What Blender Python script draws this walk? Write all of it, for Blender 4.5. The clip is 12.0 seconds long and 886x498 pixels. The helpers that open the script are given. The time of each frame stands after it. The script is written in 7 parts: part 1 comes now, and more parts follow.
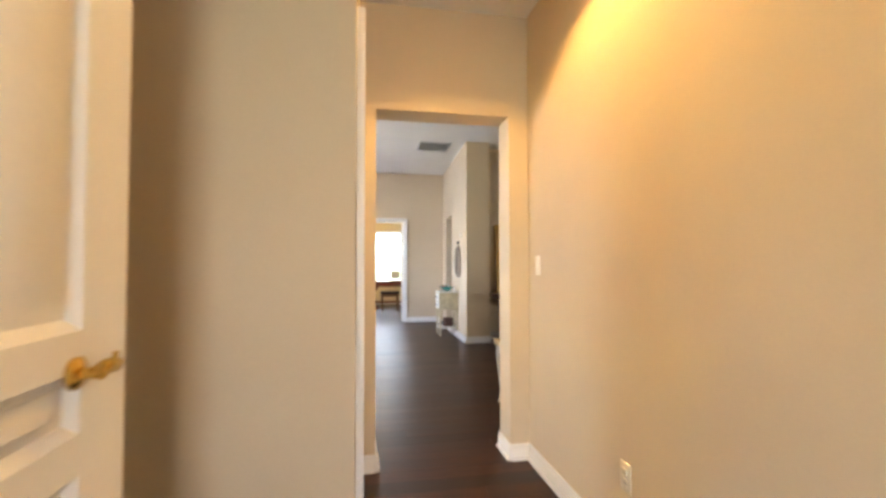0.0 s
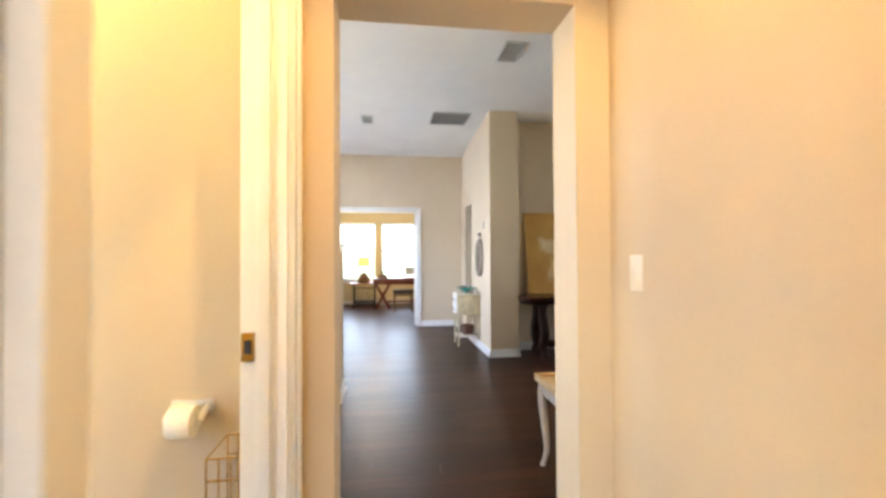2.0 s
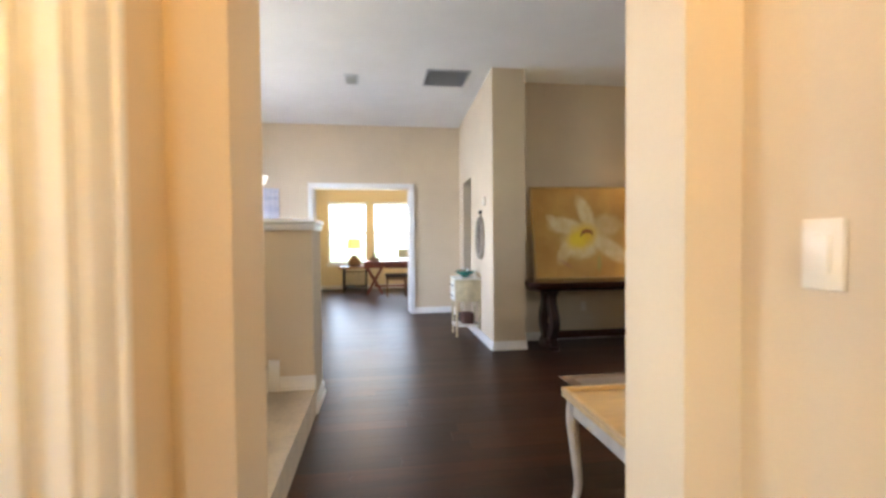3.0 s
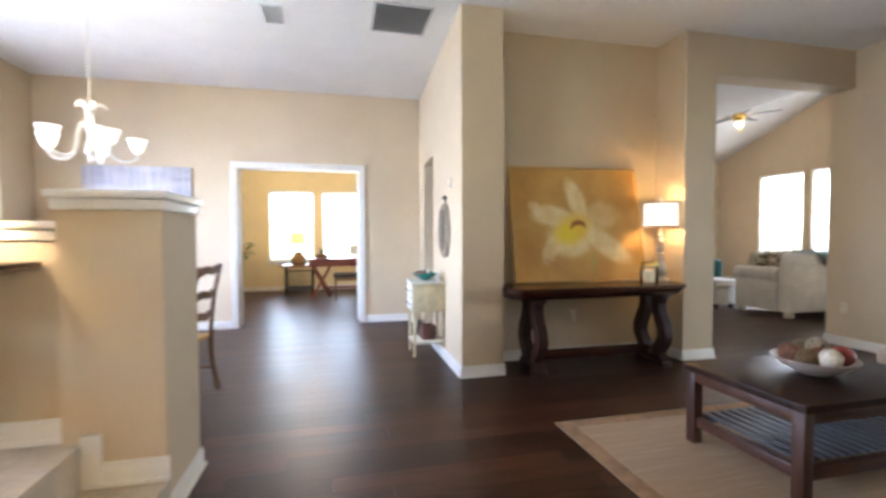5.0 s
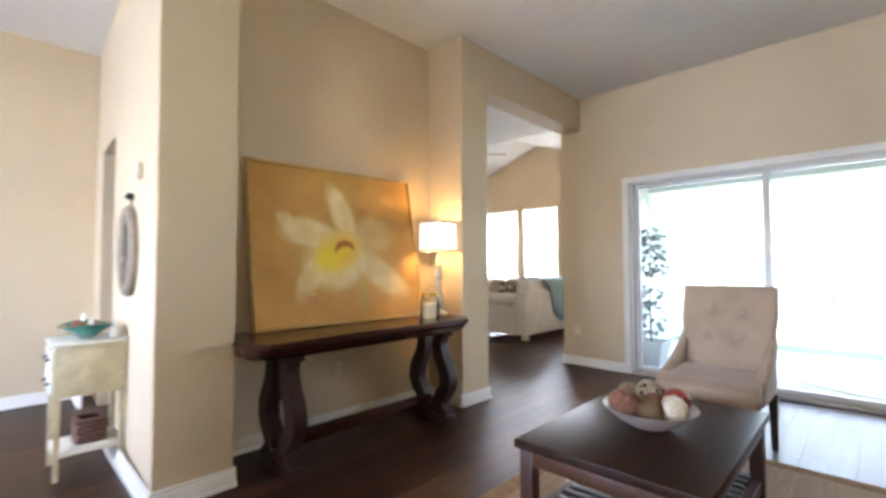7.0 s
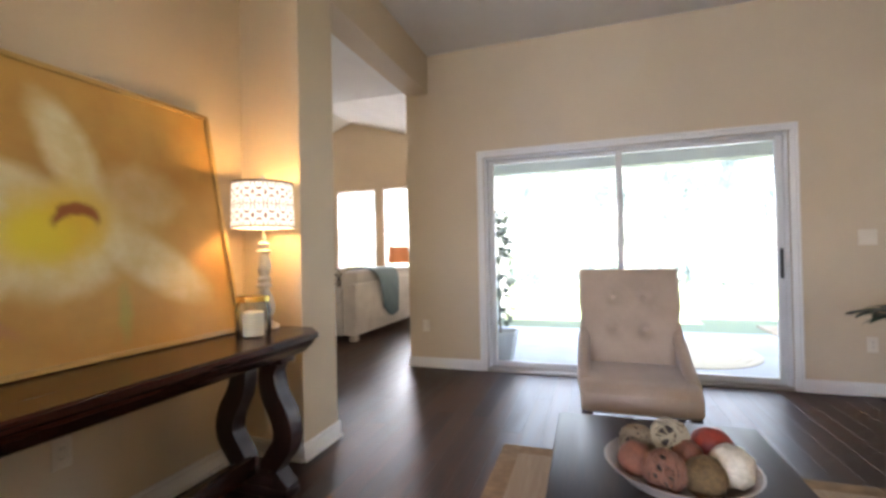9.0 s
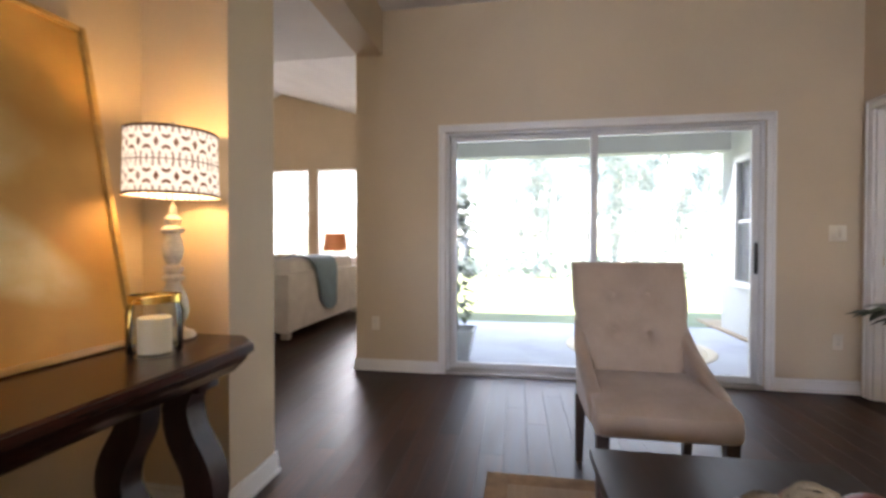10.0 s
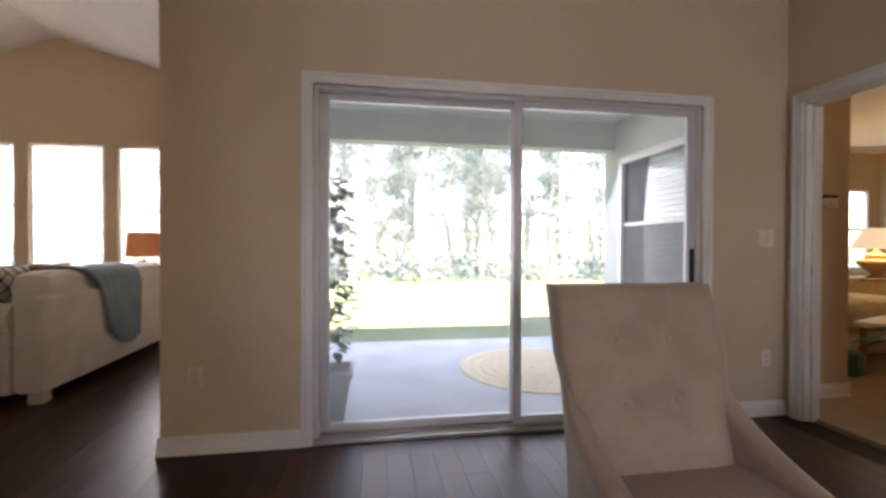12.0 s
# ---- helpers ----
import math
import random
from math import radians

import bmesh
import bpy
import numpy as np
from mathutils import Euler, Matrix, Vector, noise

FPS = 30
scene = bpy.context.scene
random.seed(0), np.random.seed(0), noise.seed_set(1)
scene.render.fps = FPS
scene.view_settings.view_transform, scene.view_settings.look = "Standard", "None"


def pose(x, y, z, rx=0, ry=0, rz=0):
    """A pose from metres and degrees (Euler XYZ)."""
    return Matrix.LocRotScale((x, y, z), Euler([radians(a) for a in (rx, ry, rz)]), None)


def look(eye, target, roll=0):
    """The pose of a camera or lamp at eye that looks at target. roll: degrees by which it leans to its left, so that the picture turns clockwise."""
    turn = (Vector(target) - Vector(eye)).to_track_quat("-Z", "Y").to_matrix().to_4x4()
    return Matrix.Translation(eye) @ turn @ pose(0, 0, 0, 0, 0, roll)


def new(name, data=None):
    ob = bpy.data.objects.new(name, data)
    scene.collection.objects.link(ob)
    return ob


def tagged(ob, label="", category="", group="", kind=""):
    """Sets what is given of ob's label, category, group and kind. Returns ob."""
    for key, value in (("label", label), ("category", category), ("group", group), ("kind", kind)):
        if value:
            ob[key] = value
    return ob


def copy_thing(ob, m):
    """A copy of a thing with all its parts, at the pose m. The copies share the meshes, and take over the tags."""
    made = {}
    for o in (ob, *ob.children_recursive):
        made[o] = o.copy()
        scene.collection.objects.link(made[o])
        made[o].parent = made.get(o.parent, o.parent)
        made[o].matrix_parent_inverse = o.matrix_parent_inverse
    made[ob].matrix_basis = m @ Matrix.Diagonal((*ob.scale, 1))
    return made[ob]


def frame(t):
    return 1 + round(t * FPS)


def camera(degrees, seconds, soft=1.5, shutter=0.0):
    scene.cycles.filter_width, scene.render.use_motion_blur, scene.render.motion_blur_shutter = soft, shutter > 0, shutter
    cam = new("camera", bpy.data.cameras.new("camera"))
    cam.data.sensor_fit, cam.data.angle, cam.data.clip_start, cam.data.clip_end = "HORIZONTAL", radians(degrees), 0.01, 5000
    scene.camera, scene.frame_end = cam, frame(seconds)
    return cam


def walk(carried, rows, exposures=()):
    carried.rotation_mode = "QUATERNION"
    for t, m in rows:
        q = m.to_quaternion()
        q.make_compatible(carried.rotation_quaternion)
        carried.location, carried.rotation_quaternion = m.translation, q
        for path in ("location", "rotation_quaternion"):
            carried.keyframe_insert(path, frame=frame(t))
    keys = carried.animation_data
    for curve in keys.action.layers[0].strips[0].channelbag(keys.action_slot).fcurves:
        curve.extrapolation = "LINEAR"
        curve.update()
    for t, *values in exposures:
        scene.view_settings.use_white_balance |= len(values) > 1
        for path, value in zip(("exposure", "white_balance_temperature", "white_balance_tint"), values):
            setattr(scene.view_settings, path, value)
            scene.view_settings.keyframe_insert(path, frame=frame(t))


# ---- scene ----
import itertools

# ---- camera and walk ----
cam = camera(89.9, 12.0, soft=3.0, shutter=0.5)
PATH = [
    (0, (0.42, 0.648, 1.226), (0.778, 2.615, 1.29), -0.1),
    (0.5, (0.48, 0.951, 1.225), (0.853, 2.914, 1.314), -0.0),
    (1, (0.512, 1.227, 1.224), (0.889, 3.189, 1.32), 0.2),
    (1.5, (0.595, 1.549, 1.256), (0.906, 3.524, 1.323), 0.1),
    (2, (0.657, 1.848, 1.268), (0.927, 3.83, 1.302), -0.3),
    (2.5, (0.704, 2.197, 1.257), (0.987, 4.177, 1.249), -0.4),
    (4.5, (0.902, 3.449, 1.219), (1.205, 5.423, 1.127), -0.8),
    (5, (0.998, 3.73, 1.208), (1.454, 5.676, 1.145), -0.2),
    (5.5, (1.091, 4.036, 1.142), (1.836, 5.893, 1.135), 0.7),
    (6, (1.183, 4.285, 1.136), (2.215, 5.998, 1.173), 0.7),
    (6.5, (1.305, 4.553, 1.14), (2.53, 6.133, 1.21), 0.2),
    (7, (1.442, 4.842, 1.16), (2.871, 6.24, 1.235), -0.2),
    (7.5, (1.599, 5.126, 1.16), (3.192, 6.333, 1.245), -0.8),
    (9.5, (2.319, 5.97, 1.116), (4.262, 6.446, 1.11), -0.6),
    (10, (2.559, 6.156, 1.111), (4.532, 6.486, 1.085), 0.1),
    (10.5, (2.816, 6.318, 1.141), (4.811, 6.455, 1.097), 0.7),
    (11, (3.09, 6.393, 1.133), (5.089, 6.343, 1.092), 1.0),
    (11.5, (3.391, 6.415, 1.142), (5.381, 6.222, 1.112), 0.6),
    (12, (3.69, 6.436, 1.141), (5.664, 6.113, 1.121), 0.2),
]
EXPOSURES = [(0, 3.70, 7050, 12), (1.0, 3.82, 6600, 10), (2.0, 3.9, 6500, 10), (2.5, 3.68, 6550, 10), (4.5, 4.15, 6350, 10), (5.5, 4.08, 6250, 11), (6.5, 4.32, 6350, 11), (7.5, 4.35, 6550, 10), (9.5, 3.78, 6950, 18), (10.5, 3.4, 7150, 20), (11.5, 3.22, 7450, 23), (12, 3.05, 7500, 23)]
walk(cam, [(t, look(eye, target, roll)) for t, eye, target, roll in PATH], EXPOSURES)

# ---- world, sun, large lights ----
SUN_ELEV, SUN_AZ = 62.0, 250.0
world = bpy.data.worlds.new("world")
scene.world = world
world.use_nodes = True
sky = world.node_tree.nodes.new("ShaderNodeTexSky")
sky.sky_type, sky.sun_disc = "NISHITA", False
sky.sun_elevation, sky.sun_rotation = radians(SUN_ELEV), radians(SUN_AZ)
bg = world.node_tree.nodes["Background"]
world.node_tree.links.new(sky.outputs[0], bg.inputs[0])
bg.inputs[1].default_value = 0.15


def lamp(name, kind, m, energy, color, size=None, size_y=None, spot=None, blend=0.6):
    d = bpy.data.lights.new(name, kind)
    d.energy, d.color = energy * (1.0 if kind == "SUN" else LEVEL), color
    if kind == "AREA":
        d.shape, d.size, d.size_y = "RECTANGLE", size, size_y or size
    elif kind == "SUN":
        d.angle = size
    else:
        d.shadow_soft_size = size
    if spot:
        d.spot_size, d.spot_blend = radians(spot), blend
    ob = new(name, d)
    ob.matrix_world = m
    return ob


LEVEL = 0.06   # all lamps and lit shades against the daylight outside
DAY = (0.88, 0.92, 1.04)
WARM = (1.0, 0.65, 0.28)
SOFTWARM = (1.0, 0.75, 0.45)
az, el = radians(SUN_AZ), radians(SUN_ELEV)
sun_from = Vector((math.sin(az) * math.cos(el), math.cos(az) * math.cos(el), math.sin(el)))
lamp("sun", "SUN", look(sun_from * 30, (0, 0, 0)), 5.0, (1.0, 0.95, 0.86), radians(0.6))
# area lamps in place of sky light, just outside each window and the patio edge
lamp("daylight_study_a", "AREA", look((0.02, 14.45, 1.5), (0.02, 9, 1.2)), 55, DAY, 1.1, 1.6)
lamp("daylight_study_b", "AREA", look((1.18, 14.45, 1.5), (1.18, 9, 1.2)), 55, DAY, 1.1, 1.6)
lamp("daylight_dining", "AREA", look((-2.95, 7.76, 1.6), (0, 7.8, 1.55)), 520, (0.72, 0.87, 1.28), 1.7, 1.4)
# fill for the entry side, through a window added out of view
lamp("fill_entry", "AREA", look((-2.95, 4.7, 1.7), (0, 4.7, 1.0)), 110, DAY, 1.2, 1.6)
for k, yc in enumerate((9.63, 10.82, 12.02)):
    lamp("daylight_family_%s" % "abc"[k], "AREA", look((11.45, yc, 1.7), (5, yc, 1.5)), 270, DAY, 1.0, 1.8)
# fill added at the open patio edge to brighten slab and walls
lamp("daylight_patio", "AREA", look((9.1, 5.45, 1.35), (7.2, 5.45, 0.0)), 165, (0.78, 0.9, 1.16), 3.8, 1.8)
# fill for the hall's left wall, through a window added out of view
lamp("fill_vestibule", "AREA", look((0.7, -2.1, 1.6), (-0.1, 2, 1.3)), 85, DAY, 1.0, 1.5)
lamp("daylight_bedroom", "AREA", look((10.05, -0.85, 1.4), (5, -0.85, 1.3)), 45, DAY, 1.2, 1.4)

# ---- materials ----


class Nodes:
    """A small hand for node trees."""

    def __init__(self, name):
        self.m = bpy.data.materials.new(name)
        self.m.use_nodes = True
        self.t = self.m.node_tree
        self.b = self.t.nodes["Principled BSDF"]

    def n(self, kind, **inputs):
        node = self.t.nodes.new("ShaderNode" + kind)
        for k, v in inputs.items():
            self.put(node.inputs[k.replace("_", " ")], v)
        return node

    def put(self, socket, v):
        if isinstance(v, bpy.types.NodeSocket):
            self.t.links.new(v, socket)
        else:
            socket.default_value = v

    def math(self, op, a, b=0.0, c=0.0, clamp=False):
        node = self.t.nodes.new("ShaderNodeMath")
        node.operation, node.use_clamp = op, clamp
        for s, v in zip(node.inputs, (a, b, c)):
            self.put(s, v)
        return node.outputs[0]

    def mix(self, f, a, b, blend="MIX"):
        node = self.t.nodes.new("ShaderNodeMix")
        node.data_type, node.blend_type = "RGBA", blend
        for s, v in zip((node.inputs[0], node.inputs[6], node.inputs[7]), (f, a, b)):
            self.put(s, v)
        return node.outputs[2]

    def coord(self, scale=(1, 1, 1), which="Object"):
        tc = self.t.nodes.new("ShaderNodeTexCoord")
        mp = self.t.nodes.new("ShaderNodeMapping")
        mp.inputs["Scale"].default_value = scale
        self.t.links.new(tc.outputs[which], mp.inputs[0])
        return mp.outputs[0]

    def noise(self, vec, scale, detail=4, rough=0.55):
        node = self.n("TexNoise", Scale=scale, Detail=detail, Roughness=rough)
        self.put(node.inputs["Vector"], vec)
        return node.outputs[0]

    def ramp(self, v, lo, hi):
        node = self.t.nodes.new("ShaderNodeMapRange")
        node.interpolation_type = "SMOOTHSTEP"
        for s, x in zip(node.inputs[:5], (v, lo, hi, 0.0, 1.0)):
            self.put(s, x)
        return node.outputs[0]

    def bump(self, h, strength, dist=0.01):
        node = self.n("Bump", Strength=strength, Distance=dist)
        self.put(node.inputs["Height"], h)
        self.put(self.b.inputs["Normal"], node.outputs[0])


def rgb(c):
    return (c[0], c[1], c[2], 1.0)


def shade(c, f):
    return (c[0] * f, c[1] * f, c[2] * f, 1.0)


def plain(name, c, rough=0.5, metal=0.0, var=0.12, scale=5.0, bump=0.08, fine=90.0, stretch=(1, 1, 1), spec=None, coat=0.0, sheen=0.0):
    """A surface with colour that wavers at two scales, uneven gloss and a fine relief."""
    w = Nodes(name)
    v = w.coord(stretch)
    big, small = w.noise(v, scale, 5), w.noise(v, fine, 3)
    c1 = w.mix(w.ramp(big, 0.3, 0.7), shade(c, 1 - var), shade(c, 1 + var * 0.6))
    c2 = w.mix(w.ramp(small, 0.25, 0.75), shade((1, 1, 1), 1 - var * 0.6), (1, 1, 1, 1))
    w.put(w.b.inputs["Base Color"], w.mix(1.0, c1, c2, "MULTIPLY"))
    w.put(w.b.inputs["Roughness"], w.math("MULTIPLY_ADD", big, 0.16, max(rough - 0.08, 0.02)))
    w.b.inputs["Metallic"].default_value = metal
    if spec is not None:
        w.b.inputs["Specular IOR Level"].default_value = spec
    w.b.inputs["Coat Weight"].default_value = coat
    w.b.inputs["Sheen Weight"].default_value = sheen
    if bump:
        w.bump(small, bump, 0.004)
    return w.m


def wood(name, c, rough=0.4, along=0, contrast=0.35, coat=0.0, grain=1.0, spec=0.5):
    """Wood with grain along one axis."""
    w = Nodes(name)
    s = [9.0 * grain] * 3
    s[along] = 0.7 * grain
    v = w.coord(s)
    g1 = w.noise(v, 2.2, 6, 0.65)
    g2 = w.noise(v, 14.0, 3)
    g = w.math("MULTIPLY_ADD", g2, 0.35, w.math("MULTIPLY", g1, 0.75))
    w.put(w.b.inputs["Base Color"], w.mix(w.ramp(g, 0.3, 0.75), shade(c, 1 - contrast), shade(c, 1 + contrast)))
    w.put(w.b.inputs["Roughness"], w.math("MULTIPLY_ADD", g1, 0.2, rough - 0.1))
    w.b.inputs["Coat Weight"].default_value = coat
    w.b.inputs["Specular IOR Level"].default_value = spec
    w.bump(g, 0.12, 0.002)
    return w.m


def plank_wood(name, c):
    """Dark hand-scraped floor boards that differ board by board."""
    w = Nodes(name)
    info, geo = w.t.nodes.new("ShaderNodeObjectInfo"), w.t.nodes.new("ShaderNodeNewGeometry")
    r = w.math("FRACT", w.math("ADD", info.outputs["Random"], geo.outputs["Random Per Island"]))
    tc = w.t.nodes.new("ShaderNodeTexCoord")
    add = w.t.nodes.new("ShaderNodeVectorMath")
    add.operation = "MULTIPLY_ADD"
    w.put(add.inputs[0], tc.outputs["Object"])
    add.inputs[1].default_value = (1.0, 13.0, 13.0)
    comb = w.n("CombineXYZ", X=w.math("MULTIPLY", r, 37.0), Y=w.math("MULTIPLY", r, 91.0))
    w.put(add.inputs[2], comb.outputs[0])
    g1, g2 = w.noise(add.outputs[0], 1.6, 6, 0.62), w.noise(add.outputs[0], 9.0, 3)
    g = w.math("MULTIPLY_ADD", g2, 0.3, w.math("MULTIPLY", g1, 0.8))
    base = w.mix(r, shade(c, 0.5), shade(c, 1.6))
    col = w.mix(w.ramp(g, 0.3, 0.8), shade((1, 1, 1), 0.35), shade((1, 0.94, 0.86), 1.8))
    w.put(w.b.inputs["Base Color"], w.mix(1.0, base, col, "MULTIPLY"))
    w.put(w.b.inputs["Roughness"], w.math("MULTIPLY_ADD", g1, 0.26, 0.25))
    w.b.inputs["Specular IOR Level"].default_value = 0.27
    w.b.inputs["Specular Tint"].default_value = (1.0, 0.91, 0.85, 1)
    w.bump(g, 0.22, 0.004)
    return w.m


def fabric(name, c, weave=420.0, var=0.12, rough=0.9, bump=0.25):
    w = Nodes(name)
    v = w.coord()
    big = w.noise(v, 6.0, 4)
    wx = w.noise(w.coord((1, 1, 8)), weave / 4, 2)
    wy = w.noise(w.coord((8, 8, 1)), weave / 4, 2)
    t = w.math("ADD", w.math("MULTIPLY", wx, 0.5), w.math("MULTIPLY", wy, 0.5))
    a = w.mix(w.ramp(big, 0.3, 0.7), shade(c, 1 - var), shade(c, 1 + var * 0.5))
    b = w.mix(w.ramp(t, 0.35, 0.65), shade((1, 1, 1), 0.82), (1.04, 1.04, 1.04, 1))
    w.put(w.b.inputs["Base Color"], w.mix(1.0, a, b, "MULTIPLY"))
    w.b.inputs["Roughness"].default_value = rough
    w.b.inputs["Sheen Weight"].default_value = 0.25
    w.b.inputs["Specular IOR Level"].default_value = 0.2
    w.bump(t, bump, 0.002)
    return w.m


def glow(name, c, strength, base=(0.8, 0.8, 0.78)):
    w = Nodes(name)
    v = w.noise(w.coord(), 4.0, 3)
    w.put(w.b.inputs["Base Color"], w.mix(v, shade(base, 0.95), rgb(base)))
    w.b.inputs["Emission Color"].default_value = rgb(c)
    w.b.inputs["Emission Strength"].default_value = strength * LEVEL
    w.b.inputs["Roughness"].default_value = 0.7
    return w.m


def glass(name, tint=(1, 1, 1), rough=0.0, ior=1.2):
    """Clear thin glass: straight through, with the gloss of a pane."""
    m = bpy.data.materials.new(name)
    m.use_nodes = True
    t = m.node_tree
    t.nodes.clear()
    out, mixer = t.nodes.new("ShaderNodeOutputMaterial"), t.nodes.new("ShaderNodeMixShader")
    tr, gl, fr = t.nodes.new("ShaderNodeBsdfTransparent"), t.nodes.new("ShaderNodeBsdfGlossy"), t.nodes.new("ShaderNodeFresnel")
    tr.inputs[0].default_value = rgb(tint)
    gl.inputs["Roughness"].default_value = rough
    fr.inputs[0].default_value = ior
    t.links.new(fr.outputs[0], mixer.inputs[0])
    t.links.new(tr.outputs[0], mixer.inputs[1])
    t.links.new(gl.outputs[0], mixer.inputs[2])
    t.links.new(mixer.outputs[0], out.inputs[0])
    return m


M = {}
M["wall"] = plain("wall_paint_beige", (0.62, 0.50, 0.345), 0.75, var=0.05, scale=1.3, bump=0.12, fine=160)
M["wall_study"] = plain("wall_paint_yellow", (0.72, 0.61, 0.40), 0.75, var=0.05, scale=1.3, bump=0.12, fine=160)
M["ceiling"] = plain("ceiling_paint", (0.76, 0.745, 0.72), 0.85, var=0.04, scale=1.6, bump=0.25, fine=120)
M["trim"] = plain("trim_white", (0.80, 0.78, 0.74), 0.35, var=0.05, scale=3, bump=0.03)
M["door"] = plain("door_white", (0.78, 0.74, 0.68), 0.4, var=0.05, scale=3, bump=0.05)
M["floor"] = plank_wood("floor_boards", (0.030, 0.0115, 0.006))
M["subfloor"] = plain("subfloor", (0.02, 0.013, 0.009), 0.8)
M["carpet"] = fabric("carpet_beige", (0.50, 0.42, 0.31), 200, 0.16, bump=0.6)
M["carpet_gold"] = fabric("carpet_golden_tan", (0.30, 0.205, 0.105), 200, 0.16, bump=0.6)
M["alu"] = plain("white_aluminium", (0.62, 0.61, 0.59), 0.35, 0.0, var=0.05)
M["glass"] = glass("window_glass", (0.97, 0.98, 0.98))
M["veil_glass"] = glass("veiled_door_glass", (0.97, 0.98, 0.98))
dt = M["veil_glass"].node_tree   # a translucent layer that lays a pale haze over the view outside
du, dm = dt.nodes.new("ShaderNodeBsdfTranslucent"), dt.nodes.new("ShaderNodeMixShader")
du.inputs[0].default_value = (0.9, 0.92, 0.95, 1)
dm.inputs[0].default_value = 0.05
dt.links.new(dt.nodes["Mix Shader"].outputs[0], dm.inputs[1])
dt.links.new(du.outputs[0], dm.inputs[2])
dt.links.new(dm.outputs[0], dt.nodes["Material Output"].inputs[0])
M["blind"] = plain("blind_white", (0.84, 0.84, 0.83), 0.5, var=0.03)
bt = M["blind"].node_tree   # thin vinyl that lets light through
tl, mx = bt.nodes.new("ShaderNodeBsdfTranslucent"), bt.nodes.new("ShaderNodeMixShader")
tl.inputs[0].default_value = (0.85, 0.85, 0.84, 1)
mx.inputs[0].default_value = 0.55
bt.links.new(bt.nodes["Principled BSDF"].outputs[0], mx.inputs[1])
bt.links.new(tl.outputs[0], mx.inputs[2])
bt.links.new(mx.outputs[0], bt.nodes["Material Output"].inputs[0])
M["stucco"] = plain("stucco_grey", (0.44, 0.45, 0.42), 0.9, var=0.08, scale=2, bump=0.6, fine=70)
M["concrete"] = plain("patio_concrete", (0.36, 0.385, 0.43), 0.85, var=0.14, scale=1.6, bump=0.3, fine=60)
M["grass"] = plain("lawn", (0.15, 0.19, 0.09), 0.9, var=0.3, scale=0.5, bump=0.7, fine=25)
M["brass"] = plain("brass", (0.72, 0.48, 0.14), 0.22, 1.0, var=0.08)
M["plate"] = plain("plate_ivory", (0.74, 0.66, 0.53), 0.35, var=0.03)
M["dark"] = plain("dark_slot", (0.03, 0.03, 0.03), 0.6)
M["vent"] = plain("vent_grey", (0.50, 0.50, 0.50), 0.5, var=0.05)

# ---- mesh helpers ----


def bx(bm, x0, x1, y0, y1, z0, z1, bev=0.0, seg=2):
    vs = [bm.verts.new(p) for p in itertools.product((x0, x1), (y0, y1), (z0, z1))]
    fs = [bm.faces.new([vs[i] for i in q]) for q in ((0, 1, 3, 2), (4, 6, 7, 5), (0, 4, 5, 1), (2, 3, 7, 6), (0, 2, 6, 4), (1, 5, 7, 3))]
    if bev:
        es = list({e for f in fs for e in f.edges})
        bmesh.ops.bevel(bm, geom=es, offset=bev, segments=seg, affect="EDGES", profile=0.5)


def ring_faces(bm, a, b, closed=True):
    n = len(a)
    for i in range(n if closed else n - 1):
        j = (i + 1) % n
        bm.faces.new((a[i], a[j], b[j], b[i]))


def loft(bm, rings, cap=True):
    rows = [[bm.verts.new(p) for p in r] for r in rings]
    for a, b in zip(rows, rows[1:]):
        ring_faces(bm, a, b)
    if cap:
        bm.faces.new(rows[0][::-1])
        bm.faces.new(rows[-1])


def lathe(bm, prof, c=(0, 0, 0), seg=24, cap=True):
    """Turned round z: prof is a list of (radius, height)."""
    loft(bm, [[(c[0] + r * math.cos(2 * math.pi * k / seg), c[1] + r * math.sin(2 * math.pi * k / seg), c[2] + z) for k in range(seg)] for r, z in prof], cap)


def tube(bm, pts, r, seg=8, flat=1.0):
    """A round bar along points; r is one radius or one for each point."""
    pts = [Vector(p) for p in pts]
    rs = r if isinstance(r, (list, tuple)) else [r] * len(pts)
    rings, up = [], Vector((0, 0, 1))
    for i, p in enumerate(pts):
        d = (pts[min(i + 1, len(pts) - 1)] - pts[max(i - 1, 0)]).normalized()
        if abs(d.dot(up)) > 0.95:
            up = Vector((0, 1, 0)) if abs(d.y) < 0.9 else Vector((1, 0, 0))
        s = d.cross(up).normalized()
        u = s.cross(d).normalized()
        up = u
        rings.append([p + (s * math.cos(a) + u * math.sin(a) * flat) * rs[i] for a in [2 * math.pi * k / seg for k in range(seg)]])
    loft(bm, rings)


def bar(bm, pts, w, d, axis="x"):
    """A square-cut bar along points in an upright plane: w across the plane's own axis, d along the other."""
    pts = [Vector(p) for p in pts]
    side = Vector((1, 0, 0)) if axis == "x" else Vector((0, 1, 0))
    ws = w if isinstance(w, (list, tuple)) else [w] * len(pts)
    ds = d if isinstance(d, (list, tuple)) else [d] * len(pts)
    rings = []
    for i, p in enumerate(pts):
        t = (pts[min(i + 1, len(pts) - 1)] - pts[max(i - 1, 0)]).normalized()
        u = side.cross(t).normalized()
        a, b = side * ws[i] / 2, u * ds[i] / 2
        rings.append([p - a - b, p + a - b, p + a + b, p - a + b])
    loft(bm, rings)


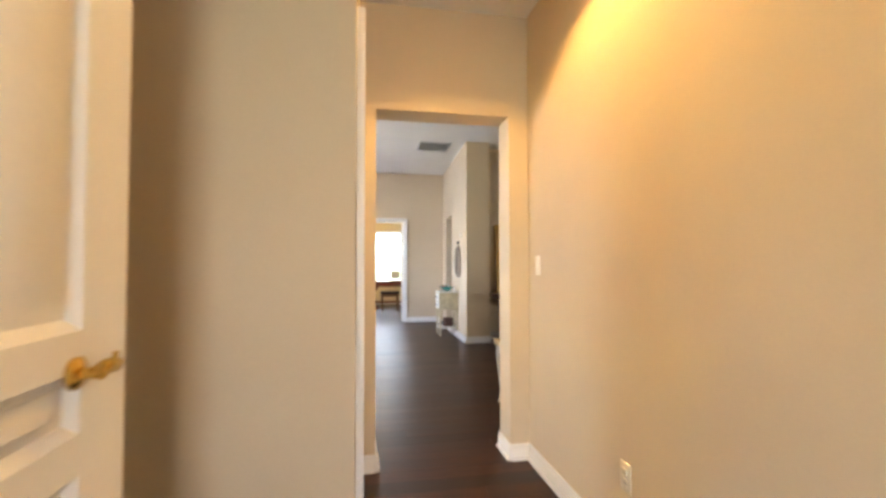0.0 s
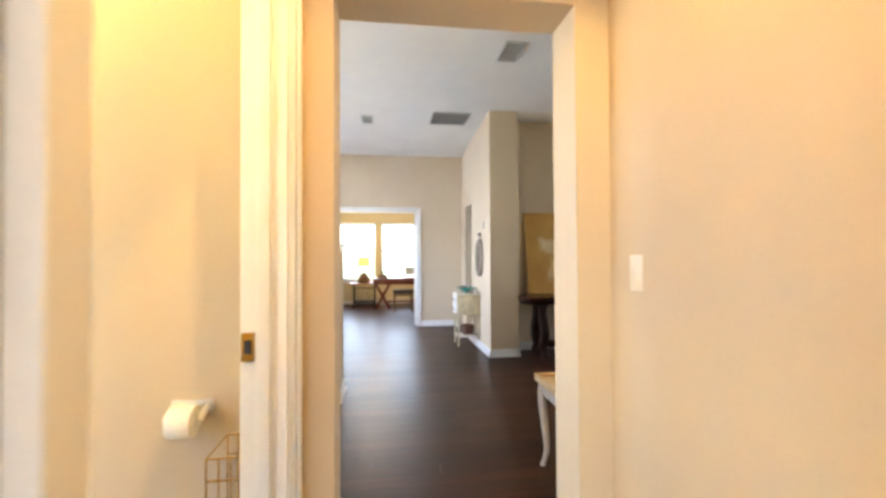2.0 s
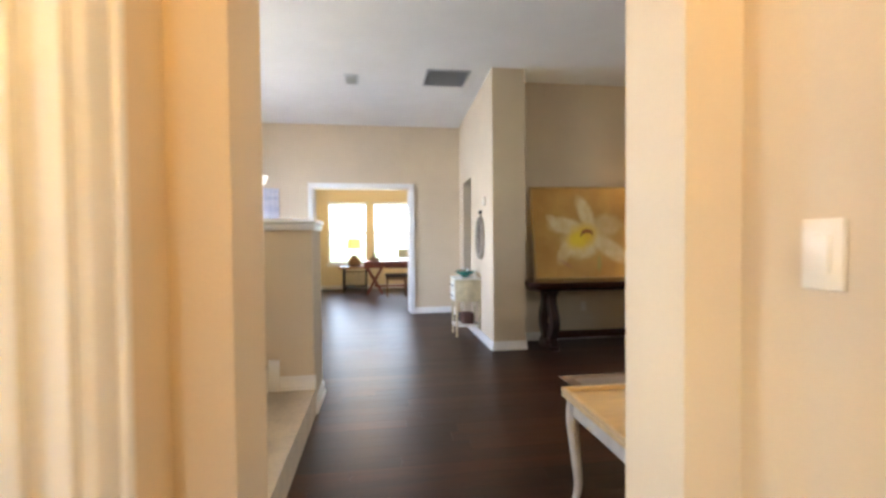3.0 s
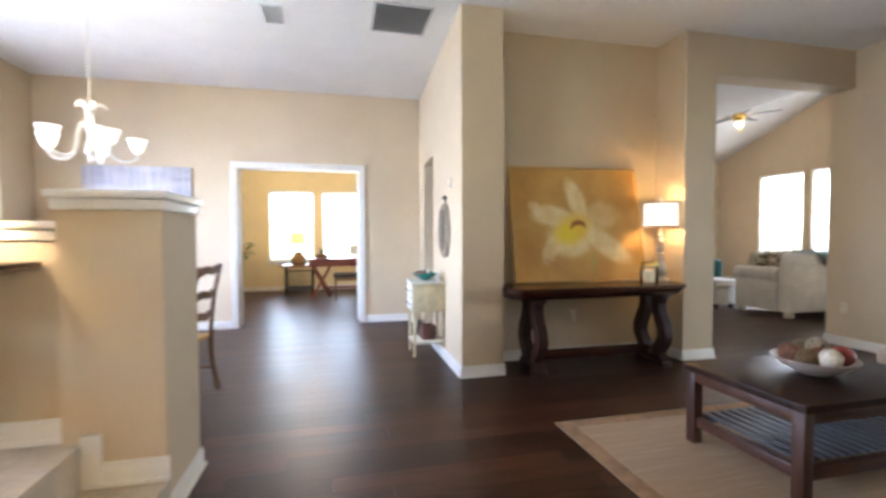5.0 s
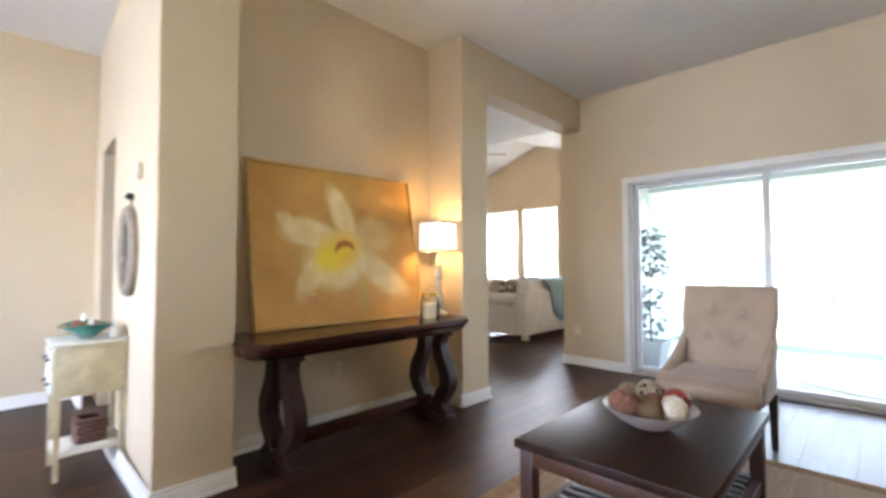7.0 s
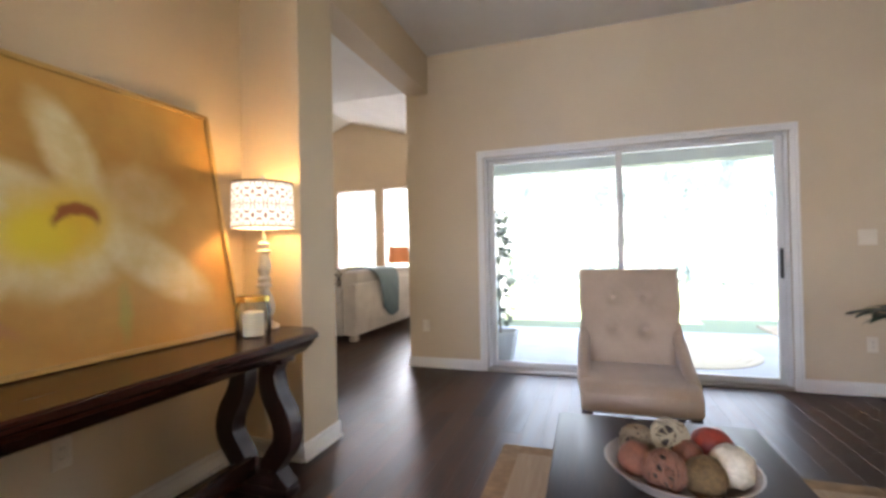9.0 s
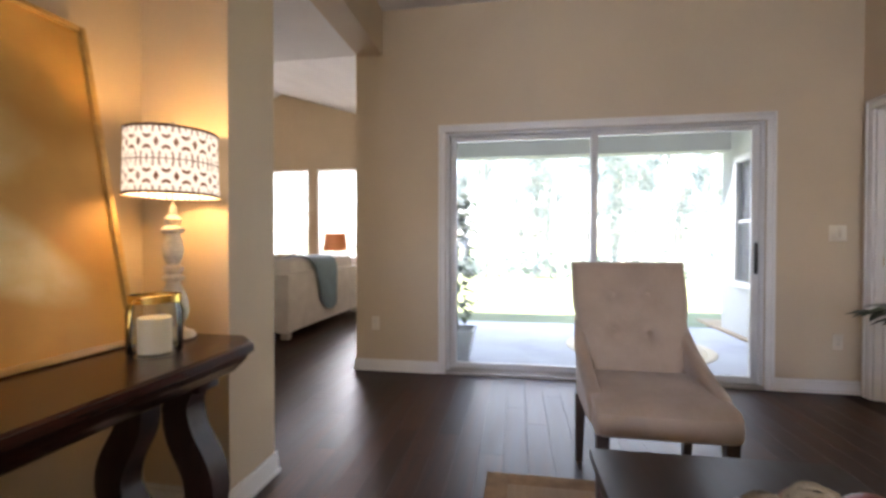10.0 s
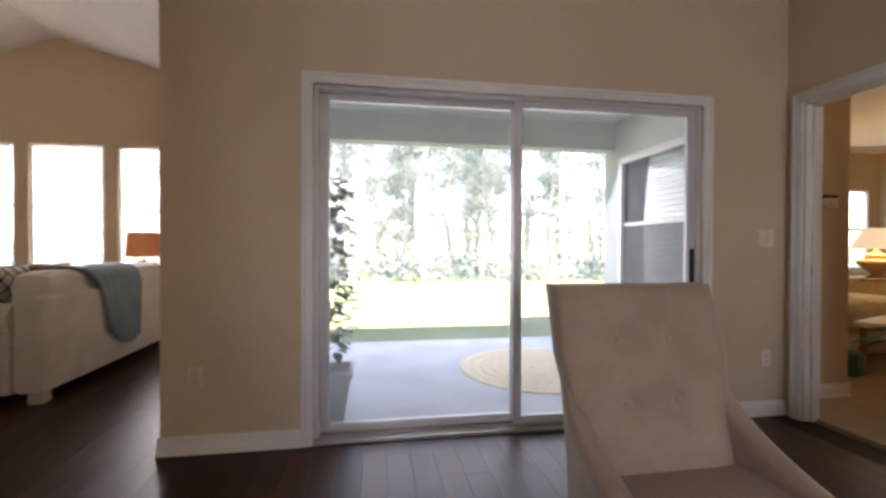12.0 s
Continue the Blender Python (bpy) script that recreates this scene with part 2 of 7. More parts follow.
def spline(pts, n=6):
    """Catmull-Rom through points."""
    pts = [Vector(p) for p in pts]
    q = [pts[0] * 2 - pts[1], *pts, pts[-1] * 2 - pts[-2]]
    out = []
    for i in range(1, len(q) - 2):
        for k in range(n):
            t = k / n
            a, b, c, d = q[i - 1:i + 3]
            out.append(0.5 * (2 * b + (c - a) * t + (2 * a - 5 * b + 4 * c - d) * t * t + (3 * b - a - 3 * c + d) * t ** 3))
    return out + [pts[-1]]


def sphere(bm, c, r, squash=(1, 1, 1), sub=2):
    m = Matrix.Translation(c) @ Matrix.Diagonal((r * squash[0], r * squash[1], r * squash[2], 1))
    bmesh.ops.create_icosphere(bm, subdivisions=sub, radius=1.0, matrix=m)


def mesh_of(name, bm, material, crease=0.6):
    bmesh.ops.recalc_face_normals(bm, faces=bm.faces)
    for f in bm.faces:
        f.smooth = True
    for e in bm.edges:
        if len(e.link_faces) == 2 and e.calc_face_angle(0) > crease:
            e.smooth = False
    me = bpy.data.meshes.new(name)
    bm.to_mesh(me)
    bm.free()
    me.materials.append(M[material] if isinstance(material, str) else material)
    return me


def part(name, bm, material, parent=None, label="", crease=0.6):
    """One mesh object under a thing or a part."""
    ob = new(name, mesh_of(name, bm, material, crease))
    ob.parent = parent
    return tagged(ob, label) if label else ob


def thing(name, m, label, category, group="", kind=""):
    ob = new(name)
    ob.empty_display_size = 0.05
    ob.matrix_world = m
    return tagged(ob, label, category, group, kind)


def solo(name, bm, material, label, category, group="", kind="", m=None, crease=0.6):
    """A thing that is one mesh."""
    ob = new(name, mesh_of(name, bm, material, crease))
    if m is not None:
        ob.matrix_world = m
    return tagged(ob, label, category, group, kind)


def B(*boxes, bev=0.0):
    bm = bmesh.new()
    for b in boxes:
        bx(bm, *b, bev=bev)
    return bm


# ---- large structure ----


def wall(name, axis, p0, p1, u0, u1, z0, z1, holes=(), material="wall", label="beige painted plaster wall"):
    """A wall that runs along axis from u0 to u1, from p0 to p1 thick; holes are (u0, u1, z0, z1)."""
    us = sorted({u0, u1, *[v for h in holes for v in h[:2]]})
    zs = sorted({z0, z1, *[v for h in holes for v in h[2:]]})

    def full(i, j):
        if not (0 <= i < len(us) - 1 and 0 <= j < len(zs) - 1):
            return False
        u, z = (us[i] + us[i + 1]) / 2, (zs[j] + zs[j + 1]) / 2
        return not any(h[0] < u < h[1] and h[2] < z < h[3] for h in holes)

    bm = bmesh.new()
    made = {}

    def v(p, u, z):
        k = (p, u, z)
        if k not in made:
            made[k] = bm.verts.new((u, p, z) if axis == "x" else (p, u, z))
        return made[k]

    for i in range(len(us) - 1):
        for j in range(len(zs) - 1):
            if not full(i, j):
                continue
            a, b, c, d = us[i], us[i + 1], zs[j], zs[j + 1]
            bm.faces.new((v(p0, a, c), v(p0, b, c), v(p0, b, d), v(p0, a, d)))
            bm.faces.new((v(p1, a, c), v(p1, a, d), v(p1, b, d), v(p1, b, c)))
            for di, dj, q in ((-1, 0, ((a, c), (a, d))), (1, 0, ((b, c), (b, d))), (0, -1, ((a, c), (b, c))), (0, 1, ((a, d), (b, d)))):
                if not full(i + di, j + dj):
                    (e, f), (g, h) = q
                    bm.faces.new((v(p0, e, f), v(p0, g, h), v(p1, g, h), v(p1, e, f)))
    return solo(name, bm, material, label, "wall", kind="structure")


CEIL = 3.115
X0, XS = -2.5, 6.28          # dining side wall, slider wall
YB, YF = 3.54, 9.96          # wall behind the living room, study wall
XA0, XA1, XB0, XB1 = 2.0, 2.37, 4.19, 4.53   # the two piers of the niche
YP, YN = 7.31, 7.71          # pier faces, niche back

# entry passage
wall("wall_hall_east", "y", 1.46, 1.60, -2.0, 3.33, 0, 2.95)
wall("wall_hall_end", "x", 3.33, YB, X0, 3.0, 0, CEIL, [(0.50, 1.335, 0, 2.16)])
wall("wall_hall_stub", "x", 1.985, 2.10, -0.42, 0.288, 0, 2.95)
wall("wall_bath_door", "y", 0.288, 0.40, 1.985, 3.33, 0, 2.95, [(2.25, 3.10, 0, 2.05)])
wall("wall_vestibule_west", "y", -0.42, -0.30, -2.0, 1.985, 0, 2.95, [(-0.6, 0.24, 0, 2.05)])
wall("wall_vestibule_hinge", "x", 0.585, 0.705, -0.30, 0.02, 0, 2.81)
wall("wall_vestibule_back", "x", -2.0, -1.88, -0.42, 1.6, 0, 2.95, [(0.0, 1.0, 0.85, 2.35)])
wall("wall_closet", "y", -1.2, -1.1, -0.4, 1.8, 0, 2.95)
wall("wall_bath_west", "y", -1.62, -1.5, 2.10, 3.33, 0, 2.95)
# living, dining
wall("wall_living_south", "x", 3.54, 3.66, 3.0, XS + 0.14, 0, CEIL, [(5.34, 6.16, 0, 2.07)])
wall("wall_slider", "y", XS, XS + 0.14, 3.66, 7.55, 0, CEIL, [(4.30, 6.755, 0, 2.05)])
wall("wall_dining_west", "y", X0 - 0.13, X0, 3.33, YF + 0.12, 0, CEIL, [(6.92, 8.60, 0.95, 2.24), (4.1, 5.3, 1.3, 2.5)])
wall("wall_study", "x", YF, YF + 0.12, X0, XA0 + 0.13, 0, CEIL, [(-0.295, 1.285, 0, 2.10)])
wall("wall_dining_east", "y", XA0, XA0 + 0.13, YP, YF, 0, CEIL, [(8.78, 9.52, 0, 2.12)])
for v in bpy.data.objects["wall_dining_east"].data.vertices:
    v.co.x += (v.co.y - YP) * 0.045   # this wall stands a little out of square
wall("pier_west", "x", YP, YN, XA0 + 0.13, XA1, 0, CEIL)
wall("wall_niche", "x", YN, YN + 0.12, XA0 + 0.13, XB1, 0, CEIL)
wall("pier_east", "x", YP, YN, XB0, XB1, 0, CEIL)
wall("beam", "x", YP, 7.53, XB1, XS, 2.735, CEIL, label="beige painted plaster beam over the family room opening")
wall("wall_passage", "y", 3.0, 3.12, YN + 0.12, 13.7, 0, CEIL)
wall("wall_passage_north", "x", YF, YF + 0.12, XA0 + 0.13, 3.0, 0, CEIL)
# family room
wall("wall_family_south", "x", 7.42, 7.55, XS + 0.14, 11.13, 0, CEIL)
FAMW = [(9.10, 10.155, 0.78, 2.60), (10.325, 11.32, 0.78, 2.60), (11.495, 12.55, 0.78, 2.60)]
wall("wall_family_east", "y", 11.0, 11.13, 7.55, 13.7, 0, 4.35, FAMW)
wall("wall_family_north", "x", 13.7, 13.83, 3.0, 11.13, 0, CEIL)
# study
wall("wall_study_north", "x", 14.0, 14.13, -1.6, 2.6, 0, 2.78, [(-0.50, 0.48, 0.64, 2.20), (0.62, 1.60, 0.64, 2.20)], "wall_study", "pale yellow painted wall")
wall("wall_study_west", "y", -1.6, -1.48, YF + 0.12, 14.0, 0, 2.78, (), "wall_study", "pale yellow painted wall")
wall("wall_study_east", "y", 2.6, 2.72, YF + 0.12, 14.13, 0, 2.78, (), "wall_study", "pale yellow painted wall")
wall("wall_study_south", "x", YF + 0.124, YF + 0.14, -1.48, 2.6, 0, 2.78, [(-0.295, 1.285, 0, 2.10)], "wall_study", "pale yellow painted wall")
# bedroom
wall("wall_bedroom_stub", "y", 6.49, 6.60, 2.885, 3.54, 0, 2.7)
wall("wall_bedroom_north", "x", 2.885, 3.0, 6.60, 9.6, 0, 2.7)
wall("wall_bedroom_east", "y", 9.6, 9.72, -1.6, 3.0, 0, 2.7, [(-1.5, -0.2, 0.75, 2.05)])
wall("wall_bedroom_south", "x", -1.72, -1.6, 4.3, 9.72, 0, 2.7)
wall("wall_bedroom_west", "y", 4.3, 4.42, -1.6, 3.54, 0, 2.7)
# patio
wall("wall_patio_south", "x", 3.36, 3.5, XS + 0.14, 8.92, -0.1, 2.95, [(7.42, 8.5, 0.66, 2.1)], "stucco", "pale grey stucco outside wall")
wall("wall_patio_north", "x", 7.40, 7.416, XS + 0.14, 11.13, -0.1, 2.95, (), "stucco", "pale grey stucco outside wall")
wall("patio_beam", "y", 8.70, 8.92, 3.5, 7.40, 2.30, 2.95, (), "stucco", "grey stucco beam at the patio edge")


def slab(name, boxes, material, label, cat):
    return solo(name, B(*boxes), material, label, cat, kind="structure")


slab("ceiling", [(X0 - 0.13, 6.42, YB, 7.53, CEIL, CEIL + 0.12), (X0 - 0.13, 2.13, 7.53, 10.08, CEIL, CEIL + 0.12), (2.13, 7.12, 7.53, 13.83, CEIL, CEIL + 0.12)], "ceiling", "white textured plaster ceiling", "ceiling")
slab("ceiling_hall", [(-1.7, 1.6, -2.0, 3.33, 2.81, 2.95)], "ceiling", "white plaster ceiling of the hall", "ceiling")
slab("ceiling_study", [(-1.6, 2.72, 10.08, 14.13, 2.70, 2.82)], "ceiling", "white plaster ceiling of the study", "ceiling")
slab("ceiling_bedroom", [(4.3, 9.72, -1.72, 3.54, 2.62, 2.74)], "ceiling", "white plaster ceiling of the bedroom", "ceiling")
slab("ceiling_patio", [(XS + 0.14, 8.70, 3.5, 7.40, 2.62, 2.72)], "stucco", "grey patio ceiling", "ceiling")
# vaulted part of the family room
bm = bmesh.new()
RIDGE = 4.14
for xa, xb in ((7.12, 11.13),):
    prof = [(7.42, RIDGE - 0.295 * 3.48), (10.9, RIDGE), (13.83, RIDGE - 0.355 * 2.93)]
    for (ya, za), (yb, zb) in zip(prof, prof[1:]):
        loft(bm, [[(x, ya, za), (x, yb, zb), (x, yb, zb + 0.12), (x, ya, za + 0.12)] for x in (xa, xb)])
solo("ceiling_vault", bm, "ceiling", "white vaulted plaster ceiling of the family room", "ceiling", kind="structure")
bm = bmesh.new()
loft(bm, [[(x, 7.55, CEIL + 0.12), (x, 13.7, CEIL + 0.12), (x, 13.7, CEIL + 0.14), (x, 10.9, 4.4), (x, 7.55, CEIL + 0.16)] for x in (7.04, 7.116)])
solo("gable_family", bm, "ceiling", "white plaster gable over the flat ceiling", "wall", kind="structure")

slab("subfloor", [(-2.7, 6.42, -2.1, 14.2, -0.12, -0.02), (6.42, 11.2, 7.53, 14.2, -0.12, -0.02), (6.42, 9.72, -2.1, 3.36, -0.12, -0.02)], "subfloor", "dark subfloor under the boards", "floor")
slab("bedroom_carpet", [(4.42, 9.6, -1.6, 3.56, -0.019, 0.012)], "carpet_gold", "beige wall-to-wall bedroom carpet", "carpet")
slab("patio_slab", [(XS + 0.14, 9.06, 3.38, 7.42, -0.2, -0.03)], "concrete", "grey concrete patio slab", "patio")
bm = bmesh.new()
bx(bm, -300, 300, -300, 300, -0.6, -0.125)
solo("ground", bm, "grass", "green lawn reaching to the woods", "ground", kind="structure")

# raised entry with two carpeted steps, half wall and post
slab("platform", [(X0, -0.03, YB, 5.85, 0.0, 0.36)], "carpet", "beige carpeted entry platform", "platform")
slab("step", [(-0.03, 0.29, YB, 5.80, 0.0, 0.18)], "carpet", "beige carpeted step below the platform", "step")
wall("half_wall", "x", 5.85, 6.0, X0, -0.10, 0, 1.235, label="low beige half wall beside the entry platform")
wall("post_wall", "x", 5.80, 6.25, -0.10, 0.28, 0, 1.325, label="beige square newel pier with a white cap")


def capped(name, x0, x1, y0, y1, z):
    t = thing(name, pose(0, 0, 0), "white moulded wooden wall cap", "wall cap", kind="structure")
    part("cap_board", B((x0 - 0.03, x1 + 0.03, y0 - 0.03, y1 + 0.03, z + 0.002, z + 0.035), bev=0.008), "trim", t)
    part("cap_moulding", B((x0 - 0.016, x1 + 0.016, y0 - 0.016, y1 + 0.016, z - 0.045, z), bev=0.01), "trim", t)


capped("cap_half_wall", X0, -0.135, 5.85, 6.0, 1.235)
capped("cap_post", -0.10, 0.28, 5.80, 6.25, 1.36)


def base_run(name, axis, p, u0, u1, side, z0=0.0, h=0.10):
    """Baseboard on the face p of a wall; side is the way it stands proud."""
    t = thing(name, pose(0, 0, 0), "white moulded wooden baseboard", "baseboard", kind="structure")
    for nm, d, a, b in (("board", 0.014, z0, z0 + h - 0.02), ("moulding", 0.009, z0 + h - 0.02, z0 + h), ("shoe", 0.026, z0, z0 + 0.02)):
        q = sorted((p, p + side * d))
        if nm == "shoe":
            q = sorted((p + side * 0.0145, p + side * d))
        part(nm, B((u0, u1, *q, a, b) if axis == "x" else (*q, u0, u1, a, b), bev=0.003), "trim", t)


e = 0.014
for i, (ax, p, a, b, s, *z) in enumerate([
    ("y", 1.46, -1.88, 3.33, -1), ("x", 3.33, 1.335, 1.455, -1), ("y", 1.335, 3.33 - e, YB + e, -1), ("y", 0.50, 3.33 - e, YB + e, 1),
    ("x", 3.33, 0.415, 0.50, -1), ("x", 1.985, -0.30, 0.40 + e, -1), ("y", 0.40, 1.985, 2.18, 1), ("y", 0.40, 3.17, 3.33, 1),
    ("y", -0.30, -1.88, -0.67, 1), ("y", -0.30, 0.71, 1.985, 1), ("x", YB, 1.335, 3.0, 1),
    ("x", 3.66, 3.0, 5.27, 1), ("y", XS, 3.66, 4.235, -1), ("y", XS, 6.82, 7.55 + e, -1), ("x", 7.55, XS + 0, 11.0, 1),
    ("x", YF, X0, -0.365, -1), ("x", YF, 1.355, XA0, -1), ("y", XA0, YP - e, 8.78, -1), ("y", XA0, 9.52, YF, -1),
    ("x", YP, XA0 - e, XA1 + e, -1), ("y", XA1, YP, YN, 1), ("x", YN, XA1, XB0, -1), ("y", XB0, YP, YN, -1), ("x", YP, XB0 - e, XB1 + e, -1), ("y", XB1, YP, YN + 0.12, 1),
    ("x", 14.0, -1.48, 2.6, -1), ("y", -1.48, 10.1, 14.0, 1), ("y", 2.6, 10.1, 14.0, -1), ("y", X0, 6.0, YF, 1),
    ("y", 11.0, 7.55, 13.7, -1), ("x", 13.7, 3.12, 11.0, -1),
    ("y", 6.49, 2.885 - e, 3.54, -1, 0.012), ("x", 2.885, 6.49 - e, 9.6, -1, 0.012), ("x", -1.6, 4.42, 9.6, 1, 0.012),
    ("x", 5.85, X0, -0.06, -1, 0.36), ("x", 5.80, 0.0, 0.28 + e, -1, 0.18), ("y", 0.28, 5.80 - e, 6.25 + e, 1), ("x", 3.33, -1.5, 0.285, -1), ("y", 3.0, 7.9, 9.9, -1),
]):
    base_run("baseboard_%d" % (i + 1), ax, p, a, b, s, *z)
# skirting block where the baseboard climbs the step
solo("trim_step", B((-0.06, 0.0, 5.834, 5.85, 0.36, 0.47), (-0.03, 0.045, 5.778, 5.80, 0.18, 0.40), bev=0.004), "trim", "white baseboard block at the step", "trim", kind="structure")


def casing(name, axis, p, side, u0, u1, z1, w=0.066, d=0.02):
    t = thing(name, pose(0, 0, 0), "white painted door casing", "casing", kind="structure")
    q = sorted((p, p + side * d))
    q2 = sorted((p, p + side * (d + 0.008)))

    def bb(a, b, c, f, r):
        return (a, b, *r, c, f) if axis == "x" else (*r, a, b, c, f)
    part("casing_side", B(bb(u0 - w + 0.0185, u0, 0, z1, q), bb(u0 - w, u0 - w + 0.018, 0, z1 + w, q2), bev=0.003), "trim", t)
    part("casing_side", B(bb(u1, u1 + w - 0.0185, 0, z1, q), bb(u1 + w - 0.018, u1 + w, 0, z1 + w, q2), bev=0.003), "trim", t)
    part("casing_head", B(bb(u0 - w + 0.019, u1 + w - 0.019, z1 + 0.0005, z1 + w - 0.0185, q), bb(u0 - w + 0.019, u1 + w - 0.019, z1 + w - 0.018, z1 + w, q2), bev=0.003), "trim", t)


def jamb(name, axis, p0, p1, u0, u1, z1, stop=True):
    t = thing(name, pose(0, 0, 0), "white painted door jamb", "door frame", kind="structure")
    k = 0.018

    def bb(a, b, c, f, r=(p0, p1)):
        return (a, b, *r, c, f) if axis == "x" else (*r, a, b, c, f)
    part("jamb_side", B(bb(u0, u0 + k, 0, z1 - k), bev=0.002), "trim", t)
    part("jamb_side", B(bb(u1 - k, u1, 0, z1 - k), bev=0.002), "trim", t)
    part("jamb_head", B(bb(u0, u1, z1 - k, z1), bev=0.002), "trim", t)
    if stop:
        c = (p0 + p1) / 2
        r = (c - 0.018, c + 0.018)
        part("door_stop", B(bb(u0 + k, u0 + k + 0.012, 0, z1 - k, r), bev=0.002), "trim", t)
        part("door_stop", B(bb(u1 - k - 0.012, u1 - k, 0, z1 - k, r), bev=0.002), "trim", t)
        part("door_stop", B(bb(u0 + k + 0.012, u1 - k - 0.012, z1 - k - 0.012, z1 - k, r), bev=0.002), "trim", t)
    return t


casing("casing_study", "x", YF, -1, -0.295, 1.285, 2.10)
jamb("jamb_study", "x", YF - 0.002, YF + 0.144, -0.295, 1.285, 2.10, False)
casing("casing_bath", "y", 0.40, 1, 2.25, 3.10, 2.05)
bath_jamb = jamb("jamb_bath", "y", 0.284, 0.404, 2.25, 3.10, 2.05)
casing("casing_bedroom", "x", 3.66, 1, 5.34, 6.16, 2.07)
bed_jamb = jamb("jamb_bedroom", "x", 3.536, 3.664, 5.34, 6.16, 2.07)
casing("casing_closet", "y", -0.30, 1, -0.6, 0.24, 2.05)
casing("casing_slider", "y", XS, -1, 4.30, 6.755, 2.045, 0.06)

# ---- windows, slider ----


def window(name, m, w, z0, z1, label, rails=1):
    """A sash window in an opening w wide: local x along the wall, y outward, z up."""
    t = thing(name, m, label, "window", kind="structure")
    f = 0.045
    part("window_frame", B((-w / 2, -w / 2 + f, 0.03, 0.10, z0, z1), (w / 2 - f, w / 2, 0.03, 0.10, z0, z1), (-w / 2 + f, w / 2 - f, 0.03, 0.10, z1 - f, z1), (-w / 2 + f, w / 2 - f, 0.03, 0.10, z0, z0 + f), bev=0.003), "alu", t)
    zm = (z0 + z1) / 2
    part("meeting_rail", B((-w / 2 + f, w / 2 - f, 0.04, 0.09, zm - 0.022, zm + 0.022), bev=0.003), "alu", t)
    for a, b in ((z0 + f, zm - 0.022), (zm + 0.022, z1 - f)):
        p = part("pane", B((-w / 2 + f, w / 2 - f, 0.062, 0.067, a, b)), "glass", t)
        p.visible_shadow = False
    part("window_sill", B((-w / 2 - 0.05, w / 2 + 0.05, -0.05, 0.03, z0 - 0.025, z0), (-w / 2 - 0.03, w / 2 + 0.03, -0.016, -0.001, z0 - 0.075, z0 - 0.026), bev=0.004), "trim", t)
    return t


def blind(m, w, z0, z1, label, tilt=25, group="window blinds", step=0.052):
    t = thing("window_blind", m, label, "blind", group)
    part("headrail", B((-w / 2, w / 2, -0.012, 0.026, z1 - 0.045, z1), bev=0.004), "blind", t)
    part("bottom_rail", B((-w / 2, w / 2, -0.012, 0.022, z0 + 0.005, z0 + 0.025), bev=0.004), "blind", t)
    bm = B((-w / 2, w / 2, -0.024, 0.024, -0.0013, 0.0013))
    me = mesh_of("slat", bm, "blind")
    n = int((z1 - z0 - 0.09) / step)
    for k in range(n):
        s = new("slat", me)
        s.parent = t
        s.matrix_basis = pose(0, 0.006, z0 + 0.05 + (k + 0.5) * (z1 - z0 - 0.1) / n, tilt, 0, 0)
    for x in (-w * 0.32, w * 0.32):
        part("cord", B((x - 0.002, x + 0.002, -0.02, -0.017, z0 + 0.02, z1 - 0.04)), "blind", t)
    return t


E_OUT, W_OUT, S_OUT = -90, 90, 180
for i, xc in enumerate((-0.01, 1.11)):
    window("window_%d" % (i + 1), pose(xc, 14.0, 0, 0, 0, 0), 0.98, 0.64, 2.20, "white sash window in the study")
    blind(pose(xc, 14.0, 0), 0.88, 0.69, 2.15, "white raised-slat window blind in the study", 12)
for i, (a, b, z0, z1) in enumerate(FAMW):
    window("window_%d" % (i + 3), pose(11.0, (a + b) / 2, 0, 0, 0, E_OUT), b - a, z0, z1, "tall white sash window of the family room")
    blind(pose(11.0, (a + b) / 2, 0, 0, 0, E_OUT), b - a - 0.1, z0 + 0.05, z1 - 0.05, "white slatted blind, lowered and half open", 28)
window("window_6", pose(X0, 7.76, 0, 0, 0, W_OUT), 1.68, 0.95, 2.24, "wide white window of the dining area")
blind(pose(X0, 7.76, 0, 0, 0, W_OUT), 1.58, 1.0, 2.19, "white slatted dining window blind, half open", 26)
# never in view; added to let the entry fill lamp in
window("window_7", pose(X0, 4.7, 0, 0, 0, W_OUT), 1.2, 1.3, 2.5, "white window added beside the entry platform, out of view")
window("window_8", pose(9.6, -0.85, 0, 0, 0, E_OUT), 1.30, 0.75, 2.05, "white sash window of the bedroom")
# unseen window, added as an opening for the hall's fill lamp
window("window_9", pose(0.5, -1.88, 0, 0, 0, S_OUT), 1.0, 0.85, 2.35, "white window added behind the hall, out of view")
# bedroom window that looks onto the patio, with its blind behind the glass
t = thing("window_10", pose(7.96, 3.5, 0, 0, 0, 180), "white patio-side sash window beside the patio", "window", kind="structure")
w, z0, z1 = 1.08, 0.66, 2.1
part("window_frame", B((-w / 2 - 0.07, -w / 2, -0.03, 0.05, z0 - 0.07, z1 + 0.07), (w / 2, w / 2 + 0.07, -0.03, 0.05, z0 - 0.07, z1 + 0.07), (-w / 2, w / 2, -0.03, 0.05, z1, z1 + 0.07), (-w / 2, w / 2, -0.05, 0.05, z0 - 0.07, z0), bev=0.004), "alu", t)
part("meeting_rail", B((-w / 2, w / 2, 0.0, 0.05, 1.36, 1.40), bev=0.003), "alu", t)
part("pane", B((-w / 2, w / 2, 0.02, 0.025, z0, z1)), "glass", t)
M["screen"] = plain("insect_screen", (0.10, 0.105, 0.11), 0.8, var=0.05)
nt = M["screen"].node_tree   # fine open mesh
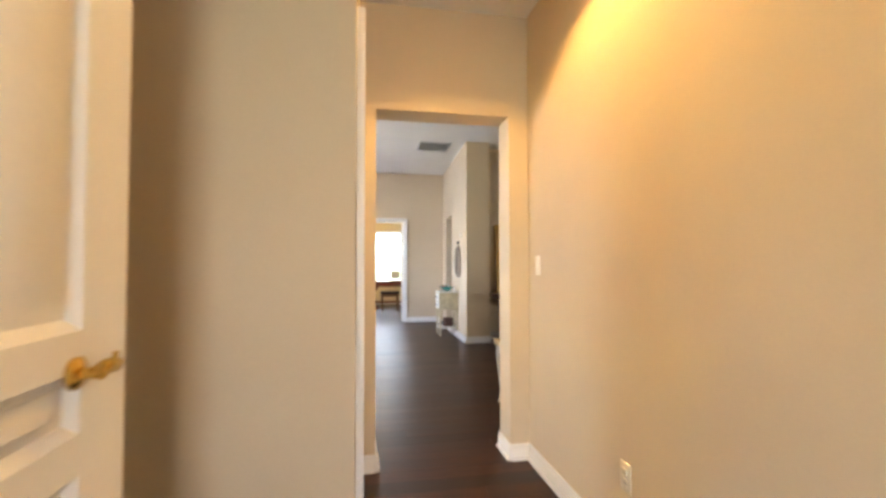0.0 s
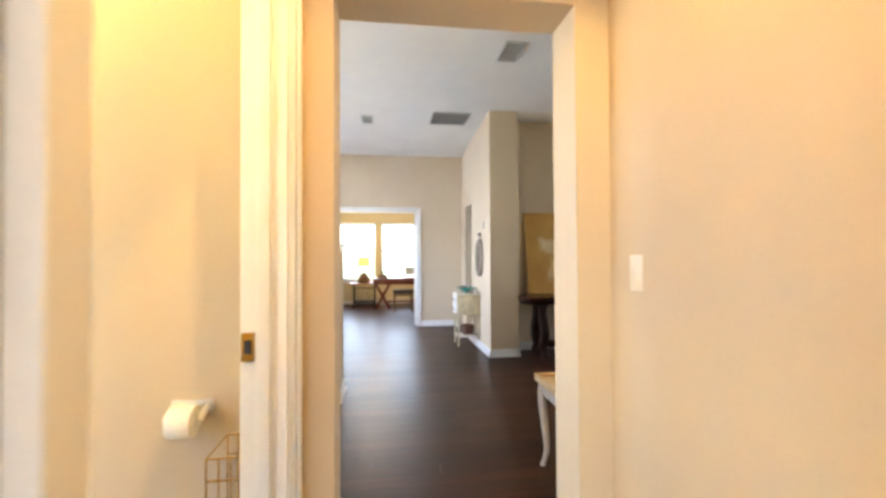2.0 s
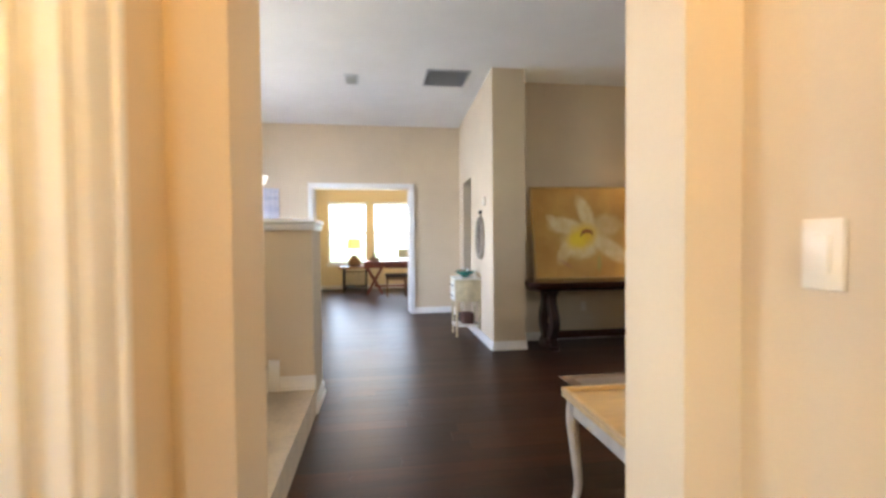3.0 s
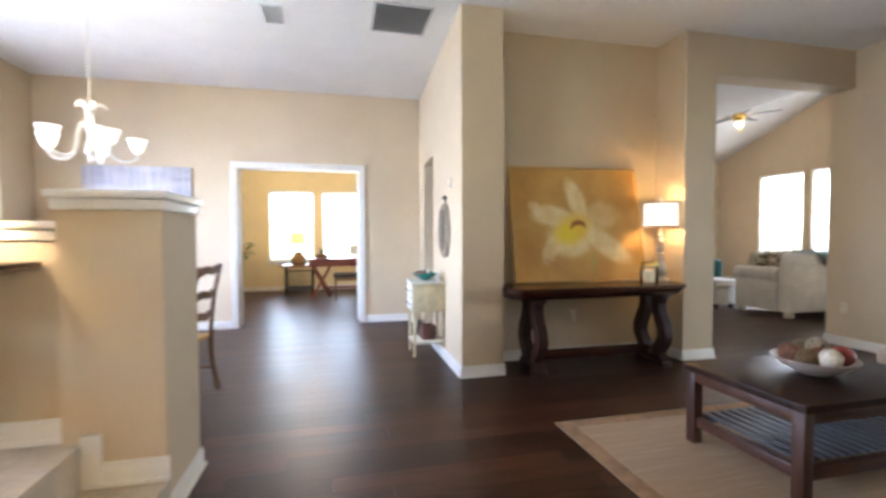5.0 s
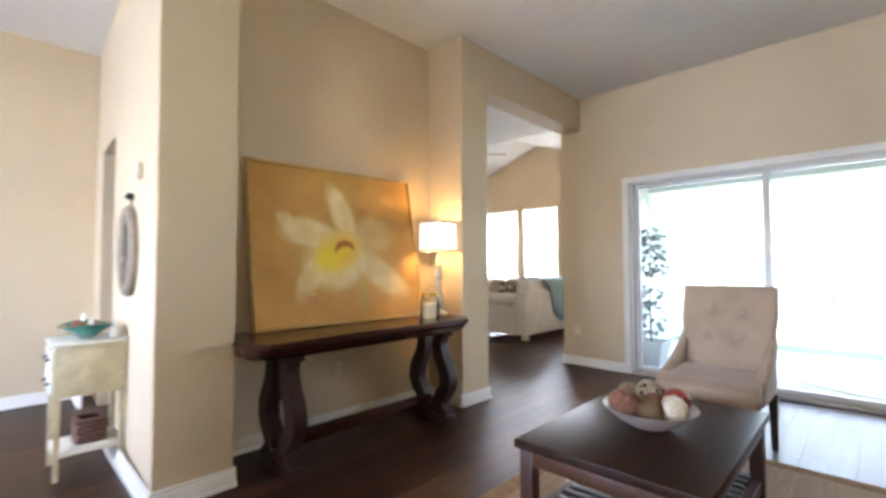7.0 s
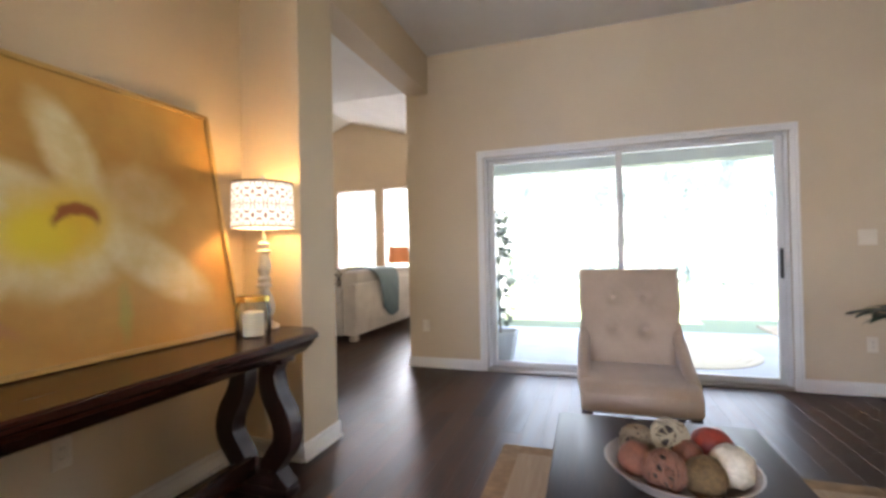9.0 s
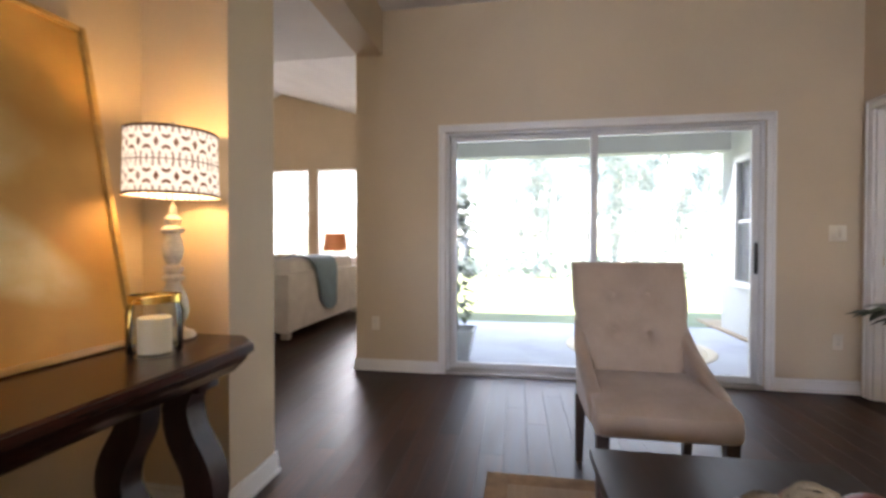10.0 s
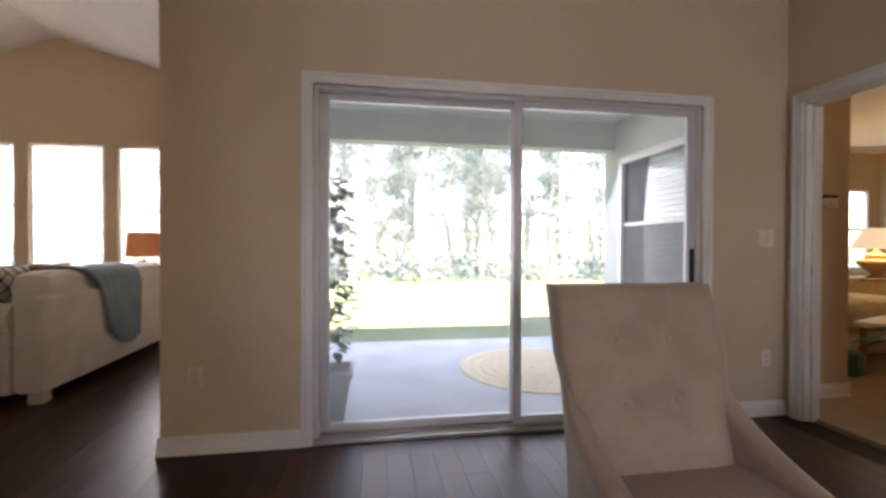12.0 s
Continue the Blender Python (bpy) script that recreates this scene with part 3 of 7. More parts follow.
clear, sieve = nt.nodes.new("ShaderNodeBsdfTransparent"), nt.nodes.new("ShaderNodeMixShader")
sieve.inputs[0].default_value = 0.68
nt.links.new(nt.nodes["Principled BSDF"].outputs[0], sieve.inputs[1])
nt.links.new(clear.outputs[0], sieve.inputs[2])
nt.links.new(sieve.outputs[0], nt.nodes["Material Output"].inputs[0])
part("insect_screen", B((-w / 2 + 0.002, w / 2 - 0.002, -0.006, -0.004, z0 + 0.002, 1.365)), "screen", t, "dark grey insect screen over the lower sash")

blind(pose(7.96, 3.44, 0, 0, 0, 180), 1.04, 0.7, 2.08, "white blind behind the patio window", 58, step=0.06)
solo("wall_behind_blind", B((7.4, 8.52, 3.02, 3.05, 0.6, 2.15)), "wall", "beige wall return behind the patio window", "wall", kind="structure")

# sliding glass door
t = thing("door_slider", pose(XS, 0, 0), "white aluminium sliding glass door, closed", "sliding door", kind="structure")
Y0, Y1, ZT, YM = 4.30, 6.755, 2.045, 5.537
part("outer_frame", B((0.01, 0.13, Y0, Y0 + 0.03, 0.03, ZT), (0.01, 0.13, Y1 - 0.03, Y1, 0.03, ZT), (0.01, 0.13, Y0 + 0.03, Y1 - 0.03, ZT - 0.022, ZT), bev=0.003), "alu", t)
M["sill"] = plain("threshold_aluminium", (0.45, 0.42, 0.37), 0.4, 0.6)
part("threshold", B((-0.012, 0.14, Y0, Y1, -0.004, 0.022), (0.045, 0.05, Y0, Y1, 0.022, 0.035), (0.09, 0.095, Y0, Y1, 0.022, 0.035), bev=0.002), "sill", t)
for nm, a, b, x in (("fixed_panel", YM - 0.025, Y1 - 0.03, 0.085), ("sliding_panel", Y0 + 0.03, YM + 0.03, 0.03)):
    s = 0.052
    pn = part(nm, B((x, x + 0.035, a, a + s, 0.036, ZT - 0.022), (x, x + 0.035, b - s, b, 0.036, ZT - 0.022), (x, x + 0.035, a + s, b - s, ZT - 0.062, ZT - 0.022), (x, x + 0.035, a + s, b - s, 0.036, 0.082), bev=0.003), "alu", t)
    g = part("pane", B((x + 0.014, x + 0.019, a + s, b - s, 0.082, ZT - 0.062)), "veil_glass", pn)
    g.visible_shadow = False
bm = bmesh.new()
bx(bm, 0.006, 0.03, Y0 + 0.045, Y0 + 0.068, 0.88, 1.12, bev=0.006)
M["blackmetal"] = plain("black_metal", (0.03, 0.028, 0.027), 0.4, 0.7)
part("pull_handle", bm, "blackmetal", t, "black pull handle")

# ---- hall things ----


def plate(name, m, gangs, kind, label):
    """Wall plate: local x along the wall, y out of the wall, z up; the middle at the origin."""
    t = thing(name, m, label, "light switch" if kind == "switch" else "outlet", "wall plates")
    w = 0.035 + 0.023 * (gangs - 1) + 0.0
    part("cover", B((-w, w, 0.0005, 0.006, -0.058, 0.058), bev=0.0025), "plate", t)
    for k in range(gangs):
        x = (k - (gangs - 1) / 2) * 0.046
        if kind == "switch":
            part("rocker", B((x - 0.016, x + 0.016, 0.006, 0.0095, -0.032, 0.032), bev=0.002), "plate", t)
        else:
            for z in (-0.02, 0.02):
                s = part("socket", B((x - 0.016, x + 0.016, 0.006, 0.0085, z - 0.014, z + 0.014), bev=0.004), "plate", t)
                part("slots", B((x - 0.007, x - 0.005, 0.0086, 0.0092, z - 0.004, z + 0.006), (x + 0.005, x + 0.007, 0.0086, 0.0092, z - 0.004, z + 0.006)), "dark", s)


plate("light_switch", pose(1.46, 3.165, 1.212, 0, 0, 90), 1, "switch", "white rocker light switch on the hall wall")
plate("outlet", pose(1.46, 2.286, 0.372, 0, 0, 90), 1, "outlet", "white duplex outlet low on the hall wall")
plate("outlet", pose(3.25, YN, 0.40, 0, 0, 180), 1, "outlet", "white duplex outlet in the niche")
plate("outlet", pose(XS, 7.372, 0.413, 0, 0, 90), 1, "outlet", "white duplex outlet beside the slider")
plate("outlet", pose(XS, 3.81, 0.385, 0, 0, 90), 1, "outlet", "white outlet between slider and bedroom door")
plate("light_switch", pose(XS, 3.82, 1.19, 0, 0, 90), 2, "switch", "white double switch beside the slider")
plate("light_switch", pose(6.49, 3.40, 1.175, 0, 0, 90), 1, "switch", "white switch inside the bedroom")
t = thing("thermostat", pose(6.49, 3.07, 1.47, 0, 0, 90), "white wall thermostat with dark top", "thermostat")
part("housing", B((-0.06, 0.06, 0.001, 0.022, -0.045, 0.025), bev=0.005), "plate", t)
part("display", B((-0.06, 0.06, 0.001, 0.02, 0.0255, 0.05), bev=0.004), "dark", t, "dark display strip")
part("label_line", B((-0.04, 0.02, 0.022, 0.0225, -0.02, -0.012)), "vent", t)
t = thing("doorbell_chime", pose(XA0 + 0.018, 7.735, 1.685, 0, 0, 90), "small white chime box on the wall", "chime")
part("housing", B((-0.035, 0.035, 0.001, 0.025, -0.045, 0.045), bev=0.006), "plate", t)
part("grille", B((-0.022, 0.022, 0.025, 0.027, -0.03, -0.01), bev=0.001), "vent", t)


def panel_door(m, w, h, label):
    """Six-panel door: local x from the hinge to the free edge, y its thickness."""
    t = thing("door", m, label, "door", kind="structure")
    s = 0.115
    xm = w / 2
    rails = [(0.0, 0.22), (0.93, 0.985), (1.07, 1.125), (h - 0.11, h)]
    bs = [(0, s, 0, 0.035, 0, h), (w - s, w, 0, 0.035, 0, h), (xm - 0.05, xm + 0.05, 0.0, 0.035, 0.22, h - 0.11)]
    bs += [(s, xm - 0.05, 0.0, 0.035, a, b) for a, b in rails] + [(xm + 0.05, w - s, 0.0, 0.035, a, b) for a, b in rails] + [(xm - 0.05, xm + 0.05, 0.0, 0.035, 0, 0.22), (xm - 0.05, xm + 0.05, 0.0, 0.035, h - 0.11, h)]
    body = part("leaf", B(*bs), "door", t)
    for a, b in zip(rails, rails[1:]):
        for x0, x1 in ((s, xm - 0.05), (xm + 0.05, w - s)):
            z0, z1 = a[1], b[0]
            bm = bmesh.new()
            g = [[(x0 + d, y, z0 + d), (x1 - d, y, z0 + d), (x1 - d, y, z1 - d), (x0 + d, y, z1 - d)] for d, y in ((0.0, 0.035), (0.016, 0.022), (0.03, 0.022), (0.05, 0.032))]
            g2 = [[(x, 0.035 - y, z) for x, y, z in r] for r in g]
            loft(bm, [*g2[::-1], *[r for r in g]])
            part("panel", bm, "door", body)
    return t


d = panel_door(pose(0.043, 0.712, 0.01, 0, 0, 90.0), 0.74, 2.02, "white six-panel hall door, standing open")
# lever on the face turned to the hall
bm = bmesh.new()
lathe(bm, [(0.002, 0), (0.022, 0), (0.022, 0.005), (0.016, 0.009), (0.008, 0.012), (0.008, 0.032), (0.003, 0.034)], seg=24)
hx, hz = 0.61, 1.07
bmesh.ops.transform(bm, matrix=pose(hx, 0.0, hz, 90), verts=bm.verts)
rose = part("door_handle", bm, "brass", d, "polished brass lever handle")
bm = bmesh.new()
pts = spline([(hx - 0.008, -0.032, hz), (hx + 0.008, -0.036, hz + 0.008), (hx + 0.026, -0.035, hz + 0.002), (hx + 0.046, -0.031, hz + 0.004)], 5)
tube(bm, pts, [0.011 - 0.004 * k / len(pts) for k in range(len(pts))], 12)
part("lever", bm, "brass", rose)
bm = bmesh.new()
tube(bm, [(hx + 0.036, -0.031, hz + 0.006), (hx + 0.036, -0.032, hz + 0.022)], 0.004, 8)
part("thumb_turn", bm, "brass", rose)

sp = part("strike_plate", B((0.288, 0.322, 3.0755, 3.0815, 0.995, 1.07), bev=0.001), "brass", bath_jamb, "brass strike plate")
part("strike_hole", B((0.297, 0.315, 3.0735, 3.0752, 1.015, 1.05)), "dark", sp)
sp = part("strike_plate", B((6.1355, 6.1415, 3.59, 3.62, 0.95, 1.02), bev=0.001), "brass", bed_jamb, "brass strike plate")

# bath: roll holder and wire rack on the far wall
M["paper"] = plain("tissue_paper", (0.82, 0.80, 0.74), 0.95, var=0.04, bump=0.3)
M["ceramic"] = plain("ceramic_white", (0.78, 0.76, 0.70), 0.25, var=0.03, bump=0.0)
t = thing("toilet_paper_holder", pose(0.072, 3.33, 0.785) @ Matrix.Diagonal((0.62, 0.85, 0.8, 1)), "white ceramic toilet paper holder with a full roll", "paper holder")
for sx in (-0.075, 0.075):
    bm = bmesh.new()
    pts = spline([(sx, -0.003, 0.03), (sx, -0.03, 0.03), (sx, -0.075, 0.012), (sx, -0.085, -0.002)], 4)
    tube(bm, pts, [0.026, *[0.017] * (len(pts) - 2), 0.02], 12)
    part("bracket", bm, "ceramic", t)
part("backplate", B((-0.10, 0.10, -0.012, -0.002, 0.005, 0.055), bev=0.005), "ceramic", t)
bm = bmesh.new()
lathe(bm, [(0.02, -0.055), (0.056, -0.055), (0.058, -0.05), (0.058, 0.05), (0.056, 0.055), (0.02, 0.055), (0.02, -0.055)], seg=32, cap=False)
bmesh.ops.transform(bm, matrix=pose(0, -0.085, -0.002, 0, 90), verts=bm.verts)
part("roll", bm, "paper", t, "white paper roll")
t = thing("magazine_rack", pose(0.20, 3.23, 0.0), "thin gilt wire magazine rack on the bath floor", "magazine rack")
for yy in (-0.09, 0.08):
    for zz in (0.08, 0.36, 0.66, 0.72):
        bm = bmesh.new()
        tube(bm, [(-0.02, yy, zz), (0.075, yy, zz)], 0.0026, 6)
        part("wire", bm, "brass", t)
    for xx in (-0.02, 0.012, 0.044, 0.075):
        bm = bmesh.new()
        tube(bm, [(xx, yy, 0.0), (xx, yy, 0.72)], 0.0026, 6)
        part("wire", bm, "brass", t)
for zz in (0.08, 0.72):
    for xx in (-0.02, 0.075):
        bm = bmesh.new()
        tube(bm, [(xx, -0.09, zz), (xx, 0.08, zz)], 0.0026, 6)
        part("wire", bm, "brass", t)


def downlight(x, y, z, energy, color, size=0.09, spot=None):
    t = thing("ceiling_light", pose(x, y, z), "round recessed ceiling light out of view, switched on", "ceiling light", "ceiling lights")
    bm = bmesh.new()
    lathe(bm, [(0.06, 0.0), (0.095, -0.0), (0.098, -0.006), (0.075, -0.010), (0.06, -0.003)], seg=28, cap=False)
    part("trim_ring", bm, "trim", t)
    bm = bmesh.new()
    lathe(bm, [(0.001, -0.002), (0.06, -0.002)], seg=28)
    part("lens", bm, "bulb", t)
    if spot:
        lamp("downlight", "SPOT", look((x, y, z - 0.02), (x, y, 0)), energy, color, size, spot=spot, blend=0.35)
    else:
        lamp("downlight", "POINT", pose(x, y, z - 0.08), energy, color, size)


M["bulb"] = glow("lit_bulb", (1.0, 0.80, 0.5), 9.0)
HALLWARM = (1.0, 0.60, 0.20)
downlight(0.92, 2.35, 2.81, 120, HALLWARM, 0.03, 128)
# added behind the walk's start, unseen, to brighten the left hall wall
downlight(0.55, -0.9, 2.81, 52, HALLWARM, 0.03, 150)
downlight(-0.55, 2.62, 2.81, 62, (1.0, 0.75, 0.24), 0.08)

# ---- ceiling vents ----


def vent(x0, x1, y0, y1, label, material, slats):
    z = CEIL
    t = thing("ceiling_vent", pose(0, 0, 0), label, "vent", "ceiling vents")
    f = 0.022
    part("frame", B((x0, x1, y0, y0 + f, z - 0.012, z - 0.001), (x0, x1, y1 - f, y1, z - 0.012, z - 0.001), (x0, x0 + f, y0 + f, y1 - f, z - 0.012, z - 0.001), (x1 - f, x1, y0 + f, y1 - f, z - 0.012, z - 0.001), bev=0.002), material, t)
    part("backing", B((x0 + f, x1 - f, y0 + f, y1 - f, z - 0.003, z - 0.001)), "vent_dark" if material == "vent" else "vent_white", t)
    for k in range(slats):
        y = y0 + f + (k + 0.5) * (y1 - y0 - 2 * f) / slats
        bm = B((x0 + f, x1 - f, -0.009, 0.009, -0.0008, 0.0008))
        s = part("slat", bm, material, t)
        s.matrix_basis = pose(0, y, z - 0.008, 35)


M["vent_dark"] = plain("vent_shadow", (0.30, 0.30, 0.30), 0.7)
M["vent_white"] = plain("vent_white", (0.66, 0.66, 0.64), 0.5, var=0.04)
vent(1.295, 1.80, 7.43, 7.95, "square grey louvred return-air ceiling grille", "vent", 22)
vent(0.375, 0.545, 7.68, 8.01, "small white ceiling register", "vent_white", 10)
vent(1.705, 1.915, 5.51, 5.90, "white ceiling register above the living room", "vent_white", 12)

# ---- niche: console, picture, lamp, jar ----
M["dark_wood"] = wood("dark_mahogany", (0.034, 0.0095, 0.0048), 0.24, 0, 0.4, coat=0.1, spec=0.35)
M["dark_wood_v"] = wood("dark_mahogany_upright", (0.026, 0.010, 0.007), 0.38, 2, 0.5, spec=0.3)
t = thing("console_table", pose(3.23, 7.335, 0), "long dark mahogany console table with lyre trestle legs", "console table")


def clipped(x, y, c):
    return [(-x + c, -y), (x - c, -y), (x, -y + c), (x, y - c), (x - c, y), (-x + c, y), (-x, y - c), (-x, -y + c)]


bm = bmesh.new()
loft(bm, [[(a, b, z) for a, b in clipped(0.87 - d, 0.255 - d, 0.095)] for d, z in ((0.006, 0.722), (0, 0.728), (0, 0.752), (0.008, 0.76))])
part("tabletop", bm, "dark_wood", t)
bm = bmesh.new()
loft(bm, [[(a, b, z) for a, b in clipped(0.87 - d, 0.255 - d, 0.095)] for d, z in ((0.055, 0.66), (0.045, 0.668), (0.02, 0.70), (0.012, 0.7215))])
part("apron", bm, "dark_wood", t)
for x in (-0.58, 0.64):
    tr = part("trestle_foot", B((x - 0.05, x + 0.05, -0.20, 0.20, 0.0, 0.045), (x - 0.045, x + 0.045, -0.12, 0.12, 0.0455, 0.10), bev=0.012), "dark_wood_v", t)
    for s in (-1, 1):
        bm = bmesh.new()
        pts = spline([(x, s * 0.12, 0.655), (x, s * 0.085, 0.58), (x, s * 0.10, 0.48), (x, s * 0.16, 0.36), (x, s * 0.165, 0.26), (x, s * 0.10, 0.16), (x, s * 0.09, 0.11), (x, s * 0.17, 0.03)], 5)
        n = len(pts) - 1
        bar(bm, pts, 0.085, [0.075 + 0.03 * math.sin(math.pi * k / n) for k in range(n + 1)], "x")
        part("leg", bm, "dark_wood_v", t)
    part("trestle_head", B((x - 0.05, x + 0.05, -0.18, 0.18, 0.625, 0.659), bev=0.008), "dark_wood_v", t)
part("stretcher", B((-0.535, 0.595, -0.02, 0.02, 0.10, 0.185), bev=0.006), "dark_wood", t)

# orchid picture, leaning against the wall


def picture_material():
    w = Nodes("orchid_canvas")
    tc = w.t.nodes.new("ShaderNodeTexCoord")
    sep = w.t.nodes.new("ShaderNodeSeparateXYZ")
    w.put(sep.inputs[0], tc.outputs["Object"])
    nz = w.noise(w.coord((1, 1, 1)), 5.0, 4)
    wob = w.math("MULTIPLY", w.math("SUBTRACT", nz, 0.5), 0.10)
    x, z = w.math("ADD", sep.outputs[0], wob), w.math("SUBTRACT", sep.outputs[2], wob)

    def ell(cx, cz, a, b, deg, soft=0.32):
        c, s = math.cos(radians(deg)), math.sin(radians(deg))
        dx, dz = w.math("SUBTRACT", x, cx), w.math("SUBTRACT", z, cz)
        u = w.math("DIVIDE", w.math("ADD", w.math("MULTIPLY", dx, c), w.math("MULTIPLY", dz, s)), a)
        v = w.math("DIVIDE", w.math("SUBTRACT", w.math("MULTIPLY", dz, c), w.math("MULTIPLY", dx, s)), b)
        r = w.math("SQRT", w.math("ADD", w.math("MULTIPLY", u, u), w.math("MULTIPLY", v, v)))
        return w.math("SUBTRACT", 1.0, w.ramp(r, 1 - soft, 1 + soft))

    ground = w.mix(w.ramp(w.noise(w.coord(), 2.2, 4), 0.3, 0.7), (0.50, 0.26, 0.058, 1), (0.64, 0.37, 0.095, 1))
    col = ground
    petal = w.mix(w.ramp(w.noise(w.coord((1, 1, 1)), 9, 3), 0.3, 0.7), (0.78, 0.62, 0.29, 1), (0.86, 0.76, 0.46, 1))
    for cx, cz, a, b, deg, k in ((-0.27, 0.64, 0.20, 0.095, -4, 0.8), (-0.41, 0.70, 0.09, 0.055, -48, 0.65), (0.0, 0.80, 0.20, 0.085, -72, 0.85), (0.24, 0.63, 0.20, 0.14, 12, 0.4), (0.29, 0.35, 0.25, 0.10, -36, 0.65), (-0.28, 0.33, 0.17, 0.075, 60, 0.45), (-0.07, 0.45, 0.23, 0.19, 20, 0.82)):
        col = w.mix(w.math("MULTIPLY", ell(cx, cz, a, b, deg), k), col, petal)
    col = w.mix(w.math("MULTIPLY", ell(-0.06, 0.50, 0.19, 0.13, 25, 0.5), 0.95), col, (0.80, 0.52, 0.03, 1))
    col = w.mix(w.math("MULTIPLY", ell(-0.13, 0.47, 0.10, 0.09, 10, 0.6), 0.8), col, (0.85, 0.66, 0.04, 1))
    arch = w.math("MULTIPLY", ell(0.0, 0.535, 0.085, 0.062, 10, 0.22), w.math("SUBTRACT", 1.0, ell(0.0, 0.495, 0.075, 0.055, 10, 0.25)))
    col = w.mix(w.math("MULTIPLY", arch, 0.9), col, (0.30, 0.06, 0.02, 1))
    col = w.mix(w.math("MULTIPLY", ell(0.13, 0.17, 0.022, 0.09, -10, 0.7), 0.5), col, (0.30, 0.38, 0.10, 1))
    col = w.mix(w.math("MULTIPLY", ell(-0.30, 0.19, 0.08, 0.02, -30, 0.7), 0.4), col, (0.45, 0.18, 0.13, 1))
    w.put(w.b.inputs["Base Color"], col)
    w.b.inputs["Roughness"].default_value = 0.55
    w.bump(w.noise(w.coord(), 220, 2), 0.2, 0.002)
    return w.m


M["orchid"] = picture_material()
M["gilt"] = wood("gilt_frame", (0.50, 0.31, 0.10), 0.4, 0, 0.2)
PH, PWD = 1.12, 1.34
t = thing("orchid_picture", pose(3.225, 7.475, 0.762, -11.0, 0, -2.0), "large orange picture of a pale orchid in a thin gilt frame", "picture")
part("canvas", B((-PWD / 2 + 0.02, PWD / 2 - 0.02, 0.004, 0.028, 0.02, PH - 0.02)), "orchid", t, "pale orchid painted on an orange ground")
f = 0.022
for q in ((-PWD / 2, -PWD / 2 + f, -0.01, 0.034, 0, PH), (PWD / 2 - f, PWD / 2, -0.01, 0.034, 0, PH), (-PWD / 2 + f, PWD / 2 - f, -0.01, 0.034, 0, f), (-PWD / 2 + f, PWD / 2 - f, -0.01, 0.034, PH - f, PH)):
    part("frame_side", B(q, bev=0.004), "gilt", t)


def lattice_shade():
    """White shade with a brown trellis print, lit from within."""
    w = Nodes("trellis_shade")
    tc = w.t.nodes.new("ShaderNodeTexCoord")
    sep = w.t.nodes.new("ShaderNodeSeparateXYZ")
    w.put(sep.inputs[0], tc.outputs["Object"])
    ang = w.math("ARCTAN2", sep.outputs[1], sep.outputs[0])
    u = w.math("MULTIPLY", ang, 16 / (2 * math.pi))
    v = w.math("MULTIPLY", sep.outputs[2], 1 / 0.118)
    fu = w.math("SUBTRACT", w.math("FRACT", u), 0.5)
    fv = w.math("SUBTRACT", w.math("FRACT", v), 0.5)
    r = w.math("SQRT", w.math("ADD", w.math("MULTIPLY", fu, fu), w.math("MULTIPLY", fv, fv)))
    ringm = w.math("SUBTRACT", 1.0, w.ramp(w.math("ABSOLUTE", w.math("SUBTRACT", r, 0.36)), 0.035, 0.065))
    gap = w.ramp(w.math("ABSOLUTE", w.math("SUBTRACT", w.math("ABSOLUTE", fu), w.math("ABSOLUTE", fv))), 0.05, 0.10)
    ringm = w.math("MULTIPLY", ringm, gap)
    au, av = w.math("ABSOLUTE", fu), w.math("ABSOLUTE", fv)
    dia = w.math("SUBTRACT", 1.0, w.ramp(w.math("ADD", w.math("SUBTRACT", 0.5, au), w.math("SUBTRACT", 0.5, av)), 0.13, 0.18))
    bars = w.math("MULTIPLY", w.math("SUBTRACT", 1.0, w.ramp(au, 0.025, 0.05)), w.math("SUBTRACT", 1.0, w.ramp(av, 0.12, 0.16)))
    pat = w.math("MAXIMUM", ringm, w.math("MAXIMUM", dia, bars))
    w.put(w.b.inputs["Base Color"], w.mix(pat, (0.80, 0.76, 0.68, 1), (0.22, 0.12, 0.08, 1)))
    w.put(w.b.inputs["Emission Color"], w.mix(pat, (1.0, 0.86, 0.68, 1), (0.42, 0.16, 0.07, 1)))
    w.put(w.b.inputs["Emission Strength"], w.math("MULTIPLY_ADD", pat, -1.05 * LEVEL * 1.0, 1.5 * LEVEL * 1.0))
    w.b.inputs["Roughness"].default_value = 0.85
    return w.m


M["trellis"] = lattice_shade()
M["cream_paint"] = plain("cream_distressed_paint", (0.66, 0.60, 0.48), 0.55, var=0.25, scale=14, bump=0.2)
M["shade_rim"] = plain("shade_rim_brown", (0.16, 0.08, 0.05), 0.8)
LX, LY, LZ = 4.0, 7.40, 0.76
t = thing("table_lamp", pose(LX, LY, LZ) @ Matrix.Diagonal((0.96, 0.96, 0.975, 1)), "cream turned-wood table lamp with a trellis-printed drum shade, lit", "table lamp")
bm = bmesh.new()
lathe(bm, [(0.07, 0.0), (0.078, 0.008), (0.07, 0.024), (0.045, 0.034), (0.03, 0.05), (0.05, 0.08), (0.056, 0.11), (0.045, 0.16), (0.026, 0.20), (0.021, 0.215), (0.04, 0.222), (0.04, 0.232), (0.022, 0.242), (0.034, 0.256), (0.034, 0.268), (0.02, 0.278), (0.03, 0.30), (0.037, 0.33), (0.03, 0.37), (0.02, 0.395), (0.04, 0.402), (0.04, 0.412), (0.018, 0.425), (0.028, 0.44), (0.028, 0.45), (0.014, 0.465), (0.012, 0.50)], seg=28)
part("base", bm, "cream_paint", t)
bm = bmesh.new()
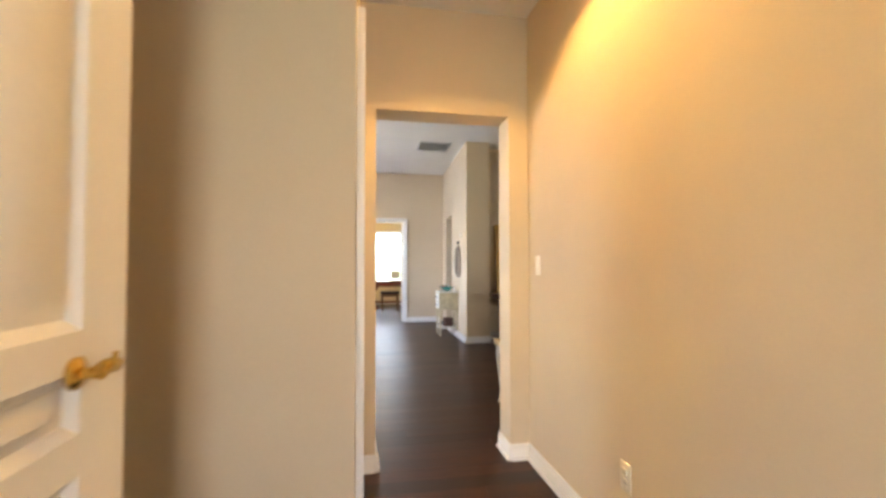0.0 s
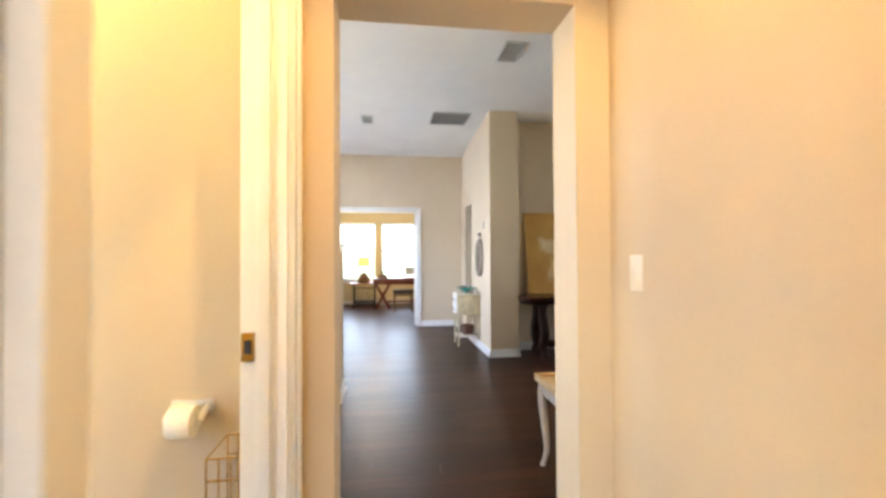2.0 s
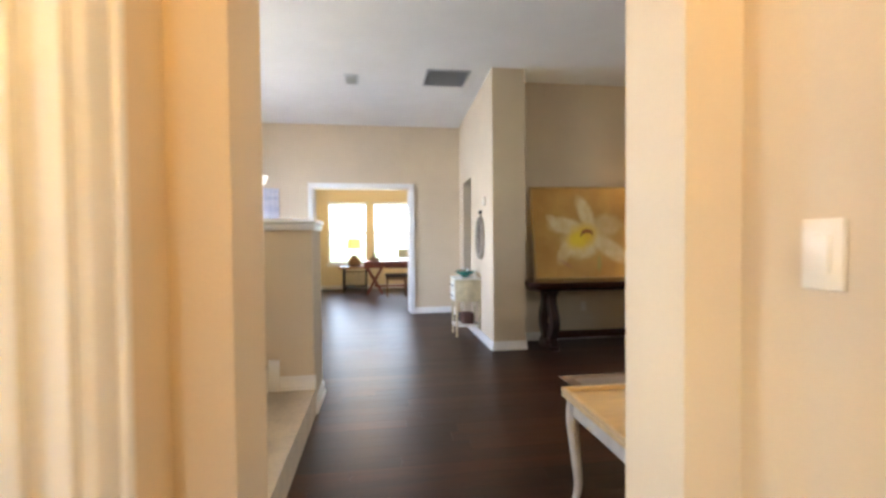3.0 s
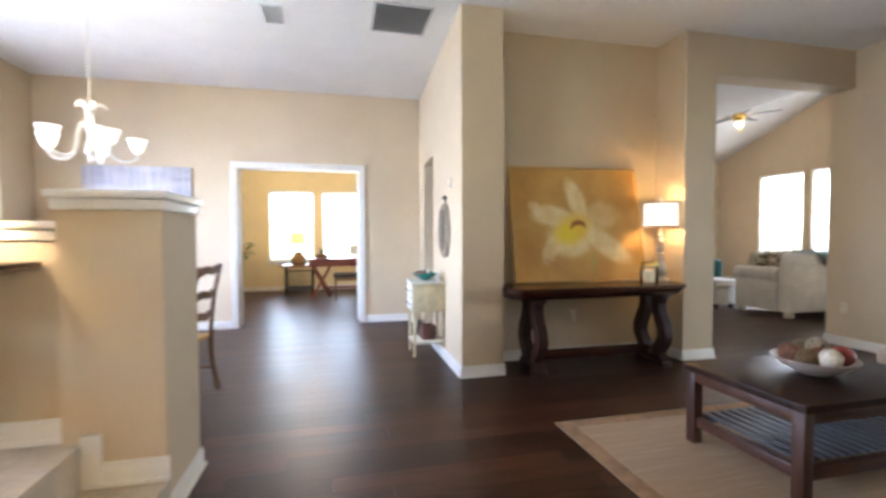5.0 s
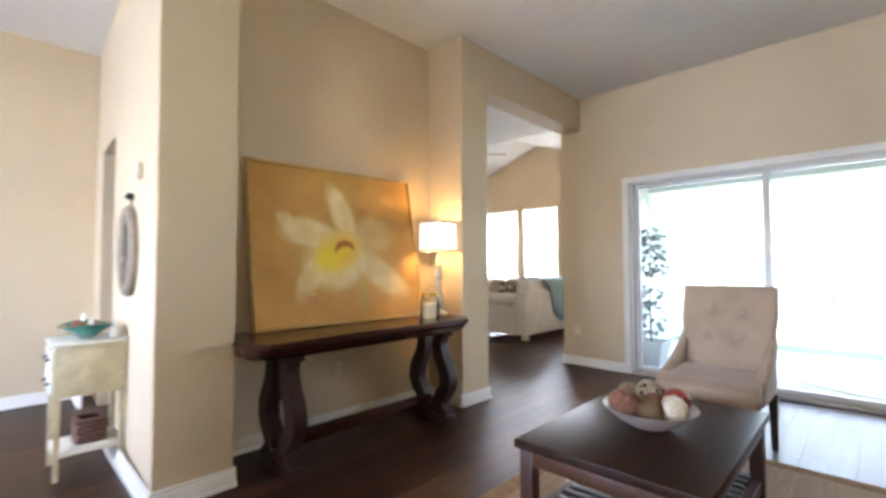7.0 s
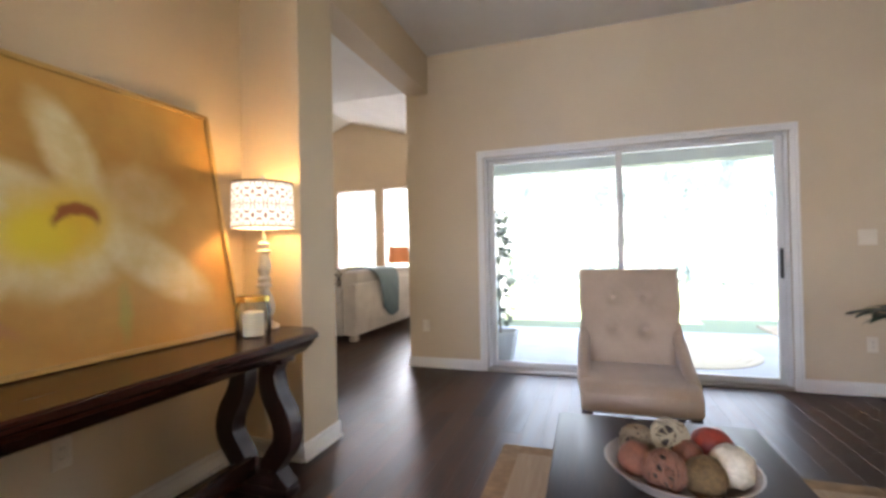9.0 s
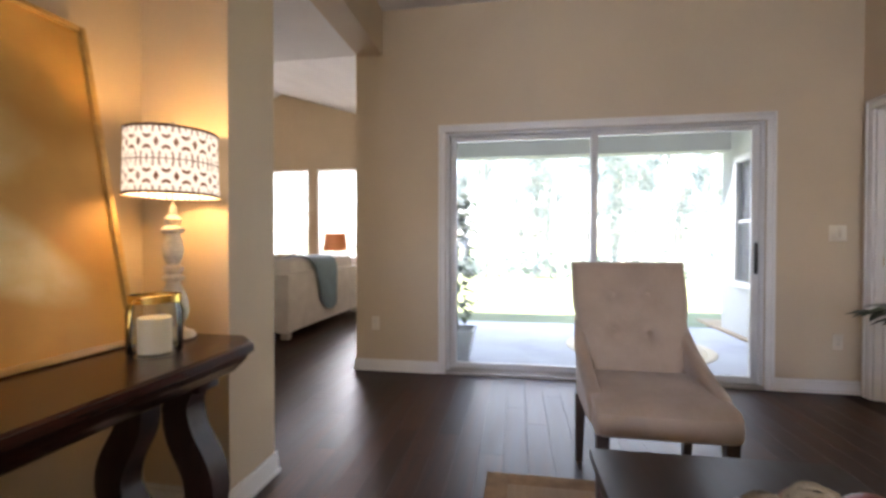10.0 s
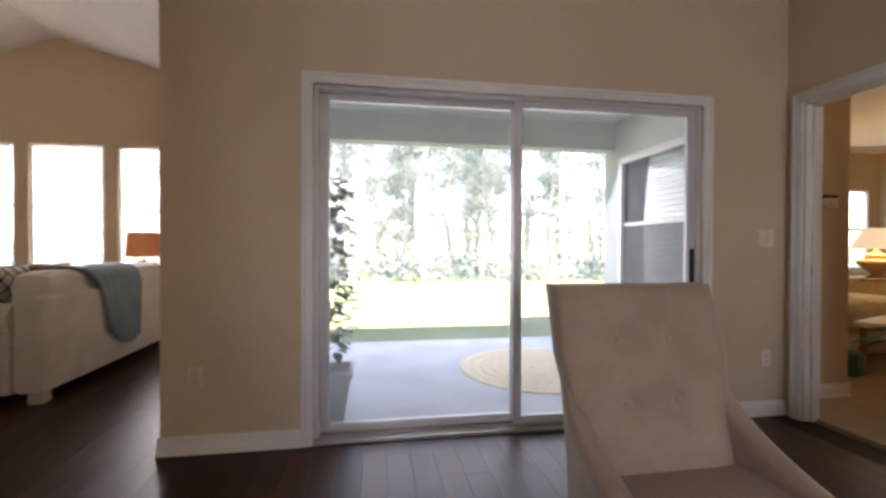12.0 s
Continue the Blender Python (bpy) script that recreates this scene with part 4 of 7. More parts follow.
lathe(bm, [(0.160, 0.535), (0.154, 0.765)], seg=64, cap=False)
part("shade", bm, "trellis", t, "white drum shade with brown trellis print")
bm = bmesh.new()
for z, r in ((0.535, 0.1605), (0.765, 0.1545)):
    lathe(bm, [(r, z - 0.004), (r + 0.0025, z - 0.004), (r + 0.0025, z + 0.005), (r, z + 0.005)], seg=64, cap=False)
lathe(bm, [(0.1572, 0.649), (0.1588, 0.649), (0.1588, 0.652), (0.1572, 0.652)], seg=64, cap=False)
part("shade_trim", bm, "shade_rim", t, "brown shade binding")
bm = bmesh.new()
tube(bm, [(0, 0, 0.50), (0, 0, 0.78)], 0.004, 8)
for k in range(3):
    a = k * 2.094
    tube(bm, [(0, 0, 0.765), (0.152 * math.cos(a), 0.152 * math.sin(a), 0.763)], 0.003, 6)
lathe(bm, [(0.003, 0.78), (0.02, 0.785), (0.022, 0.795), (0.01, 0.812), (0.001, 0.815)], seg=16)
part("finial", bm, "cream_paint", t)
lamp("bulb_console_lamp", "POINT", pose(LX, LY, LZ + 0.64), 10.5, WARM, 0.04)

M["candle"] = plain("candle_wax", (0.78, 0.70, 0.52), 0.6, var=0.05)
M["jarglass"] = glass("jar_glass", (0.93, 0.95, 0.94), rough=0.05, ior=1.3)
t = thing("candle_jar", pose(3.79, 7.285, 0.76) @ Matrix.Diagonal((1.1, 1.1, 1.12, 1)), "glass jar lantern with a cream candle and wire handle", "candle jar")
bm = bmesh.new()
lathe(bm, [(0.002, 0.002), (0.066, 0.002), (0.07, 0.01), (0.071, 0.12), (0.062, 0.145), (0.063, 0.165)], seg=32, cap=False)
g = part("jar", bm, "jarglass", t, "clear glass jar")
bm = bmesh.new()
lathe(bm, [(0.0635, 0.146), (0.0665, 0.147), (0.0665, 0.168), (0.0635, 0.169)], seg=32, cap=False)
part("rim_band", bm, "brass", t, "brass rim band")
bm = bmesh.new()
lathe(bm, [(0.001, 0.006), (0.042, 0.006), (0.043, 0.012), (0.043, 0.102), (0.038, 0.106), (0.001, 0.102)], seg=28)
part("candle", bm, "candle", t, "cream pillar candle")
bm = bmesh.new()
tube(bm, spline([(-0.068, 0, 0.16), (-0.10, -0.02, 0.15), (-0.125, -0.035, 0.10), (-0.11, -0.03, 0.05)], 5), 0.0028, 8)
part("handle", bm, "brass", t, "bent wire handle")

# ---- living room ----
M["ct_top"] = wood("coffee_table_top", (0.022, 0.010, 0.006), 0.42, 0, 0.5, spec=0.14)
M["ct_red"] = wood("reddish_brown_wood", (0.050, 0.017, 0.008), 0.4, 0, 0.45)
M["ct_red_v"] = wood("reddish_brown_wood_upright", (0.046, 0.016, 0.008), 0.4, 2, 0.45)
M["slat_blue"] = wood("grey_blue_slat", (0.042, 0.042, 0.046), 0.5, 1, 0.3)
cx0, cx1, cy0, cy1, cz = 2.95, 4.03, 5.215, 5.915, 0.46
t = thing("coffee_table", pose(2.885, 5.5, 0.009, 0, 0, 0.6) @ pose(-2.885, -5.5, 0), "dark wooden coffee table with a slatted lower shelf", "coffee table")
part("tabletop", B((cx0, cx1, cy0, cy1, cz - 0.045, cz - 0.008), bev=0.006), "ct_top", t)
for q in ((cx0 + 0.03, cx1 - 0.03, cy0 + 0.02, cy0 + 0.045, cz - 0.105, cz - 0.046), (cx0 + 0.03, cx1 - 0.03, cy1 - 0.045, cy1 - 0.02, cz - 0.105, cz - 0.046), (cx0 + 0.02, cx0 + 0.045, cy0 + 0.046, cy1 - 0.046, cz - 0.105, cz - 0.046), (cx1 - 0.045, cx1 - 0.02, cy0 + 0.046, cy1 - 0.046, cz - 0.105, cz - 0.046)):
    part("apron", B(q, bev=0.003), "ct_red", t)
LEGS = [(x, y) for x in (cx0 + 0.045, cx1 - 0.045) for y in (cy0 + 0.045, cy1 - 0.045)]
for x, y in LEGS:
    part("leg", B((x - 0.029, x + 0.029, y - 0.029, y + 0.029, 0, cz - 0.0455), bev=0.004), "ct_red_v", t)
for y in (cy0 + 0.045, cy1 - 0.045):
    part("shelf_rail", B((cx0 + 0.081, cx1 - 0.081, y - 0.02, y + 0.02, 0.10, 0.155), bev=0.003), "ct_red", t)
for x in (cx0 + 0.045, cx1 - 0.045):
    part("shelf_rail", B((x - 0.02, x + 0.02, cy0 + 0.081, cy1 - 0.081, 0.10, 0.155), bev=0.003), "ct_red", t)
nsl = 15
for k in range(nsl):
    x = cx0 + 0.10 + (cx1 - cx0 - 0.20) * k / (nsl - 1)
    part("shelf_slat", B((x - 0.017, x + 0.017, cy0 + 0.066, cy1 - 0.066, 0.1555, 0.17), bev=0.002), "slat_blue", t)

M["bowl"] = plain("bowl_glaze", (0.42, 0.27, 0.18), 0.3, var=0.2, scale=9)
M["bowl_rim"] = plain("bowl_pale", (0.46, 0.37, 0.31), 0.35, var=0.2, scale=12)
BX, BY, BZ = 3.465, 5.57, 0.461
BS = 0.84
bm = bmesh.new()
prof = [(0.001, 0.004), (0.07, 0.0), (0.09, 0.004), (0.17, 0.05), (0.225, 0.10), (0.23, 0.105), (0.222, 0.105), (0.165, 0.058), (0.09, 0.014), (0.001, 0.012)]
lathe(bm, [(r * BS, z * BS) for r, z in prof], seg=40)
solo("fruit_bowl", bm, "bowl_rim", "wide pale glazed bowl on the coffee table", "bowl", m=pose(BX, BY, BZ))


def ball(name, c, r, material, label, squash=(1, 1, 1), bumpy=0.0, seed=1):
    bm = bmesh.new()
    r, c = r * BS, [v * BS for v in c]
    sphere(bm, (0, 0, 0), r, squash, 3)
    if bumpy:
        for v in bm.verts:
            v.co *= 1 + bumpy * noise.noise(v.co * (2.6 / r) + Vector((seed, 0, 0)))
    return solo(name, bm, material, label, "decorative ball", "balls in the bowl", m=pose(BX + c[0], BY + c[1], BZ + c[2]))


def twine_ball(c, r, material, label, n=26, seed=3):
    rg = random.Random(seed)
    r, c = r * BS, [v * BS for v in c]
    bm = bmesh.new()
    sphere(bm, (0, 0, 0), r * 0.80, (1, 1, 1), 2)
    t = solo("twine_ball", bm, "twine_core", label, "decorative ball", "balls in the bowl", m=pose(BX + c[0], BY + c[1], BZ + c[2]))
    for k in range(n):
        ax = Vector((rg.gauss(0, 1), rg.gauss(0, 1), rg.gauss(0, 1))).normalized()
        u = ax.orthogonal().normalized()
        v = ax.cross(u)
        rr = r * rg.uniform(0.9, 1.0)
        bm = bmesh.new()
        tube(bm, [(u * math.cos(a) + v * math.sin(a)) * rr for a in [2 * math.pi * i / 20 for i in range(21)]], 0.0032, 5)
        part("twine", bm, material, t)


M["twine_core"] = plain("twine_core", (0.05, 0.035, 0.025), 0.9)
M["twine"] = plain("twine_straw", (0.24, 0.17, 0.10), 0.85, var=0.2)
M["ball_rust"] = plain("ball_rust", (0.24, 0.085, 0.045), 0.7, var=0.3, scale=30, bump=0.5, fine=140)
M["ball_red"] = plain("ball_red", (0.30, 0.035, 0.02), 0.45, var=0.3, scale=25, bump=0.3)
M["ball_moss"] = plain("ball_moss", (0.15, 0.09, 0.035), 0.9, var=0.35, scale=40, bump=0.8, fine=160)
M["ball_white"] = plain("ball_cream", (0.58, 0.50, 0.37), 0.7, var=0.2, scale=40, bump=0.8, fine=120)
M["ball_clay"] = plain("ball_clay", (0.22, 0.095, 0.055), 0.75, var=0.25, scale=30, bump=0.5, fine=140)
M["twine_pale"] = plain("twine_pale", (0.36, 0.285, 0.18), 0.8, var=0.15)
ball("decorative_ball", (-0.04, 0.135, 0.115), 0.054, "ball_rust", "rust-brown textured decorative ball", (1, 1, 1), 0.1, 2)
ball("decorative_ball", (-0.115, -0.05, 0.115), 0.060, "ball_moss", "olive-gold rough decorative ball", (1, 1, 1), 0.15, 5)
ball("decorative_ball", (-0.05, -0.135, 0.13), 0.062, "ball_white", "cream knobbly decorative ball", (1, 1, 1), 0.18, 7)
ball("decorative_ball", (0.075, -0.11, 0.135), 0.066, "ball_red", "deep red decorative ball", (1, 1, 0.95), 0.05, 9)
ball("decorative_ball", (0.0, -0.025, 0.125), 0.05, "ball_rust", "small rust decorative ball", (1, 1, 1), 0.1, 4)
ball("decorative_ball", (0.14, 0.0, 0.12), 0.05, "ball_clay", "small clay-brown decorative ball", (1, 1, 1), 0.1, 6)
twine_ball((0.06, 0.12, 0.13), 0.060, "twine", "ball of straw-coloured twine", seed=3)
twine_ball((0.055, 0.02, 0.16), 0.062, "twine_pale", "dark ball wound with pale twine", seed=8)
twine_ball((-0.115, 0.06, 0.12), 0.062, "ball_clay", "clay-brown ball of tightly wound cord", n=34, seed=12)

# rug


def rug_material():
    w = Nodes("woven_rug")
    v = w.coord()
    a = w.noise(w.coord((0.9, 16, 1)), 2.4, 6, 0.65)
    b = w.noise(w.coord((60, 160, 1)), 4.0, 2)
    wv = w.n("TexWave", Scale=9.0, Distortion=3.0, Detail=2.0)
    wv.bands_direction = "Y"
    w.put(wv.inputs["Vector"], v)
    g = w.math("ADD", w.math("MULTIPLY", a, 0.6), w.math("MULTIPLY", wv.outputs[1], 0.03))
    base = w.mix(w.ramp(g, 0.28, 0.62), (0.25, 0.155, 0.085, 1), (0.50, 0.36, 0.225, 1))
    w.put(w.b.inputs["Base Color"], w.mix(w.math("MULTIPLY", w.ramp(b, 0.2, 0.8), 0.45), base, (0.46, 0.34, 0.21, 1)))
    w.b.inputs["Roughness"].default_value = 0.95
    w.bump(b, 0.5, 0.003)
    return w.m


M["rug"] = rug_material()
M["rug_band"] = plain("rug_border", (0.27, 0.165, 0.088), 0.95, var=0.2, scale=14, bump=0.5, fine=150, spec=0.1)
rx0, rx1, ry0, ry1 = 2.33, 4.70, 4.45, 6.295
t = thing("area_rug", pose(0, 0, 0), "beige woven area rug with a darker border", "rug")
part("field", B((rx0 + 0.10, rx1 - 0.10, ry0 + 0.10, ry1 - 0.10, 0.001, 0.0095)), "rug", t)
for q in ((rx0, rx1, ry0, ry0 + 0.10, 0.001, 0.008), (rx0, rx1, ry1 - 0.10, ry1, 0.001, 0.008), (rx0, rx0 + 0.10, ry0 + 0.10, ry1 - 0.10, 0.001, 0.008), (rx1 - 0.10, rx1, ry0 + 0.10, ry1 - 0.10, 0.001, 0.008)):
    part("border", B(q, bev=0.002), "rug_band", t)

# accent chair: local +x is the front
M["linen"] = fabric("oatmeal_linen", (0.40, 0.295, 0.215), 420, 0.10)
M["chair_leg"] = wood("espresso_leg", (0.030, 0.016, 0.011), 0.4, 2, 0.3)


def soft_box(bm, w, pts, n=6, r=0.03):
    """A padded slab of width w (local y) whose side outline is pts (x, z)."""
    k = len(pts)
    c = Vector((sum(p[0] for p in pts) / k, sum(p[1] for p in pts) / k))
    rings = []
    for y, s in ((-w / 2, 0.90), (-w / 2 + r * 0.3, 0.965), (-w / 2 + r, 1.0), (-w / 4, 1.008), (0, 1.01), (w / 4, 1.008), (w / 2 - r, 1.0), (w / 2 - r * 0.3, 0.965), (w / 2, 0.90)):
        rings.append([(c.x + (p[0] - c.x) * s, y, c.y + (p[1] - c.y) * s) for p in pts])
    loft(bm, rings)


t = thing("accent_chair", pose(4.80, 5.585, 0.0, 0, 0, 180), "oatmeal linen accent chair with tufted back and sloping arms", "armchair")
bm = bmesh.new()
seat = [(0.435, 0.355), (0.458, 0.37), (0.464, 0.41), (0.458, 0.45), (0.43, 0.474), (0.36, 0.486), (0.20, 0.496), (0.0, 0.494), (-0.09, 0.48), (-0.10, 0.355)]
soft_box(bm, 0.53, seat, r=0.03)
part("seat", bm, "linen", t)
bm = bmesh.new()
buttons = [(-0.085, 0.665), (0.085, 0.665), (-0.085, 0.845), (0.085, 0.845)]
NU, NV = 32, 36


def back_face(v):
    """How far back the front of the backrest lies, from its foot to its top."""
    return -0.05 - 0.13 * v - 0.035 * v * v


grid = {}
for i in range(NU + 1):
    for j in range(NV + 1):
        u, v = i / NU * 2 - 1, j / NV
        z = 0.44 + 0.568 * v
        y = u * (0.232 + 0.04 * min(1.0, v * 1.6) ** 1.5)
        puff = 0.022 * (1 - abs(u) ** 8) * (1 - abs(2 * v - 1) ** 10)
        for by, bz in buttons:
            puff -= 0.036 * math.exp(-((y - by) ** 2 + (z - bz) ** 2) / 0.0009)
        grid[i, j] = bm.verts.new((back_face(v) + puff, y, z))
for i in range(NU):
    for j in range(NV):
        bm.faces.new((grid[i, j], grid[i + 1, j], grid[i + 1, j + 1], grid[i, j + 1]))
rim = [(i, 0) for i in range(NU)] + [(NU, j) for j in range(NV)] + [(i, NV) for i in range(NU, 0, -1)] + [(0, j) for j in range(NV, 0, -1)]
prev = [grid[k] for k in rim]
for d, grow in ((0.012, 1.018), (0.03, 1.022), (0.075, 1.018), (0.09, 0.985)):
    cur = []
    for k in rim:
        v = grid[k].co
        cur.append(bm.verts.new((back_face(k[1] / NV) - d, v.y * grow, 0.44 + (v.z - 0.44) * (1 + (grow - 1) * 0.4))))
    ring_faces(bm, prev, cur)
    prev = cur
bm.faces.new(prev)
bk = part("backrest", bm, "linen", t, "tufted linen backrest", crease=1.2)
for by, bz in buttons:
    bm = bmesh.new()
    sphere(bm, (back_face((bz - 0.44) / 0.568) - 0.008, by, bz), 0.014, (0.5, 1, 1), 2)
    part("button", bm, "linen", bk)
for s in (-1, 1):
    bm = bmesh.new()
    path = spline([(-0.205, s * 0.252, 0.80), (-0.165, s * 0.252, 0.735), (-0.10, s * 0.252, 0.665), (-0.01, s * 0.253, 0.605), (0.10, s * 0.253, 0.558), (0.21, s * 0.252, 0.525), (0.295, s * 0.25, 0.502), (0.33, s * 0.248, 0.485)], 4)
    rings = []
    last = len(path) - 1
    for k, p in enumerate(path):
        q = (0.012 + 0.022 * min(1.0, k / (last * 0.35))) * (1.0 if k < last - 1 else 0.86 if k == last - 1 else 0.6)
        low = 0.36 + (0.0 if k < last - 1 else 0.012 if k == last - 1 else 0.03)
        x0 = max(p.x, -0.13) if k < last * 0.4 else p.x
        rings.append([(x0, p.y - q * 0.55, low), (x0, p.y + q * 0.55, low), (p.x, p.y + q * 0.75, p.z - 0.07), (p.x, p.y + q, p.z - 0.03), (p.x, p.y + q * 0.72, p.z - 0.006), (p.x, p.y, p.z + 0.002), (p.x, p.y - q * 0.72, p.z - 0.006), (p.x, p.y - q, p.z - 0.03), (p.x, p.y - q * 0.75, p.z - 0.07)])
    loft(bm, rings)
    part("arm", bm, "linen", t, "sloping padded arm", crease=0.9)
for x, y, lean in ((0.405, -0.235, 0.0), (0.405, 0.235, 0.0), (-0.075, -0.255, -0.03), (-0.075, 0.255, -0.03)):
    bm = bmesh.new()
    zf = 0.009 if x > 0 else 0.0
    loft(bm, [[(x + lean * f + a * w, y + b * w, z) for a, b in ((-1, -1), (1, -1), (1, 1), (-1, 1))] for f, w, z in ((1, 0.016, zf), (0.3, 0.022, 0.25), (0, 0.024, 0.359))])
    part("leg", bm, "chair_leg", t, "espresso wooden leg")

# end table by the hall opening, its lamp, and the sage chair behind
M["pale_top"] = wood("pale_yellow_wood", (0.62, 0.46, 0.24), 0.35, 0, 0.15)
M["greywhite"] = plain("grey_white_paint", (0.58, 0.56, 0.53), 0.5, var=0.12, scale=10)
t = thing("end_table", pose(1.91, 4.18, 0), "grey-white end table with a pale wooden tray top", "end table")
part("tabletop", B((-0.33, 0.33, -0.32, 0.32, 0.505, 0.525), bev=0.006), "pale_top", t)
for q in ((-0.33, 0.33, -0.32, -0.30, 0.5255, 0.548), (-0.33, 0.33, 0.30, 0.32, 0.5255, 0.548), (-0.33, -0.31, -0.30, 0.30, 0.5255, 0.548), (0.31, 0.33, -0.30, 0.30, 0.5255, 0.548)):
    part("tray_edge", B(q, bev=0.005), "pale_top", t)
for q in ((-0.30, 0.30, -0.29, -0.27, 0.43, 0.5045), (-0.30, 0.30, 0.27, 0.29, 0.43, 0.5045), (-0.30, -0.28, -0.27, 0.27, 0.43, 0.5045), (0.28, 0.30, -0.27, 0.27, 0.43, 0.5045)):
    part("apron", B(q, bev=0.004), "greywhite", t)
for sx in (-1, 1):
    for sy in (-1, 1):
        bm = bmesh.new()
        pts = spline([(sx * 0.285, sy * 0.275, 0.50), (sx * 0.292, sy * 0.282, 0.40), (sx * 0.278, sy * 0.27, 0.22), (sx * 0.272, sy * 0.264, 0.10), (sx * 0.29, sy * 0.28, 0.0)], 5)
        tube(bm, pts, [0.032 - 0.018 * (k / (len(pts) - 1)) + (0.006 if k == len(pts) - 1 else 0) for k in range(len(pts))], 10)
        part("leg", bm, "greywhite", t)
M["shade_tan"] = glow("lit_tan_shade", (1.0, 0.62, 0.25), 0.75, (0.75, 0.62, 0.42))
t = thing("end_table_lamp", pose(1.867, 3.985, 0.526), "table lamp with a tan linen drum shade, lit", "table lamp")
bm = bmesh.new()
lathe(bm, [(0.075, 0.0), (0.078, 0.012), (0.05, 0.025), (0.035, 0.05), (0.06, 0.12), (0.065, 0.18), (0.04, 0.28), (0.018, 0.36), (0.012, 0.45)], seg=24)
part("base", bm, "greywhite", t)
bm = bmesh.new()
lathe(bm, [(0.165, 0.49), (0.148, 0.73)], seg=40, cap=False)
part("shade", bm, "shade_tan", t, "tan linen drum shade")
bm = bmesh.new()
tube(bm, [(0, 0, 0.44), (0, 0, 0.76)], 0.005, 8)
lathe(bm, [(0.003, 0.755), (0.014, 0.76), (0.012, 0.78), (0.001, 0.79)], seg=12)
part("finial", bm, "brass", t)
lamp("bulb_end_table_lamp", "POINT", pose(1.867, 3.985, 1.13), 6, WARM, 0.04)

M["sage"] = fabric("sage_green_upholstery", (0.34, 0.38, 0.30), 350, 0.1)
t = thing("sage_armchair", pose(2.93, 4.27, 0, 0, 0, 0), "sage green upholstered armchair with round arms", "armchair")
part("seat_base", B((-0.30, 0.30, -0.40, 0.38, 0.12, 0.30), bev=0.03), "sage", t)
part("seat_cushion", B((-0.29, 0.29, -0.24, 0.40, 0.305, 0.44), bev=0.05), "sage", t)
bm = bmesh.new()
bx(bm, -0.30, 0.30, -0.45, -0.27, 0.30, 0.86, bev=0.06)
part("backrest", bm, "sage", t)
for s in (-1, 1):
    bm = bmesh.new()
    tube(bm, [(s * 0.40, -0.40, 0.44), (s * 0.40, 0.34, 0.44)], 0.08, 18)
    bx(bm, s * 0.40 - 0.075, s * 0.40 + 0.075, -0.40, 0.33, 0.12, 0.43, bev=0.02)
    part("arm", bm, "sage", t, "round padded arm")
for x in (-0.33, 0.33):
    for y in (-0.38, 0.28):
        bm = bmesh.new()
        lathe(bm, [(0.016, 0.009), (0.026, 0.12)], (x, y, 0), 12)
        part("foot", bm, "chair_leg", t)

# plant in a white vase by the bedroom door
M["leaf"] = plain("dark_leaf", (0.022, 0.05, 0.016), 0.4, var=0.3, scale=20)
M["leaf2"] = plain("ficus_leaf", (0.035, 0.075, 0.025), 0.45, var=0.3, scale=20)
M["stem"] = plain("stem_brown", (0.09, 0.06, 0.035), 0.8)
M["vase"] = plain("white_vase", (0.66, 0.70, 0.70), 0.3, var=0.05)


def leaf_blade(bm, base, tip, width, droop=0.1, n=5):
    """A pointed leaf with a fold along its rib."""
    base, tip = Vector(base), Vector(tip)
    d = tip - base
    side = d.cross(Vector((0, 0, 1)))
    side = side.normalized() if side.length > 1e-4 else Vector((1, 0, 0))
    up = side.cross(d).normalized()
    rows = []
    for k in range(n + 1):
        f = k / n
        c = base + d * f - Vector((0, 0, droop * f * f * d.length))
        wd = width * math.sin(math.pi * min(f * 0.92 + 0.06, 1.0)) ** 0.8
        rows.append([bm.verts.new(p) for p in (c - side * wd + up * wd * 0.35, c, c + side * wd + up * wd * 0.35)])
    for a, b in zip(rows, rows[1:]):
        bm.faces.new((a[0], a[1], b[1], b[0]))
        bm.faces.new((a[1], a[2], b[2], b[1]))


rng = random.Random(11)
t = thing("vase_plant", pose(5.05, 4.20, 0), "long-leaved dark plant in a white pot on a low stand", "plant")
bm = bmesh.new()
lathe(bm, [(0.06, 0.19), (0.08, 0.195), (0.105, 0.25), (0.105, 0.32), (0.085, 0.365), (0.09, 0.378), (0.08, 0.378), (0.075, 0.34)], seg=28)
part("pot", bm, "vase", t, "white ceramic pot")
bm = bmesh.new()
lathe(bm, [(0.085, 0.0), (0.09, 0.012), (0.03, 0.03), (0.025, 0.15), (0.09, 0.175), (0.092, 0.189), (0.001, 0.189)], seg=24)
part("plant_stand", bm, "chair_leg", t, "dark turned wooden stand")
for k in range(9):
    a = k * 0.698 - 0.1
    ln = 0.06 + 0.05 * max(0.0, math.cos(a)) + rng.uniform(0, 0.04)
    top = Vector((math.cos(a) * ln, math.sin(a) * ln, 0.74 + rng.uniform(-0.12, 0.14)))
    bm = bmesh.new()
    tube(bm, spline([(0, 0, 0.25), (top.x * 0.35, top.y * 0.35, 0.60), top], 4), 0.005, 6)
    stem = part("stem", bm, "stem", t)
    for q in range(4):
        bm = bmesh.new()
        b2 = a + (q - 1.5) * 0.55
        leaf_blade(bm, top, top + Vector((math.cos(b2) * 0.19, math.sin(b2) * 0.17, 0.01 + 0.02 * q)), 0.028, 0.35)
        part("leaf", bm, "leaf", stem)

# ---- dining side ----


